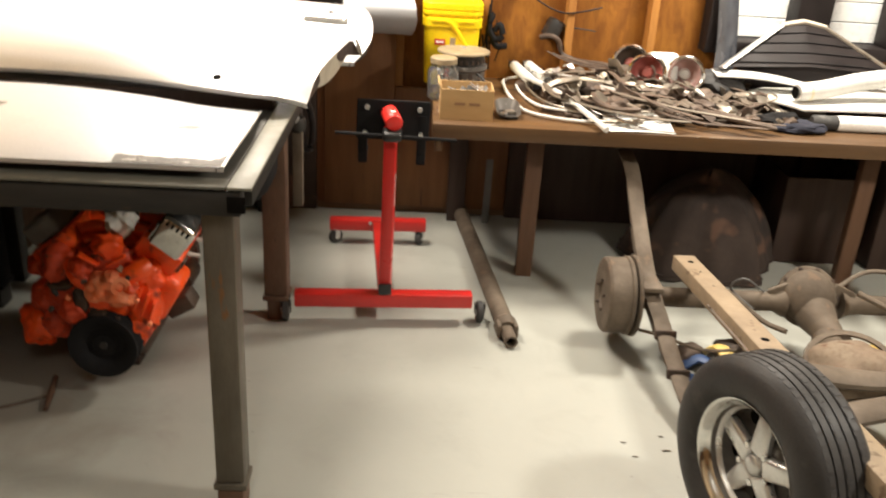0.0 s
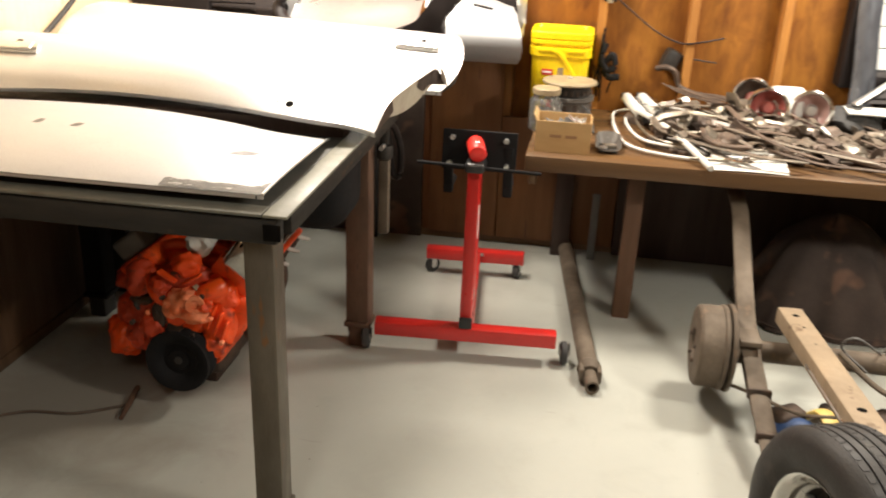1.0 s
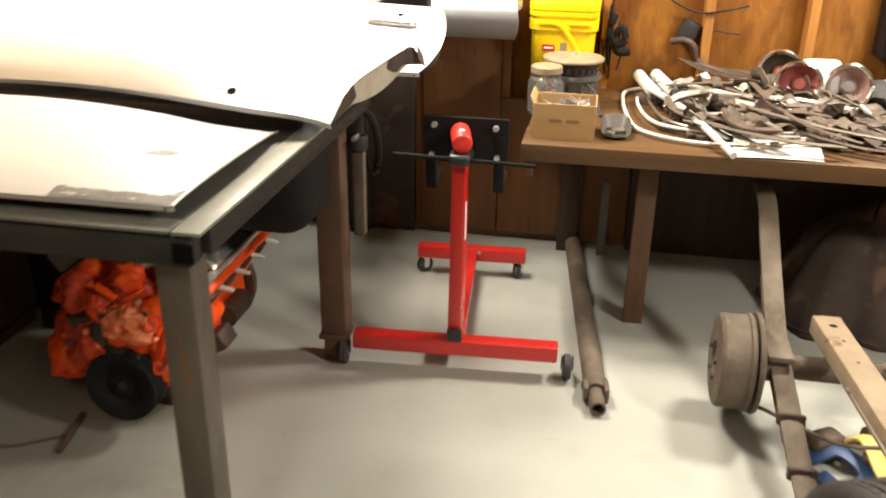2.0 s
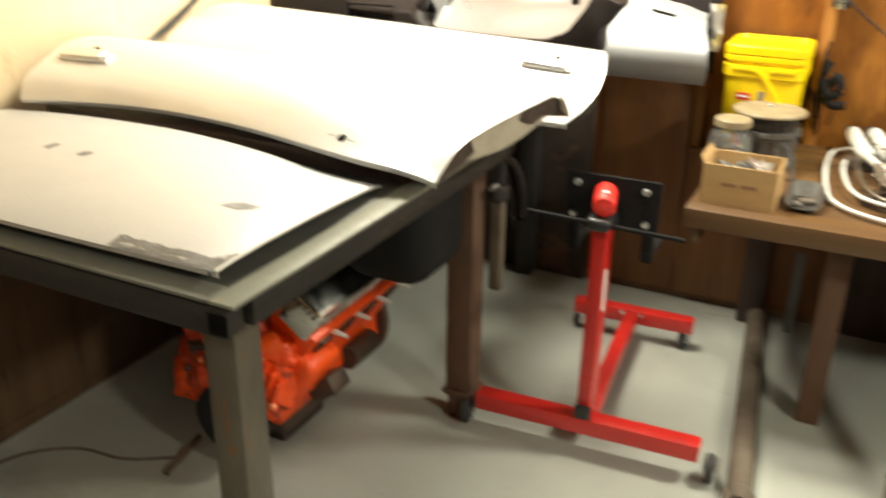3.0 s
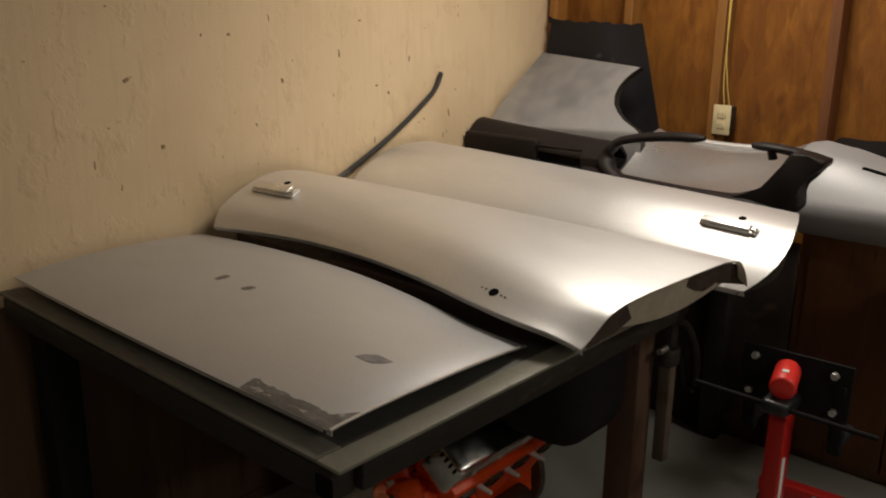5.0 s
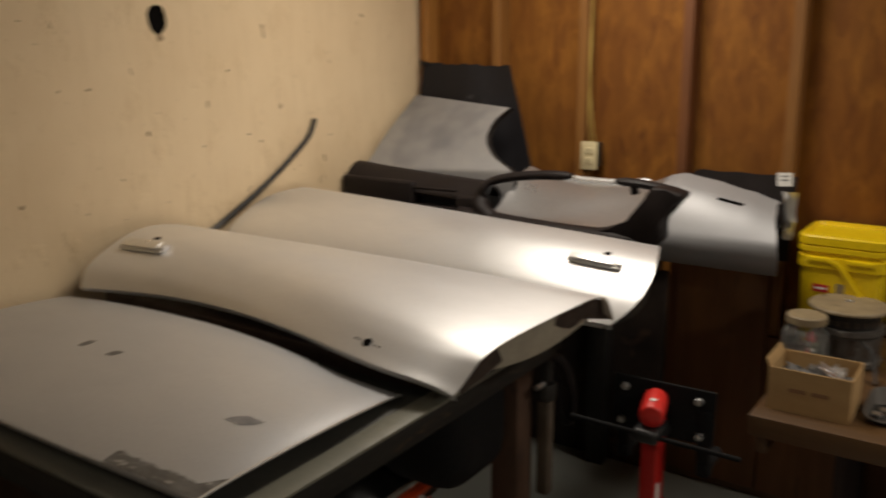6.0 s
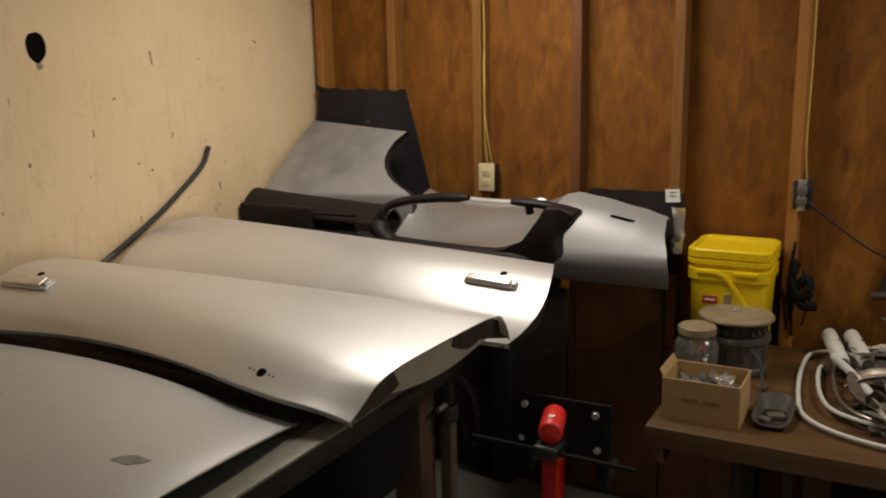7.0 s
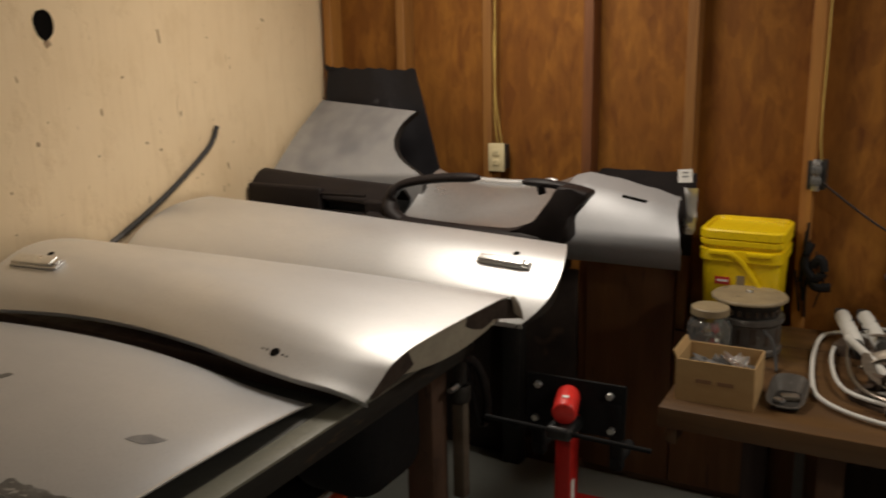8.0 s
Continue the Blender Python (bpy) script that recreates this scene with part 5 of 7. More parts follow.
# ---- stacked reel: grey drum, toothed ring, tan disc ----
re_ = thing("parts_reel", (1.938, -0.40, BZ), "grey metal reel with toothed ring under a tan disc", "reel")
rm = pose(1.938, -0.40, BZ) @ Matrix.Diagonal((1.12, 1.12, 1.04, 1))
part("drum", lathe(B(), [(0.0, 0.0), (0.092, 0.0), (0.097, 0.006), (0.097, 0.02), (0.092, 0.026), (0.092, 0.10), (0.1, 0.106), (0.1, 0.122), (0.0, 0.122)], rm, 36), M_GRUBBY, re_)
part("toothed_ring", lathe(B(), [(0.0, 0.1225), (0.085, 0.1225), (0.085, 0.165), (0.0, 0.165)], rm, 36), M_DARKSTEEL, re_)
for k in range(22):
    a = 2 * math.pi * k / 22
    part("tooth", obox(B(), (1.938 + 0.095 * math.cos(a), -0.40 + 0.095 * math.sin(a), BZ + 0.146), (0.012, 0.012, 0.018), (0, 0, math.degrees(a)), 0.002, 1), M_BROWNTRIM, re_)
part("disc", lathe(B(), [(0.0, 0.19), (0.012, 0.19), (0.105, 0.182), (0.108, 0.178), (0.108, 0.172), (0.085, 0.166), (0.0, 0.166)], rm, 40), M_TAN, re_, "tan painted disc")
part("hub_nut", lathe(B(), [(0.0, 0.198), (0.008, 0.198), (0.011, 0.195), (0.011, 0.1902), (0.0, 0.1902)], rm, 8), M_ZINC, re_)

for k in range(14):
    a = 2 * math.pi * k / 14 + 0.1
    part("drum_slot", obox(B(), (1.938 + 0.1032 * math.cos(a), -0.40 + 0.1032 * math.sin(a), BZ + 0.066 + 0.004 * (k % 3)), (0.0022, 0.014 + 0.006 * (k % 2), 0.05), (0, 0, math.degrees(a)), 0.0008, 1), M_CASTIRON, re_)
part("wire_lead", tube(B(), curve_pts([(2.00, -0.49, BZ + 0.10), (2.035, -0.52, BZ + 0.075), (2.05, -0.55, BZ + 0.03), (2.06, -0.60, BZ + 0.008)], 14), 0.005, 8), M_RUBBER, re_)

# ---- headlight bezel ----
hb = thing("headlight_bezel", (2.118, -0.80, BZ), "chrome headlight bezel lying open on the bench", "bezel")


def bezel_fn(u, v):
    a = 2 * math.pi * u
    r = 0.052 + 0.022 * v
    sq = (abs(math.cos(a)) ** 4 + abs(math.sin(a)) ** 4) ** -0.25
    return (2.118 + r * 0.72 * sq * math.cos(a), -0.80 + r * 1.25 * sq * math.sin(a), BZ + 0.004 + 0.045 * v * (0.6 + 0.4 * math.sin(a)))


part("rim", sheet(B(), bezel_fn, 40, 4, 0.003), M_GRUBBY, hb)
part("back_plate", box(B(), 2.080, 2.156, -0.868, -0.732, BZ, BZ + 0.0035, 0.001), M_DARKSTEEL, hb)
part("clip", obox(B(), (2.125, -0.80, BZ + 0.012), (0.05, 0.03, 0.016), (0, 0, 20), 0.004), M_TRIM, hb)
part("clip", obox(B(), (2.10, -0.83, BZ + 0.010), (0.03, 0.02, 0.012), (0, 0, -30), 0.003), M_ZINC, hb)

# ---- white hose loop and shock absorbers ----
solo("white_hose", tube(B(), curve_pts([(2.62, -0.60, BZ + 0.03), (2.45, -0.45, BZ + 0.05), (2.28, -0.22, BZ + 0.04), (2.165, -0.17, BZ + 0.013), (2.145, -0.35, BZ + 0.013), (2.165, -0.62, BZ + 0.013), (2.20, -0.77, BZ + 0.013), (2.30, -0.86, BZ + 0.013), (2.46, -0.90, BZ + 0.013), (2.66, -0.88, BZ + 0.02)], 60), 0.0072, 10),
     M_WHITE, "white plastic edging strip looped on the bench", "edging strip", "edging strips on the bench")
for dx, dy, dz, r_ in ((0.04, 0.03, 0.014, 0.0065), (0.085, 0.02, 0.024, 0.006)):
    solo("edging_strip", tube(B(), curve_pts([(2.70, -0.52, BZ + 0.05 + dz), (2.46 + dx, -0.36, BZ + 0.06 + dz), (2.30 + dx, -0.20, BZ + 0.05 + dz), (2.19 + dx, -0.20 - dy, BZ + 0.012 + dz), (2.16 + dx, -0.40, BZ + 0.010 + dz), (2.20 + dx, -0.66, BZ + 0.010 + dz), (2.29 + dx, -0.79 + dy, BZ + 0.010 + dz), (2.48 + dx, -0.83 + dy, BZ + 0.012 + dz), (2.74, -0.80, BZ + 0.02 + dz)], 50), r_, 8), M_WHITE if dz < 0.02 else M_TRIM, "thin white edging strip looped on the bench" if dz < 0.02 else "thin tarnished edging strip looped on the bench", "edging strip", "edging strips on the bench")
for k, (pa, pb) in enumerate((((2.205, -0.13, BZ + 0.075), (2.285, -0.43, BZ + 0.045)), ((2.275, -0.13, BZ + 0.08), (2.36, -0.42, BZ + 0.05)))):
    sh = thing("shock_absorber", Vector(pa).lerp(Vector(pb), 0.5) - Vector((0, 0, 0.05)), "cream painted shock absorber with black bands on the bench pile", "shock absorber", "shock absorbers")
    m = along(pa, pb)
    L = (Vector(pb) - Vector(pa)).length
    part("body", lathe(B(), [(0.0, 0.0), (0.022, 0.0), (0.025, 0.006), (0.025, L * 0.75), (0.021, L * 0.78), (0.0, L * 0.78)], m, 20), M_WHITE, sh)
    part("rod", lathe(B(), [(0.0, L * 0.78), (0.017, L * 0.78), (0.019, L), (0.0, L)], m, 16), M_DARKSTEEL, sh)
    part("eye", lathe(B(), [(0.012, -0.012), (0.022, -0.012), (0.022, 0.012), (0.012, 0.012), (0.012, -0.012)], m @ pose(0, 0, -0.018, 90, 0, 0), 16), M_DARKSTEEL, sh)
    for f_ in (0.3, 0.55):
        part("band", lathe(B(), [(0.0255, L * f_), (0.0265, L * f_), (0.0265, L * f_ + 0.008), (0.0255, L * f_ + 0.008), (0.0255, L * f_)], m @ pose(0, 0, 0, 0, 12, 0), 20), M_BLACKPLASTIC, sh)
    solo("support_block", obox(B(), Vector(pa).lerp(Vector(pb), 0.55) - Vector((0, 0, 0.045 + 0.003)), (0.09, 0.10, 0.05), (0, 0, -15), 0.006), M_BROWNTRIM, "brown dirty metal casting under the shock absorbers", "casting", "castings on the bench")

# ---- paper card ----
cardp = B()
sheet(cardp, lambda u, v: (2.50 + 0.29 * u + 0.03 * v, -0.998 + 0.25 * v + 0.006 * u, BZ + 0.004 + 0.02 * v * v + 0.004 * math.sin(3 * u + 2 * v)), 16, 10, 0.0015)
solo("paper_card", cardp, M_PAPER, "blank white card lying at the bench's front edge", "card")
solo("thin_rod", tube(B(), curve_pts([(2.24, -0.36, BZ + 0.07), (2.32, -0.55, BZ + 0.07), (2.40, -0.76, BZ + 0.055), (2.50, -1.02, BZ + 0.014)], 20), 0.0125, 10), M_WHITE, "long white plastic rod lying across the pile", "rod")

# ---- pile of trim strips ----
rnd = random.Random(11)


def heap(x, y):
    """How high the pile lies."""
    return 0.012 + 0.068 * math.exp(-((x - 2.72) / 0.42) ** 2 - ((y + 0.42) / 0.27) ** 2) + 0.02 * math.exp(-((x - 2.3) / 0.2) ** 2 - ((y + 0.4) / 0.3) ** 2)


for k in range(38):
    cx, cy = rnd.uniform(2.4, 3.25), rnd.uniform(-0.88, -0.16)
    ang = radians(rnd.gauss(-22, 20)) + (math.pi if rnd.random() < 0.5 else 0)
    ln = rnd.uniform(0.22, 0.75) * (1.0 if k > 12 else 1.25)
    bow = rnd.gauss(0, 0.045)
    lift = rnd.uniform(0.0, 0.05)
    ctrl = []
    for f_ in (-0.5, -0.25, 0.0, 0.25, 0.5):
        x = cx + math.cos(ang) * ln * f_ - math.sin(ang) * bow * (1 - 4 * f_ * f_)
        y = cy + math.sin(ang) * ln * f_ + math.cos(ang) * bow * (1 - 4 * f_ * f_)
        x, y = min(max(x, 2.30), 3.42), min(max(y, -0.955), -0.11)
        ctrl.append((x, y, BZ + heap(x, y) + lift + rnd.uniform(-0.004, 0.006)))
    kind = rnd.random()
    r = rnd.uniform(0.006, 0.019)
    if cx > 2.65 and kind >= 0.68:
        kind = 0.45 if rnd.random() < 0.6 else 0.85
    if kind < 0.34:
        m_, lab = M_TRIM, "tarnished metal trim strip in the bench pile"
    elif kind < 0.68:
        m_, lab = M_BROWNTRIM, "dirty brown trim strip in the bench pile"
    elif kind < 0.82:
        m_, lab = M_CHROME, "bright chrome trim strip in the bench pile"
    elif kind < 0.93:
        m_, lab = M_RUBBER, "black rubber seal strip in the bench pile"
    else:
        m_, lab = M_WHITE, "white painted metal strip in the bench pile"
    solo("trim_strip", tube(B(), curve_pts(ctrl, 16), [r * 0.5] + [r] * 15 + [r * 0.5], 8, rnd.choice((0.25, 0.4, 0.9))), m_, lab, "trim strip", "trim strips on the bench")

# bent plates, channels and castings lying on the pile
for k in range(96):
    cx, cy = rnd.uniform(2.36, 3.32), rnd.uniform(-0.82, -0.2)
    z = BZ + heap(cx, cy) + rnd.uniform(0.008, 0.04)
    w, d, bend = rnd.uniform(0.02, 0.085), rnd.uniform(0.012, 0.04), rnd.uniform(-0.03, 0.04)
    m = pose(cx, cy, z, rnd.uniform(-35, 35), rnd.uniform(-25, 25), rnd.gauss(-30, 40))
    taper, lip, kink = rnd.uniform(0.0, 0.9), rnd.choice((0.0, 0.5, 0.9)), rnd.uniform(0.25, 0.75)
    g = B()
    sheet(g, lambda u, v: m @ Vector((w * (u - 0.5) * 2, d * (v - 0.5) * 2 * (1 - taper * u), bend * (1 - abs(u - kink) / max(kink, 1 - kink)) + lip * d * abs(2 * v - 1) ** 3 * (1 if k % 2 else -1))), 8, 6, 0.004)
    bright = rnd.random() < (0.5 if cx < 2.62 else 0.1)
    m_ = (M_ALU, M_TRIM, M_CREAM, M_TRIM)[k % 4] if bright else (M_BROWNTRIM, M_CASTIRON, M_DUSTY, M_TRIM)[k % 4]
    lab = "pale bent metal shell on the bench pile" if bright else "bent dirty brown metal plate on the bench pile"
    solo("bent_plate", g, m_, lab, "metal plate", "plates in the bench pile")
for k in range(34):
    cx, cy = rnd.uniform(2.5, 3.36), rnd.uniform(-0.84, -0.5)
    g = B()
    bmesh.ops.create_icosphere(g, subdivisions=3, radius=1)
    sc, off = rnd.uniform(0.02, 0.052), Vector((k * 3.1, 0, 0))
    for v in g.verts:
        n_ = 1 + 0.55 * noise.noise(v.co * 1.6 + off) + 0.2 * noise.noise(v.co * 4 + off)
        v.co = Vector((cx + sc * 1.2 * v.co.x * n_, cy + sc * v.co.y * n_, BZ + heap(cx, cy) * 0.8 + sc * 0.75 * (v.co.z * n_ + 0.6)))
    solo("rusty_casting", g, (M_BROWNTRIM, M_CASTIRON, M_DUSTY, M_TRIM)[k % 4], "rusty brown cast part on the bench pile", "casting", "castings on the bench")
under = B()
for k in range(160):
    cx, cy = rnd.uniform(2.3, 3.3), rnd.uniform(-0.8, -0.15)
    h = heap(cx, cy)
    obox(under, (cx, cy, BZ + h * 0.42), (rnd.uniform(0.04, 0.12), rnd.uniform(0.02, 0.06), max(0.012, h * 0.8)), (rnd.uniform(-8, 8), rnd.uniform(-8, 8), rnd.uniform(0, 180)), 0.004, 1)
solo("scrap_heap", under, M_BROWNTRIM, "heap of dirty brown scrap pieces beneath the trim", "scrap", kind="stuff")

for k in range(9):
    x0 = 2.36 + 0.035 * k + rnd.uniform(-0.02, 0.02)
    ctrl = [(x0, -0.115, BZ + 0.15 - 0.008 * k), (x0 + 0.10, -0.17, BZ + 0.115), (x0 + 0.26, -0.27 - 0.02 * (k % 3), BZ + heap(x0 + 0.26, -0.3) + 0.035), (x0 + 0.42, -0.36 - 0.03 * (k % 4), BZ + heap(x0 + 0.42, -0.4) + 0.03)]
    solo("trim_strip", tube(B(), curve_pts(ctrl, 16), rnd.uniform(0.007, 0.014), 8, rnd.choice((0.3, 0.6))), (M_BROWNTRIM, M_CASTIRON, M_BROWNTRIM)[k % 3], "dark brown trim strip leaning from the wall onto the pile", "trim strip", "trim strips on the bench")

# ---- tail lights ----
for k, (c, d) in enumerate((((2.785, -0.43, BZ + 0.135), (2.60, -1.0, BZ + 0.22)), ((2.965, -0.43, BZ + 0.135), (2.85, -1.0, BZ + 0.22)), ((2.735, -0.30, BZ + 0.150), (2.60, -0.9, BZ + 0.30)))):
    tl = thing("tail_light", Vector(c) - Vector((0, 0, 0.1)), "round tail light with chrome ring and red lens", "tail light", "tail lights on the bench")
    m = along(c, d)
    part("housing", lathe(B(), [(0.0, -0.11), (0.045, -0.11), (0.075, -0.07), (0.082, -0.01), (0.079, -0.01), (0.07, -0.065), (0.0, -0.07)], m, 32), M_WHITE if k != 2 else M_TRIM, tl)
    part("chrome_ring", lathe(B(), [(0.072, 0.004), (0.080, 0.012), (0.088, 0.004), (0.086, -0.012), (0.082, -0.012), (0.072, 0.004)], m, 36), M_CHROME, tl)
    part("lens", lathe(B(), [(0.071, 0.0), (0.062, -0.03), (0.045, -0.045), (0.03, -0.05), (0.03, -0.038), (0.0, -0.032)], m, 32), (M_REDLENS, M_PINK, M_CASTIRON)[k], tl)
    part("reflector", lathe(B(), [(0.0, -0.026), (0.02, -0.028), (0.028, -0.0375), (0.0, -0.031)], m, 24), M_ALU if k == 1 else M_REDLENS, tl)
solo("lamp_housing", obox(B(), (2.875, -0.34, BZ + 0.145), (0.15, 0.10, 0.14), (-12, 0, 4), 0.03, 3), M_WHITE, "cream painted lamp housing between the tail lights", "bracket")

# ---- black and white items at the far end of the bench ----
for k, (c, r_, m_, lab) in enumerate((((3.29, -0.79, 0.03), (0.10, 0.06, 0.04), M_MATTEBLACK, "crumpled black cloth lying by the bench pile"), ((3.36, -0.84, 0.02), (0.11, 0.06, 0.026), M_NAVY, "dark blue cloth folded at the bench's front"))):
    g = B()
    bmesh.ops.create_icosphere(g, subdivisions=4, radius=1)
    for v in g.verts:
        f_ = 1 + 0.3 * noise.noise(v.co * 1.8 + Vector((k * 4, 0, 0))) + 0.1 * noise.noise(v.co * 5)
        v.co = Vector((c[0] + r_[0] * v.co.x * f_, c[1] + r_[1] * v.co.y * f_, BZ + max(0.0, c[2] + r_[2] * v.co.z * f_)))
    solo("cloth", g, m_, lab, "cloth", "cloths on the bench")
lump = B()
bmesh.ops.create_icosphere(lump, subdivisions=4, radius=1)
for v in lump.verts:
    n_ = noise.noise(v.co * 1.7) * 0.25 + noise.noise(v.co * 5) * 0.07
    v.co = Vector((3.17 + 0.14 * v.co.x * (1 + n_), -0.31 + 0.12 * v.co.y * (1 + n_), BZ + 0.075 + 0.075 * max(-1, v.co.z * (1 + n_))))
solo("black_cover", lump, M_RUBBER, "crumpled black vinyl cover on the bench", "cover")
wpn = B()
sheet(wpn, lambda u, v: (lerp_list([(-0.1, 3.45), (0.0, 3.44), (0.45, 3.255), (1.0, 3.58), (1.1, 3.6)], v) * (1 - u) + 4.42 * u, -0.675 + 0.54 * v, BZ + 0.058 + 0.02 * v + 0.008 * math.sin(4 * u)), 24, 20, 0.008)
solo("white_board", wpn, M_WHITE, "white painted panel lying on dark parts at the bench end", "panel")
wst = B()
sheet(wst, lambda u, v: (3.12 + 0.50 * u, -0.42 - 0.05 * u + 0.10 * v, BZ + 0.135 - 0.045 * u + 0.02 * math.sin(math.pi * u) + 0.012 * v), 16, 6, 0.006)
solo("white_trim_panel", wst, M_WHITE, "curved white trim panel resting on the black cover", "trim panel")
rl_ = thing("foam_roll", (3.75, -0.64, BZ), "black foam roll with a white wrap lying on the bench", "roll")
part("roll", lathe(B(), [(0.0, 0.0), (0.026, 0.0), (0.032, 0.008), (0.032, 0.8), (0.026, 0.81), (0.0, 0.81)], along((3.43, -0.79, BZ + 0.032), (4.4, -0.78, BZ + 0.032)), 24), M_RUBBER, rl_)
part("wrap", lathe(B(), [(0.0325, 0.11), (0.034, 0.11), (0.034, 0.6), (0.0325, 0.6), (0.0325, 0.11)], along((3.43, -0.79, BZ + 0.032), (4.4, -0.78, BZ + 0.032)), 24), M_PAPER, rl_, "white paper wrap")
for x in (3.5, 4.1):
    solo("dark_block", box(B(), x - 0.08, x + 0.08, -0.60, -0.40, BZ, BZ + 0.055, 0.008), M_DARKSTEEL, "dark metal block under the white panel", "block", "blocks under the panel")
wtb = thing("white_duct", (3.85, -0.45, BZ + 0.1), "white plastic duct with a dark open end", "duct")
pts = curve_pts([(3.435, -0.58, BZ + 0.112), (3.56, -0.55, BZ + 0.124), (3.76, -0.50, BZ + 0.16), (3.98, -0.47, BZ + 0.185), (4.2, -0.46, BZ + 0.20)], 20)
part("duct", tube(B(), pts, [0.036, 0.038] + [0.042] * 17 + [0.046, 0.046], 18), M_WHITE, wtb)
part("duct_mouth", lathe(B(), [(0.0, 0.0), (0.024, 0.0), (0.028, 0.003), (0.028, 0.006), (0.0, 0.006)], along(pts[0] - Vector((0.0045, 0, 0)), pts[0] - Vector((0.3, 0.03, 0.02))), 18), M_HOLEDARK, wtb)
part("duct_band", lathe(B(), [(0.0395, 0.0), (0.0425, 0.0), (0.0425, 0.012), (0.0395, 0.012), (0.0395, 0.0)], along(pts[2], pts[3]), 18), M_IVORY, wtb)
part("duct_foot", box(B(), 4.0, 4.05, -0.49, -0.44, BZ + 0.072, BZ + 0.15, 0.004), M_WHITE, wtb)

# black louvred grille leaning in front of the window
gr = thing("car_grille", (3.6, -0.22, BZ), "black louvred car grille with a worn pale edge", "grille")


def grille_fn(u, v):
    half = lerp_list([(0, 0.42), (1, 0.11)], v)
    return (3.585 + half * (2 * u - 1), -0.34 + 0.18 * v, BZ + 0.165 + 0.175 * v + 0.02 * (1 - abs(2 * u - 1)))


part("back_plate", sheet(B(), grille_fn, 24, 10, 0.004), M_BLACKPLASTIC, gr)
for k in range(4):
    v = 0.12 + 0.23 * k
    p, q_ = Vector(grille_fn(0.03, v)), Vector(grille_fn(0.97, v))
    part("louvre", tube(B(), [p + Vector((0, -0.006, 0.003)), (p + q_) / 2 + Vector((0, -0.008, 0.014)), q_ + Vector((0, -0.006, 0.003))], 0.004, 8, 0.3), M_MATTEBLACK, gr)
part("side_trim", tube(B(), [Vector(grille_fn(-0.01, -0.02)) + Vector((0, -0.01, 0)), Vector(grille_fn(-0.01, 0.5)) + Vector((0, -0.01, 0)), Vector(grille_fn(-0.01, 1.02)) + Vector((0, -0.01, 0))], 0.018, 10, 0.35), M_ALU, gr, "broad pale side edge")
part("edge_trim", tube(B(), [grille_fn(0.0, 1.0), grille_fn(0.5, 1.0), grille_fn(1.0, 1.0), grille_fn(1.0, 0.5), grille_fn(1.0, 0.0)], 0.011, 8), M_TRIM, gr, "worn silver edge")
part("top_trim", tube(B(), [grille_fn(0.0, 1.02), grille_fn(0.5, 1.03), grille_fn(1.0, 1.02)], 0.013, 8), M_CREAM, gr, "pale worn top edge")
part("leg_frame", box(B(), 3.25, 3.92, -0.30, -0.28, BZ, BZ + 0.19, 0.004), M_BLACKPLASTIC, gr)
# plastic wrapped side panel beside the window
wr = B()
sheet(wr, lambda u, v: (3.165 + 0.10 * u + 0.012 * math.sin(5 * v), -0.20 + 0.09 * v - 0.025 * math.sin(3.1 * u), BZ + 0.002 + 0.62 * v + 0.02 * math.sin(4 * u)), 14, 24, 0.008)
solo("wrapped_panel", wr, M_WRAP, "dark panel in glossy black plastic leaning by the window", "panel")

# ---- dark bracket and cord bundle on the wall ----
wbk = thing("wall_bracket", (2.40, -0.06, 0.92), "dark metal spring bracket hanging on the wall", "bracket")
part("plate", obox(B(), (2.392, -0.04, 0.985), (0.075, 0.078, 0.095), (0, 25, 10), 0.015), M_DARKSTEEL, wbk)
part("arm", tube(B(), curve_pts([(2.33, -0.07, 0.945), (2.38, -0.09, 0.955), (2.42, -0.09, 0.93), (2.44, -0.09, 0.875), (2.50, -0.10, 0.85), (2.55, -0.10, 0.835)], 18), [0.02] * 10 + [0.016] * 9, 10, 0.7), M_CASTIRON, wbk)
part("hook", tube(B(), curve_pts([(2.41, -0.06, 1.02), (2.47, -0.07, 1.0), (2.60, -0.06, 0.985)], 12), 0.0035, 6), M_DARKSTEEL, wbk)
solo("coiled_cord", tube(B(), curve_pts([(2.085, -0.10, 1.05), (2.07, -0.115, 0.98), (2.10, -0.12, 0.93), (2.135, -0.12, 0.95), (2.12, -0.115, 1.0), (2.09, -0.11, 0.95), (2.11, -0.12, 0.90), (2.16, -0.115, 0.90)], 40), 0.016, 8), M_MATTEBLACK,
     "bundled black cord hanging beside the pail", "cord")

for k, (dx, z0, z1, r_) in enumerate(((-0.045, 1.09, 0.80, 0.008), (-0.028, 1.12, 0.84, 0.010), (-0.008, 1.06, 0.78, 0.008), (0.05, 1.02, 0.82, 0.007))):
    solo("hanging_strap", tube(B(), curve_pts([(2.085 + dx * 0.5, -0.094 - r_, z1), (2.085 + dx, -0.098 - r_, (z0 + z1) / 2), (2.085 + dx * 0.7, -0.096 - r_, (z0 + 2 * z1) / 3), (2.085 + dx * 0.4, -0.094 - r_, z0)], 14), r_, 8, 0.5), M_MATTEBLACK, "black strap hanging on the stud beside the pail", "strap", "straps on the stud")

# ---- under the bench: tarp bundle and crates ----
tb = thing("tarp_bundle", (3.1, -0.62, 0.0), "dusty dark brown tarp heaped over parts under the bench", "tarp")


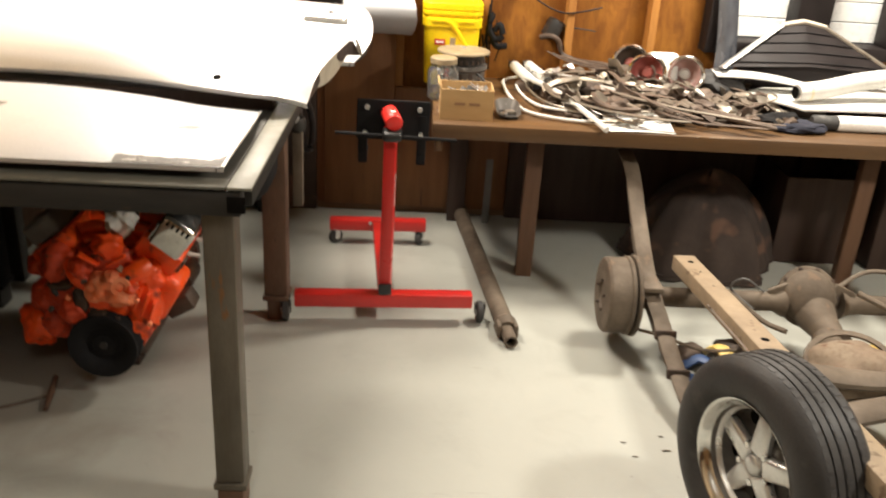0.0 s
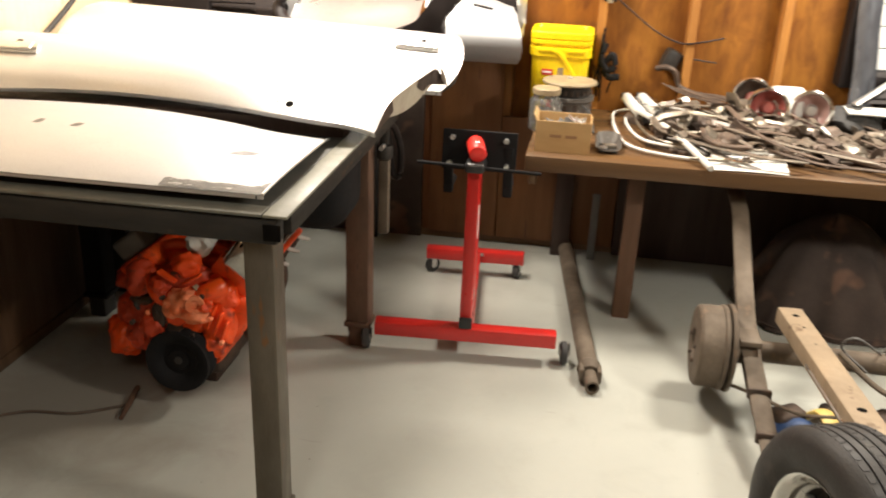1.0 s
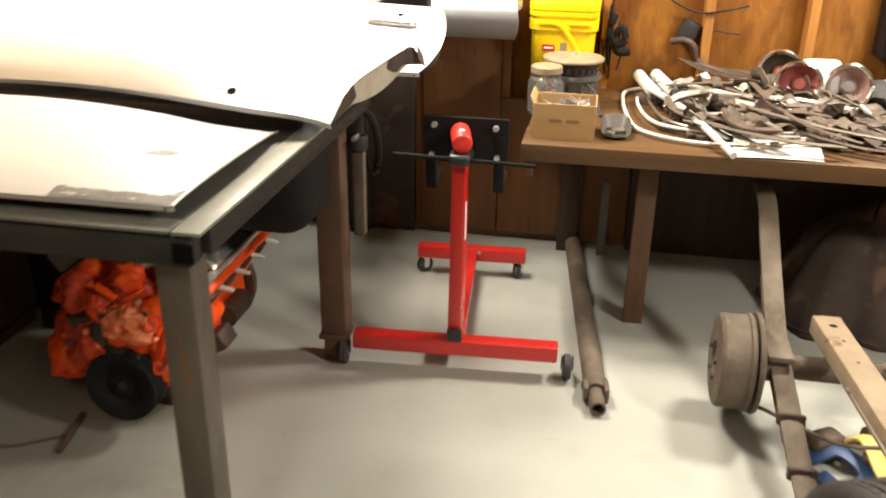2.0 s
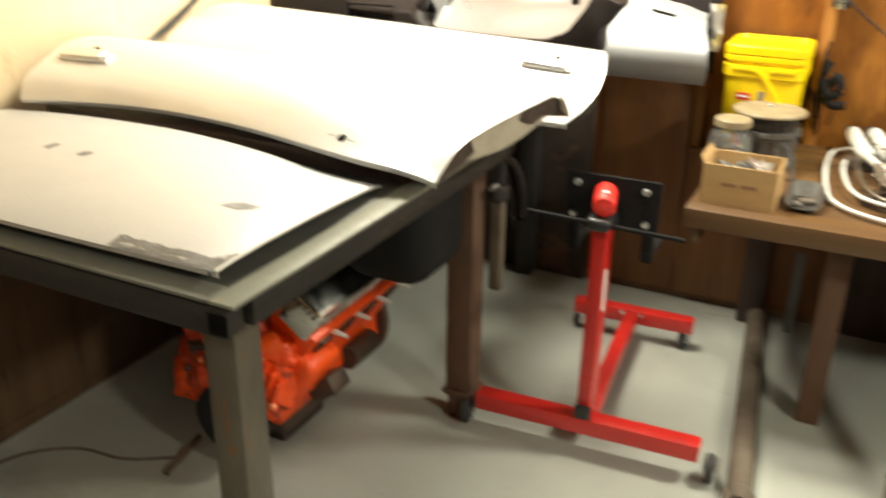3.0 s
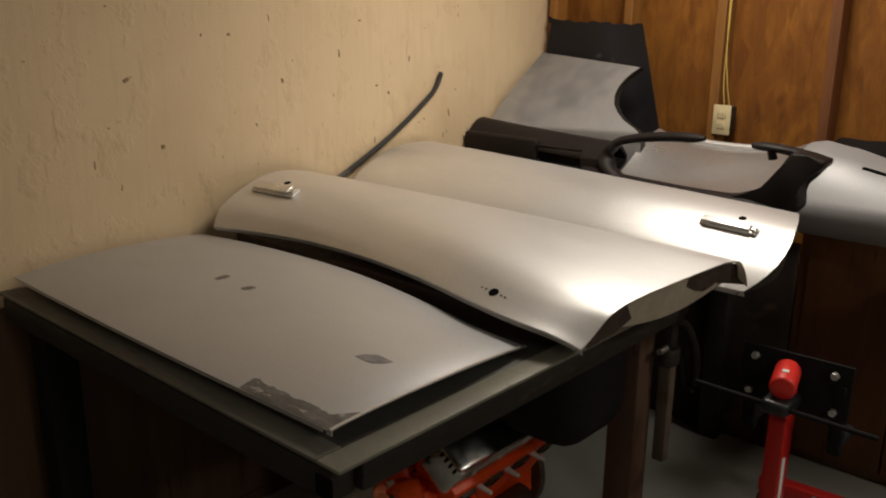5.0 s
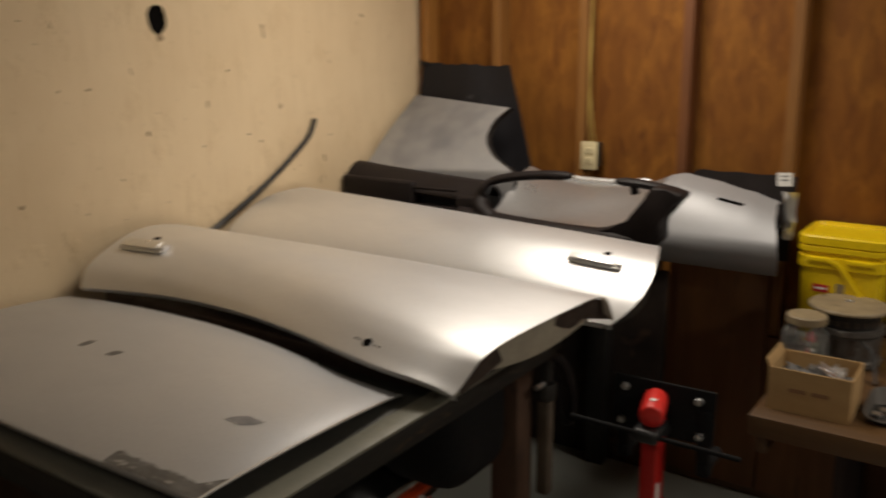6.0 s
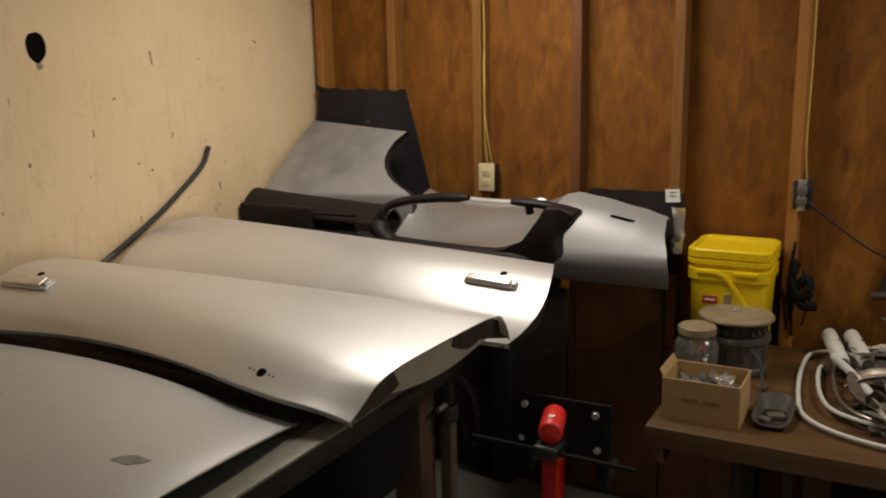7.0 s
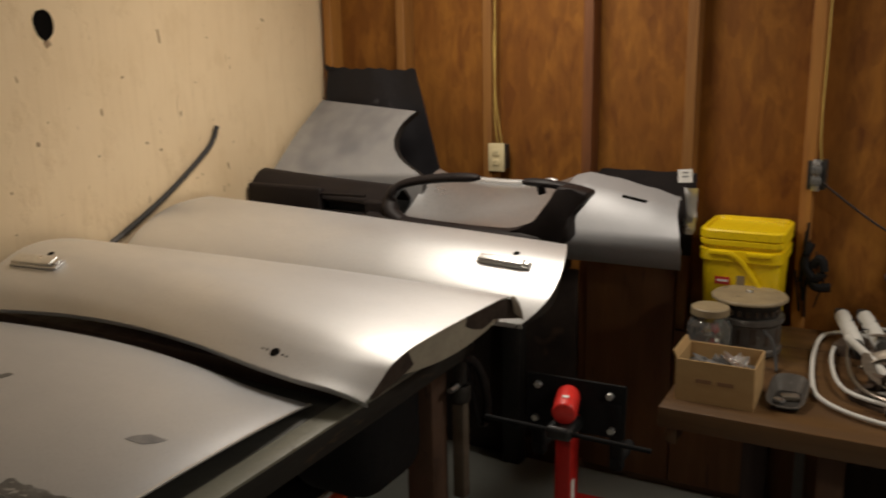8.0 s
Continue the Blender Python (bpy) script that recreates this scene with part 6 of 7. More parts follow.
def heap_fn(u, v):
    """A draped heap: a mound with folds that run down to the floor."""
    a, r = 2 * math.pi * u, max(v, 0.0)
    fold = 1 + 0.10 * math.sin(5 * a + 1.0) * r + 0.06 * math.sin(11 * a) * r
    top = 0.43 * (1 - r ** 2.6) + 0.035 * noise.noise(Vector((2.5 * r * math.cos(a), 2.5 * r * math.sin(a), 0.7)))
    return (3.12 + 0.36 * r * fold * math.cos(a), -0.56 + 0.31 * r * fold * math.sin(a), max(0.004, top * (1 + 0.10 * math.cos(a - 0.5))))


part("sheet", sheet(B(), heap_fn, 64, 22, 0.004, v0=0.02), M_TANK, tb)
part("hem", tube(B(), [Vector(heap_fn(k / 60, 0.985)) + Vector((0, 0, 0.005)) for k in range(61)], 0.007, 6), M_TANK, tb)
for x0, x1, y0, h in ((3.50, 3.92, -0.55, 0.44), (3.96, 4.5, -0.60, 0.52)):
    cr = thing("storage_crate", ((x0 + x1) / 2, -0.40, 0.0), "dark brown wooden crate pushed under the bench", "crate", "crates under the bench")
    part("front", box(B(), x0, x1, y0, y0 + 0.015, 0.004, h, 0.003), M_SHADEWOOD, cr)
    part("back", box(B(), x0, x1, -0.17, -0.155, 0.004, h, 0.003), M_SHADEWOOD, cr)
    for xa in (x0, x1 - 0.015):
        part("side", box(B(), xa, xa + 0.015, y0 + 0.0155, -0.1705, 0.004, h, 0.003), M_SHADEWOOD, cr)
    part("base", box(B(), x0 + 0.0155, x1 - 0.0155, y0 + 0.0155, -0.1705, 0.0, 0.014, 0.002), M_SHADEWOOD, cr)


# ---- engine under the table ----
en = thing("car_engine", (0.72, -1.6, 0.0), "orange painted car engine resting on a low wooden block", "engine")
EX, EY, EZ = 0.745, -1.80, 0.0
blk = B()
ring = []
# block section, wider at the two cylinder banks
for y, k in ((EY, 0.96), (EY + 0.02, 1.0), (EY + 0.50, 1.0), (EY + 0.52, 0.96)):
    r = []
    for dx, z in ((-0.10, 0.13), (0.10, 0.13), (0.135, 0.20), (0.13, 0.27), (0.20, 0.385), (0.115, 0.475), (0.0, 0.40), (-0.115, 0.475), (-0.20, 0.385), (-0.13, 0.27), (-0.135, 0.20)):
        r.append(blk.verts.new((EX + dx * k, y, z)))
    ring.append(r)
for p, q_ in zip(ring, ring[1:]):
    for k in range(len(p)):
        blk.faces.new((p[k], p[(k + 1) % len(p)], q_[(k + 1) % len(p)], q_[k]))
blk.faces.new(ring[0][::-1])
blk.faces.new(ring[-1])
part("block", blk, M_ORANGE, en)
for s_ in (-1, 1):
    m = pose(EX + s_ * 0.162, EY + 0.26, 0.462, 0, s_ * 37, 0)
    hd = B()
    box(hd, -0.075, 0.075, -0.255, 0.255, -0.04, 0.04, 0.012, m, 2)
    head = part("cylinder_head", hd, M_ORANGE, en)
    for k in range(4):
        y = -0.19 + 0.125 * k
        pg = B()
        box(pg, s_ * 0.075 - 0.012, s_ * 0.075 + 0.012, y - 0.03, y + 0.03, -0.03, 0.02, 0.006, m, 2)
        port = part("exhaust_port", pg, M_CASTIRON, head)
        pg = B()
        lathe(pg, [(0.0, 0.0), (0.016, 0.0), (0.018, -0.004)], m @ pose(s_ * 0.0885, y, -0.006, 0, s_ * 90, 0), 12)
        part("port_hole", pg, M_HOLEDARK, port)
        sp = B()
        tube(sp, [m @ Vector((s_ * 0.076, y + 0.05, 0.012)), m @ Vector((s_ * 0.115, y + 0.055, 0.03))], [0.009, 0.006], 8)
        part("spark_plug", sp, M_WHITE, head)
    vc = B()
    box(vc, -0.058, 0.058, -0.30 if s_ > 0 else -0.235, 0.235, 0.041, 0.165 if s_ > 0 else 0.115, 0.016, m, 3)
    cover = part("valve_cover", vc, M_CHROME if s_ > 0 else M_GREYPLAST, en, "chrome valve cover" if s_ > 0 else "dull metal valve cover")
    for k in range(5 if s_ > 0 else 0):
        rb = B()
        box(rb, -0.040 + 0.018 * k, -0.032 + 0.018 * k, -0.3012, -0.2998, 0.136, 0.154, 0.0, m, 1)
        part("cover_slot", rb, M_HOLEDARK, cover)
    for k in (-1, 1):
        rb = B()
        box(rb, -0.062, -0.052, k * 0.15 - 0.02, k * 0.15 + 0.02, 0.044, 0.052, 0.002, m, 1)
        part("cover_clamp", rb, M_ZINC, cover)
it = B()
box(it, EX - 0.10, EX + 0.10, EY + 0.05, EY + 0.47, 0.43, 0.50, 0.02, None, 3)
for k in range(4):
    for s_ in (-1, 1):
        part("intake_runner", tube(B(), curve_pts([(EX + s_ * 0.02, EY + 0.11 + 0.1 * k, 0.52), (EX + s_ * 0.09, EY + 0.10 + 0.105 * k, 0.515), (EX + s_ * 0.15, EY + 0.09 + 0.11 * k, 0.475)], 8), 0.022, 10), M_ORANGE, en)
part("intake_manifold", it, M_ORANGE, en)
part("carburettor_pad", box(B(), EX - 0.06, EX + 0.06, EY + 0.18, EY + 0.32, 0.525, 0.55, 0.008), M_CASTIRON, en)
tc = B()
for dx, z, r_, d_ in ((0.0, 0.22, 0.10, 0.05), (0.0, 0.36, 0.085, 0.06), (-0.08, 0.34, 0.04, 0.07), (0.075, 0.36, 0.045, 0.06)):
    lathe(tc, [(0.0, 0.0), (r_ * 0.8, 0.0), (r_, 0.012), (r_, d_), (0.0, d_)], along((EX + dx, EY - d_ + 0.006, z), (EX + dx, EY + 1, z)), 24)
part("timing_cover", tc, M_ORANGE, en)
wp = B()
tube(wp, curve_pts([(EX + 0.02, EY - 0.05, 0.36), (EX + 0.06, EY - 0.06, 0.40), (EX + 0.11, EY - 0.05, 0.43), (EX + 0.14, EY - 0.02, 0.44)], 10), 0.032, 12)
tube(wp, curve_pts([(EX - 0.02, EY - 0.05, 0.36), (EX - 0.07, EY - 0.06, 0.41), (EX - 0.10, EY - 0.03, 0.45)], 10), 0.030, 12)
lathe(wp, [(0.0, 0.0), (0.036, 0.0), (0.04, 0.01), (0.04, 0.07), (0.0, 0.07)], along((EX, EY - 0.09, 0.345), (EX, EY, 0.345)), 20)
part("water_pump", wp, M_ORANGE, en)
th = B()
bmesh.ops.create_icosphere(th, subdivisions=3, radius=1)
for v in th.verts:
    f_ = 1 + 0.5 * noise.noise(v.co * 1.9) + 0.2 * noise.noise(v.co * 5)
    v.co = Vector((EX + 0.05 + 0.05 * v.co.x * f_, EY + 0.04 + 0.04 * v.co.y * f_, 0.565 + 0.045 * v.co.z * f_))
part("thermostat_housing", th, M_WHITE, en, "white rag stuffed in the thermostat neck")
for k, (dx, z) in enumerate(((-0.06, 0.47), (-0.12, 0.40), (0.13, 0.33), (0.05, 0.30), (-0.09, 0.27))):
    part("bolt", lathe(B(), [(0.0, 0.012), (0.010, 0.012), (0.010, 0.0)], pose(EX + dx, EY - 0.002 if k else EY + 0.04, z, 90, 0, 0), 6), M_CASTIRON, en)
pl = part("crank_pulley", lathe(B(), [(0.0, -0.015), (0.03, -0.015), (0.035, -0.008), (0.05, -0.008), (0.06, -0.022), (0.085, -0.03), (0.095, -0.03), (0.097, -0.02), (0.085, -0.005), (0.097, 0.01), (0.097, 0.03), (0.09, 0.04), (0.0, 0.04)],
                                along((EX + 0.003, EY - 0.085, 0.187), (EX + 0.003, EY, 0.187)) @ Matrix.Scale(1.16, 4), 40), M_MATTEBLACK, en)
part("pulley_bolt", lathe(B(), [(0.0, -0.024), (0.014, -0.024), (0.014, -0.0155), (0.0, -0.0155)], along((EX + 0.003, EY - 0.085, 0.187), (EX + 0.003, EY, 0.187)), 6), M_DARKSTEEL, pl)


def cast_lump(c, r, seed, rough_):
    """A worn rounded casting: a ball with broad and fine dents."""
    bm = B()
    bmesh.ops.create_icosphere(bm, subdivisions=4, radius=1)
    off = Vector((seed * 2.7, seed * 1.3, 0.4))
    for v in bm.verts:
        f_ = 1 + rough_ * noise.noise(v.co * 1.7 + off) + 0.35 * rough_ * noise.noise(v.co * 5.5 + off)
        v.co = Vector((c[0] + r[0] * v.co.x * f_, c[1] + r[1] * v.co.y * f_, c[2] + r[2] * v.co.z * f_))
    return bm


# pale bosses paint highlights at the centre, dark ones the shade at the left
BOSSES = (
    (0.0, -0.02, 0.33, 0.115, 0.06, 0.10, M_ORANGE), (0.11, -0.01, 0.30, 0.07, 0.06, 0.10, M_ORANGE), (-0.12, -0.01, 0.33, 0.08, 0.06, 0.09, M_ORANGESHADE),
    (0.125, 0.0, 0.40, 0.065, 0.06, 0.055, M_ORANGE), (-0.14, 0.0, 0.43, 0.075, 0.07, 0.065, M_ORANGESHADE), (0.0, 0.0, 0.46, 0.085, 0.06, 0.055, M_ORANGESHADE),
    (0.035, -0.065, 0.40, 0.075, 0.045, 0.040, M_ORANGELIT), (0.065, -0.075, 0.355, 0.055, 0.04, 0.032, M_ORANGELIT), (-0.01, -0.07, 0.37, 0.045, 0.04, 0.05, M_ORANGELIT),
    (0.045, -0.085, 0.425, 0.022, 0.03, 0.018, M_ORANGELIT),
)
SMALL_BOSSES = (
    (0.10, -0.075, 0.385, 0.026, 0.03, 0.024, M_ORANGE), (0.02, -0.02, 0.50, 0.05, 0.045, 0.045, M_ORANGE), (-0.06, -0.055, 0.44, 0.04, 0.04, 0.035, M_ORANGESHADE),
    (-0.09, -0.06, 0.29, 0.05, 0.045, 0.05, M_ORANGESHADE), (0.085, -0.03, 0.23, 0.06, 0.05, 0.06, M_ORANGE), (-0.02, -0.06, 0.285, 0.045, 0.03, 0.035, M_CASTIRON),
    (-0.20, 0.02, 0.30, 0.06, 0.07, 0.07, M_ORANGESHADE), (-0.245, 0.03, 0.19, 0.065, 0.07, 0.075, M_ORANGE), (-0.17, 0.0, 0.22, 0.05, 0.06, 0.06, M_ORANGESHADE),
    (-0.21, 0.06, 0.40, 0.06, 0.07, 0.05, M_ORANGESHADE), (-0.06, -0.075, 0.335, 0.03, 0.02, 0.045, M_CASTIRON), (-0.13, -0.05, 0.375, 0.045, 0.025, 0.018, M_CASTIRON),
)
for k, (dx, dy, z, rx, ry, rz, m_) in enumerate(BOSSES + SMALL_BOSSES):
    part("casting_boss", cast_lump((EX + dx, EY + dy, z), (rx, ry, rz), k, 0.27), m_, en)
for k, (dx, z, a, ln_) in enumerate(((0.115, 0.345, 20, 0.09), (0.135, 0.32, 20, 0.09), (0.155, 0.295, 20, 0.08), (-0.03, 0.475, -60, 0.07), (0.055, 0.475, 60, 0.07))):
    part("casting_rib", obox(B(), (EX + dx, EY - 0.066, z), (0.009, 0.03, ln_), (0, a, 0), 0.003), M_ORANGE, en)
for k, (dx, z) in enumerate(((0.03, 0.435), (0.095, 0.425), (0.115, 0.345), (-0.045, 0.405), (-0.10, 0.345), (0.05, 0.275), (0.15, 0.26), (-0.16, 0.30))):
    part("stud_bolt", lathe(B(), [(0.0, 0.016), (0.008, 0.016), (0.0095, 0.012), (0.0095, 0.0), (0.0, 0.0)], pose(EX + dx, EY - 0.075, z, 90, 0, 0), 6), M_CASTIRON if k % 2 else M_ORANGELIT, en)
part("inlet_flange", lathe(B(), [(0.016, 0.0), (0.030, 0.0), (0.033, 0.006), (0.030, 0.014), (0.016, 0.014), (0.016, 0.0)], along((EX + 0.075, EY - 0.105, 0.40), (EX + 0.055, EY, 0.385)), 20), M_ORANGELIT, en, "water inlet in pale orange, a highlight painted into its colour")
part("coolant_hose", tube(B(), curve_pts([(EX - 0.10, EY - 0.03, 0.30), (EX - 0.15, EY - 0.06, 0.36), (EX - 0.12, EY - 0.03, 0.43), (EX - 0.05, EY + 0.02, 0.48)], 16), 0.013, 10), M_RUBBER, en)
part("alternator_bracket", tube(B(), curve_pts([(EX + 0.02, EY - 0.075, 0.33), (EX + 0.08, EY - 0.085, 0.36), (EX + 0.10, EY - 0.07, 0.41), (EX + 0.06, EY - 0.06, 0.45)], 12), 0.014, 8, 0.4), M_RAIL, en, "pale unpainted bracket")
part("oil_pan", box(B(), EX - 0.11, EX + 0.09, EY + 0.04, EY + 0.34, 0.055, 0.129, 0.02, None, 3), M_CASTIRON, en)
part("motor_mount", obox(B(), (EX + 0.20, EY + 0.12, 0.24), (0.10, 0.09, 0.06), (0, -30, 0), 0.01), M_CASTIRON, en)
part("starter", tube(B(), [(EX + 0.15, EY + 0.30, 0.22), (EX + 0.15, EY + 0.44, 0.22)], 0.04, 16), M_CASTIRON, en)
part("flywheel", lathe(B(), [(0.0, 0.0), (0.16, 0.0), (0.165, 0.01), (0.165, 0.02), (0.0, 0.025)], along((EX, EY + 0.525, 0.24), (EX, EY + 1, 0.24)), 36), M_CASTIRON, en)
part("support_block", box(B(), EX - 0.07, EX + 0.05, EY + 0.08, EY + 0.30, 0.0, 0.0545, 0.006), M_SHADEWOOD, en, "dark wooden block under the oil pan")
part("side_cover", obox(B(), (EX + 0.165, EY + 0.07, 0.31), (0.09, 0.16, 0.17), (0, 30, 0), 0.03, 4), M_ORANGE, en)
solo("extension_cord", tube(B(), curve_pts([(0.57, -1.93, 0.006), (0.42, -2.02, 0.006), (0.25, -2.05, 0.006), (0.12, -2.16, 0.006), (0.10, -2.3, 0.006), (0.16, -2.40, 0.006)], 40), 0.005, 8), M_BROWNTRIM, "thin dusty brown cord lying on the floor by the engine", "cord")

solo("stick", tube(B(), [(0.585, -2.02, 0.011), (0.565, -1.92, 0.012), (0.545, -1.83, 0.011)], [0.008, 0.011, 0.009], 8), M_RUST, "short reddish brown stick lying on the floor by the engine", "stick")
rnd = random.Random(4)
for x, y in ((2.446, -2.075), (2.469, -2.148), (2.58, -2.037), (2.579, -2.112)):
    solo("floor_fleck", cast_lump((x, y, 0.002), (rnd.uniform(0.008, 0.015), rnd.uniform(0.002, 0.004), 0.0015), x * 9 + y, 0.5), M_DUSTY, "small brown fleck of dirt on the concrete floor", "fleck", "flecks on the floor")

# ---- rolling chassis ----
ch = thing("car_chassis", (2.9, -1.9, 0.0), "dusty tan rear axle and frame of a stripped car chassis", "car chassis")
AY, AZ = -1.42, 0.212
dm = along((2.47, AY, AZ), (3.0, AY, AZ))
drum = part("brake_drum", lathe(B(), [(0.0, 0.012), (0.05, 0.012), (0.055, 0.002), (0.11, 0.0), (0.138, 0.006), (0.146, 0.016), (0.146, 0.085), (0.152, 0.09), (0.152, 0.10), (0.146, 0.105), (0.0, 0.105)], dm, 40), M_DUSTY, ch)
part("backing_plate", lathe(B(), [(0.0, 0.112), (0.155, 0.112), (0.158, 0.118), (0.155, 0.126), (0.10, 0.14), (0.0, 0.15)], dm, 40), M_DUSTY, ch)
for k in range(5):
    a = 2 * math.pi * k / 5 + 0.3
    p = dm @ Vector((0.058 * math.cos(a), 0.058 * math.sin(a), -0.007))
    q_ = dm @ Vector((0.058 * math.cos(a), 0.058 * math.sin(a), 0.01))
    part("wheel_stud", tube(B(), [p, q_], 0.006, 8), M_CASTIRON, drum)
part("axle_tube", tube(B(), [(2.60, AY, AZ), (2.66, AY, AZ), (2.68, AY, AZ), (3.14, AY, AZ), (3.18, AY, AZ)], [0.052, 0.05, 0.038, 0.038, 0.06], 20), M_DUSTY, ch)
part("axle_tube", tube(B(), [(3.40, AY, AZ), (3.44, AY, AZ), (3.95, AY, AZ)], [0.06, 0.038, 0.038], 20), M_DUSTY, ch)
dax = along((3.272, AY + 0.0, AZ + 0.026), (3.235, AY - 1.0, AZ + 0.5)) @ Matrix.Scale(0.87, 4)
diffc = part("differential", lathe(B(), [(0.0, -0.13), (0.05, -0.125), (0.09, -0.10), (0.118, -0.055), (0.124, -0.012), (0.134, -0.010), (0.137, -0.004), (0.137, 0.006), (0.133, 0.010), (0.122, 0.012), (0.118, 0.03), (0.105, 0.055), (0.08, 0.078), (0.045, 0.09), (0.0, 0.093)], dax, 40), M_DUSTY, ch)
part("cover_gasket", lathe(B(), [(0.131, -0.0015), (0.1385, -0.0015), (0.1385, 0.0015), (0.131, 0.0015), (0.131, -0.0015)], dax, 40), M_CASTIRON, diffc)
for k in range(10):
    a = 2 * math.pi * k / 10
    part("cover_bolt", lathe(B(), [(0.0, 0.018), (0.008, 0.018), (0.009, 0.015), (0.009, 0.009), (0.0, 0.009)], dax @ pose(0.128 * math.cos(a), 0.128 * math.sin(a), 0), 6), M_CASTIRON, diffc)
part("pinion_nose", tube(B(), [(3.285, AY - 0.03, AZ - 0.01), (3.29, AY - 0.13, AZ - 0.03), (3.295, AY - 0.22, AZ - 0.035), (3.295, AY - 0.25, AZ - 0.035)], [0.085, 0.06, 0.045, 0.052], 20), M_DUSTY, ch)
part("pinion_yoke", obox(B(), (3.297, AY - 0.275, AZ - 0.036), (0.10, 0.045, 0.04), (0, 8, 4), 0.008), M_CASTIRON, ch)
for s_ in (-1, 1):
    part("housing_rib", obox(B(), (3.285 + s_ * 0.115, AY, AZ + 0.03), (0.09, 0.018, 0.085), (0, s_ * 24, 0), 0.005), M_DUSTY, diffc)
# leaf springs
for x in (2.655, 3.86):
    pts = curve_pts([(x - 0.012, -0.80, 0.60), (x - 0.01, -0.96, 0.56), (x, -1.15, 0.40), (x + 0.005, AY + 0.05, 0.262), (x + 0.012, -1.60, 0.185), (x + 0.02, -1.80, 0.12), (x + 0.035, -2.02, 0.06)], 34)
    ls = part("leaf_spring", tube(B(), pts, 0.034, 8, 0.28, up=(0, 0.3, 1)), M_DUSTY, ch)
    for f0, f1, dz in ((7, 27, 0.014), (11, 24, 0.028)):
        part("short_leaf", tube(B(), [p - Vector((0, -0.3 * dz, dz)) for p in pts[f0:f1]], 0.033, 8, 0.22, up=(0, 0.3, 1)), M_DUSTY, ls)
    for f_ in (24, 29):
        part("leaf_clip", obox(B(), pts[f_], (0.078, 0.024, 0.034), (-38 if f_ < 12 else -20, 0, 0), 0.004), M_CASTIRON, ls)
    part("spring_eye", tube(B(), [pts[-1] - Vector((0.03, 0, 0)), pts[-1] + Vector((0.03, 0, 0))], 0.026, 14), M_DUSTY, ls)
    part("spring_seat", obox(B(), (x, AY, 0.262), (0.075, 0.12, 0.02), (0, 0, 0), 0.004), M_DUSTY, ls)
# brake line
part("brake_line", tube(B(), curve_pts([(2.60, AY - 0.10, 0.12), (2.66, AY - 0.22, 0.16), (2.78, AY - 0.30, 0.155), (2.9, AY - 0.32, 0.17)], 18), 0.006, 8), M_DUSTY, ch)
part("brake_line", tube(B(), curve_pts([(3.10, AY, 0.25), (2.98, AY - 0.08, 0.34), (2.96, AY - 0.02, 0.27), (3.05, AY - 0.05, 0.20)], 16), 0.004, 6), M_GREYPLAST, ch)


def rail(x0, x1, holes):
    """A boxed frame rail from its open rear end forward."""
    p, q_ = Vector((x0, -1.315, 0.315)), Vector((x1, -2.95, 0.44))
    bm = bar(p, q_, 0.088, 0.062, 0.01)
    r = part("frame_rail", bm, M_RAIL, ch)
    d = (q_ - p).normalized()
    n_ = Vector((0, 0, 1)) - d * d.z
    n_.normalize()
    for f_, rad in holes:
        c = p.lerp(q_, f_) + n_ * 0.0316
        part("rail_hole", lathe(B(), [(0.0, 0.0), (rad, 0.0), (rad + 0.002, -0.001)], Matrix.Translation(c) @ n_.to_track_quat("Z", "Y").to_matrix().to_4x4(), 16), M_HOLEDARK, r)
    part("rail_seam", tube(B(), [p.lerp(q_, 0.25) + Vector((-0.0445, 0, -0.01)), p.lerp(q_, 0.55) + Vector((-0.0445, 0, -0.012))], 0.004, 6), M_ZINC, r)
    part("rail_end_bracket", obox(B(), p + Vector((0.015, 0.0, 0.0)), (0.07, 0.03, 0.052), (4, 0, 0), 0.006), M_CASTIRON, r)


rail(2.80, 2.86, ((0.05, 0.011), (0.115, 0.004), (0.2, 0.003), (0.47, 0.013)))
rail(3.72, 3.66, ((0.05, 0.011), (0.47, 0.013)))
part("cross_member", tube(B(), curve_pts([(2.87, -2.06, 0.30), (3.02, -2.05, 0.27), (3.2, -2.05, 0.255), (3.4, -2.05, 0.27), (3.66, -2.06, 0.31)], 20), 0.05, 12, 0.55), M_DUSTY, ch)
gp = part("gearbox_pan", cast_lump((3.21, -1.93, 0.20), (0.155, 0.15, 0.115), 31, 0.16), M_RUSTPAN, ch, "rusty brown gearbox housing")
part("pan_rim", lathe(B(), [(0.13, -0.005), (0.148, -0.006), (0.151, 0.0), (0.148, 0.006), (0.13, 0.005), (0.13, -0.005)], pose(3.20, -1.95, 0.245, 22, -10, 0), 32), M_DUSTY, gp)
part("tail_shaft", tube(B(), [(3.215, -1.83, 0.21), (3.23, -1.74, 0.20), (3.235, -1.69, 0.20)], [0.06, 0.045, 0.05], 16), M_DUSTY, ch)


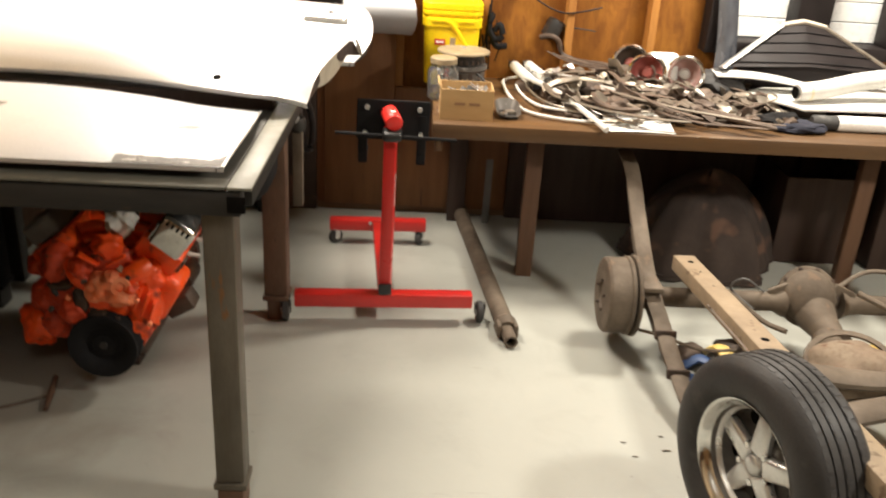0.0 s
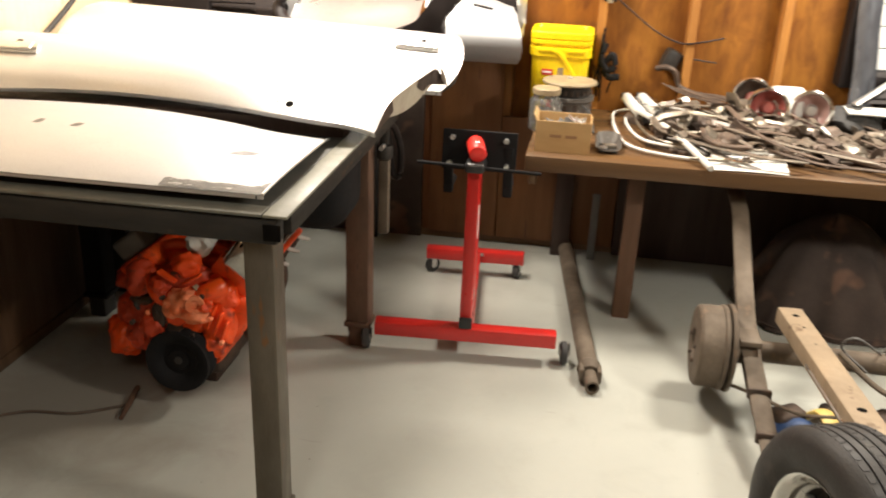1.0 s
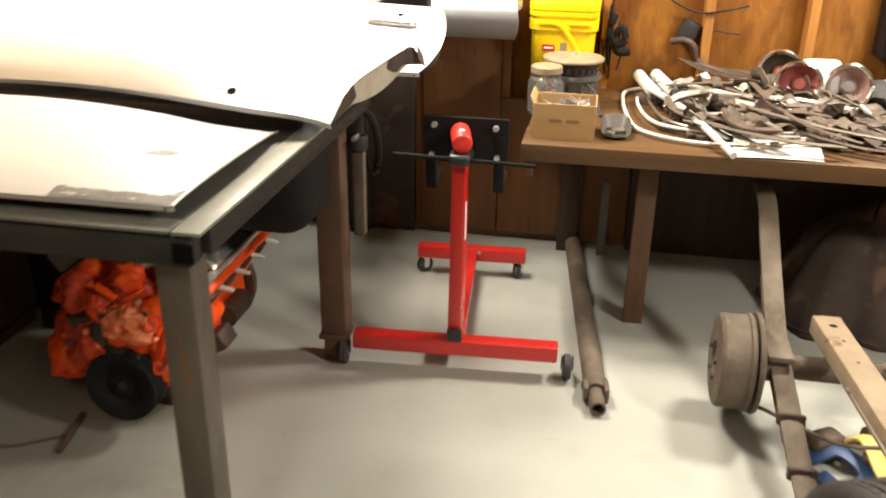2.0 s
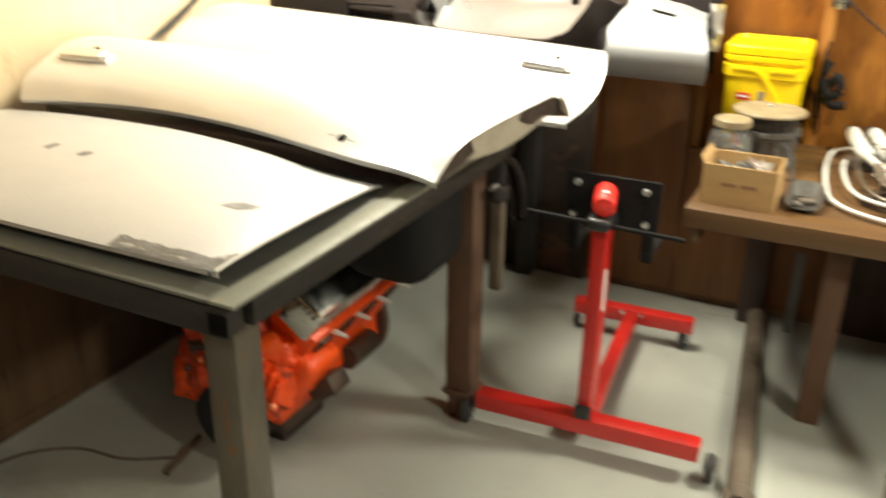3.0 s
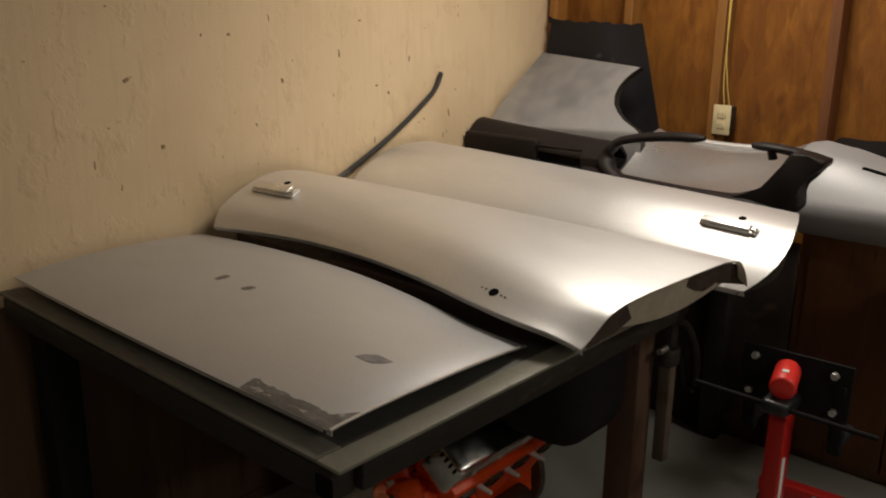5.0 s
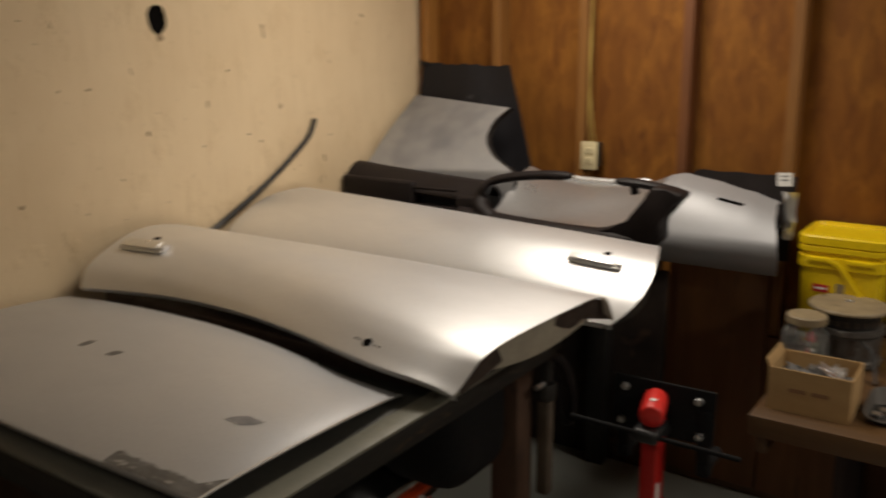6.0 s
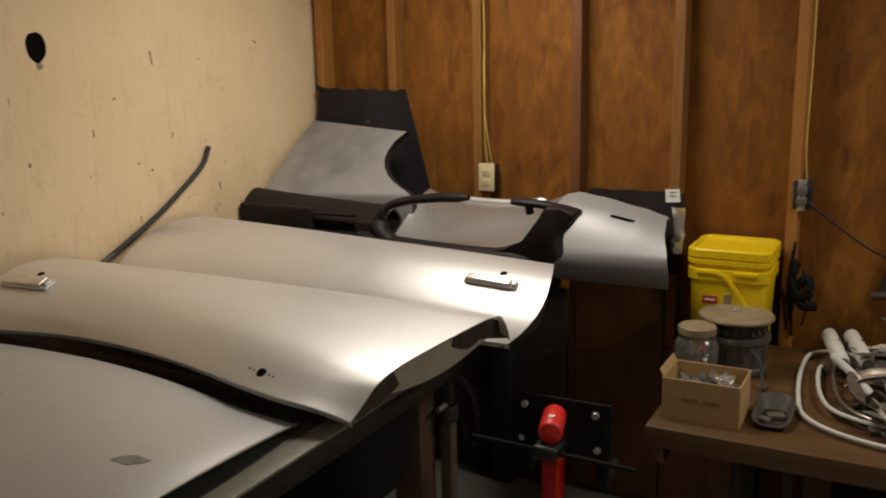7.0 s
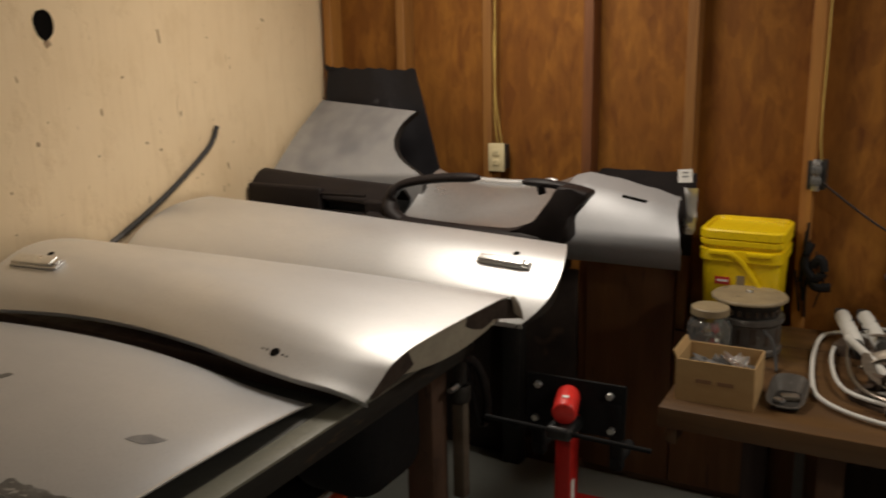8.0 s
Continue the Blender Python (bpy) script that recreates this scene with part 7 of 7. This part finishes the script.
def wheel(c, nrm):
    """A road wheel at c whose outer face looks along nrm."""
    m = along(c, Vector(c) + Vector(nrm)) @ Matrix.Scale(0.975, 4)
    R = 0.30
    prof = [(0.186, 0.075), (0.200, 0.092), (0.230, 0.100), (0.260, 0.098), (0.283, 0.088), (0.294, 0.074)]
    tread = []
    for z in (0.066, 0.044, 0.038, 0.018, 0.012, -0.012, -0.018, -0.038, -0.044, -0.066):
        tread.append((R, z))
    grooved = []
    for k, (r, z) in enumerate(tread):
        grooved.append((r, z))
        if k % 2 == 1 and k < 9:
            grooved += [(R - 0.009, z - 0.0005), (R - 0.009, tread[k + 1][1] + 0.0005)]
    back = [(r, -z) for r, z in prof[::-1]]
    t = part("tyre", lathe(B(), prof + grooved + back + [(0.176, -0.06), (0.176, 0.06), (0.186, 0.075)], m, 72), M_TYRE, ch, "worn black road tyre")
    for k in range(60):
        a = 2 * math.pi * k / 60
        for z, da in ((0.055, 0.0), (0.0, 0.03), (-0.055, 0.06)):
            b = B()
            box(b, R - 0.004, R + 0.0012, -0.010, 0.010, z - 0.009, z + 0.009, 0.0, m @ pose(0, 0, 0, 0, 0, math.degrees(a + da)) , 1)
            if k == 0:
                blocks = B() if z == 0.055 else blocks
            tmp = bpy.data.meshes.new("tmp")
            b.to_mesh(tmp)
            b.free()
            blocks.from_mesh(tmp)
            bpy.data.meshes.remove(tmp)
    tagged(part("tread", blocks, M_TYRE, t), kind="stuff")
    r = part("rim", lathe(B(), [(0.0, 0.018), (0.05, 0.02), (0.065, 0.01), (0.12, -0.01), (0.146, -0.005), (0.155, 0.02), (0.162, 0.056), (0.172, 0.066), (0.180, 0.080), (0.188, 0.084), (0.189, 0.078), (0.18, 0.06), (0.166, -0.06), (0.0, -0.06)], m, 48), M_GRUBBY, ch, "five-spoke rim with a bright lip and a grimy barrel")
    part("rim_lip", lathe(B(), [(0.163, 0.058), (0.1725, 0.0675), (0.1805, 0.0815), (0.1885, 0.0855), (0.1905, 0.080), (0.187, 0.076), (0.182, 0.076), (0.174, 0.062), (0.163, 0.058)], m, 56), M_CHROME, r, "polished rim lip")
    part("rim_step", lathe(B(), [(0.150, 0.030), (0.1575, 0.031), (0.1600, 0.040), (0.1585, 0.044), (0.1535, 0.040), (0.150, 0.030)], m, 56), M_HANDLE, r, "bright inner step of the rim")
    for k in range(5):
        a = 360 * k / 5 + 20
        b = B()
        box(b, 0.03, 0.152, -0.029, 0.029, 0.002, 0.034, 0.012, None, 3)
        for v in b.verts:
            v.co.y *= 1.25 - 2.6 * v.co.x
            v.co.z += 0.012 * (1 - (v.co.x / 0.152) ** 2)
        b.transform(m @ pose(0, 0, 0, 0, 0, a))
        part("spoke", b, M_HANDLE, r)
        b = B()
        lathe(b, [(0.0, 0.0005), (0.020, 0.0005), (0.024, -0.008)], m @ pose(0, 0, 0, 0, 0, a + 36) @ pose(0.122, 0, 0.0), 16)
        part("vent_hole", b, M_HOLEDARK, r)
        b = B()
        lathe(b, [(0.0, 0.048), (0.009, 0.048), (0.011, 0.044), (0.011, 0.03)], m @ pose(0, 0, 0, 0, 0, a + 36) @ pose(0.055, 0, 0), 6)
        part("lug_nut", b, M_CHROME, r)
    part("centre_cap", lathe(B(), [(0.0, 0.054), (0.022, 0.052), (0.028, 0.048), (0.030, 0.03)], m, 24), M_ALU, r)


wheel((2.688, -2.535, 0.285), (-0.95, -0.31, 0.0))
part("spindle", tube(B(), [(2.69, -2.52, 0.30), (2.88, -2.44, 0.31)], 0.04, 14), M_CASTIRON, ch)
part("control_arm", tube(B(), curve_pts([(2.84, -2.40, 0.30), (3.0, -2.36, 0.33), (3.2, -2.34, 0.36)], 10), 0.05, 12, 0.5), M_DUSTY, ch)

crs = B()
sheet(crs, lambda u, v: (3.34 + 0.34 * u, -2.36 + 0.36 * v, 0.30 + 0.06 * noise.noise(Vector((4 * u, 4 * v, 0.2))) + 0.08 * math.sin(math.pi * min(max(u, 0), 1)) * math.sin(math.pi * min(max(v, 0), 1))), 20, 20, 0.004)
part("floor_brace", crs, M_RAIL, ch, "dented cream sheet metal brace")
for pts, r_ in (([(3.42, -1.50, 0.30), (3.52, -1.58, 0.27), (3.62, -1.60, 0.22), (3.71, -1.62, 0.23)], 0.012), ([(3.40, -1.36, 0.24), (3.55, -1.30, 0.30), (3.70, -1.34, 0.31)], 0.009), ([(2.95, -1.46, 0.26), (3.05, -1.56, 0.20), (3.10, -1.66, 0.21)], 0.010)):
    part("linkage_rod", tube(B(), curve_pts(pts, 14), r_, 8), M_DUSTY, ch)

# straps lying under the chassis
for pts, m_, lab in (([(2.74, -1.62, 0.02), (2.83, -1.60, 0.05), (2.90, -1.68, 0.03), (2.82, -1.75, 0.02), (2.76, -1.70, 0.03)], M_BLUE, "blue cloth rag lying on the floor under the axle"),
                     ([(2.86, -1.52, 0.02), (2.90, -1.60, 0.10), (2.93, -1.72, 0.06), (2.98, -1.80, 0.02)], M_YCABLE, "yellow tow strap lying on the floor under the axle"),
                     ([(3.35, -1.62, 0.03), (3.48, -1.60, 0.12), (3.62, -1.66, 0.10), (3.75, -1.6, 0.03)], M_YCABLE, "yellow tow strap lying on the floor under the axle")):
    solo("tow_strap" if m_ is M_YCABLE else "rag", tube(B(), curve_pts(pts, 20), 0.03, 8, 0.35), m_, lab, "strap" if m_ is M_YCABLE else "rag")
for x, y, a in ((2.80, -1.55, 30), (2.95, -1.63, -20), (3.08, -1.66, 60), (2.98, -1.50, 10), (3.12, -1.52, 45), (3.2, -1.75, 0)):
    solo("dark_casting", obox(B(), (x, y, 0.035), (0.12, 0.08, 0.07), (0, 0, a), 0.02, 3), M_CASTIRON, "greasy dark casting on the floor under the axle", "casting", "castings under the axle")
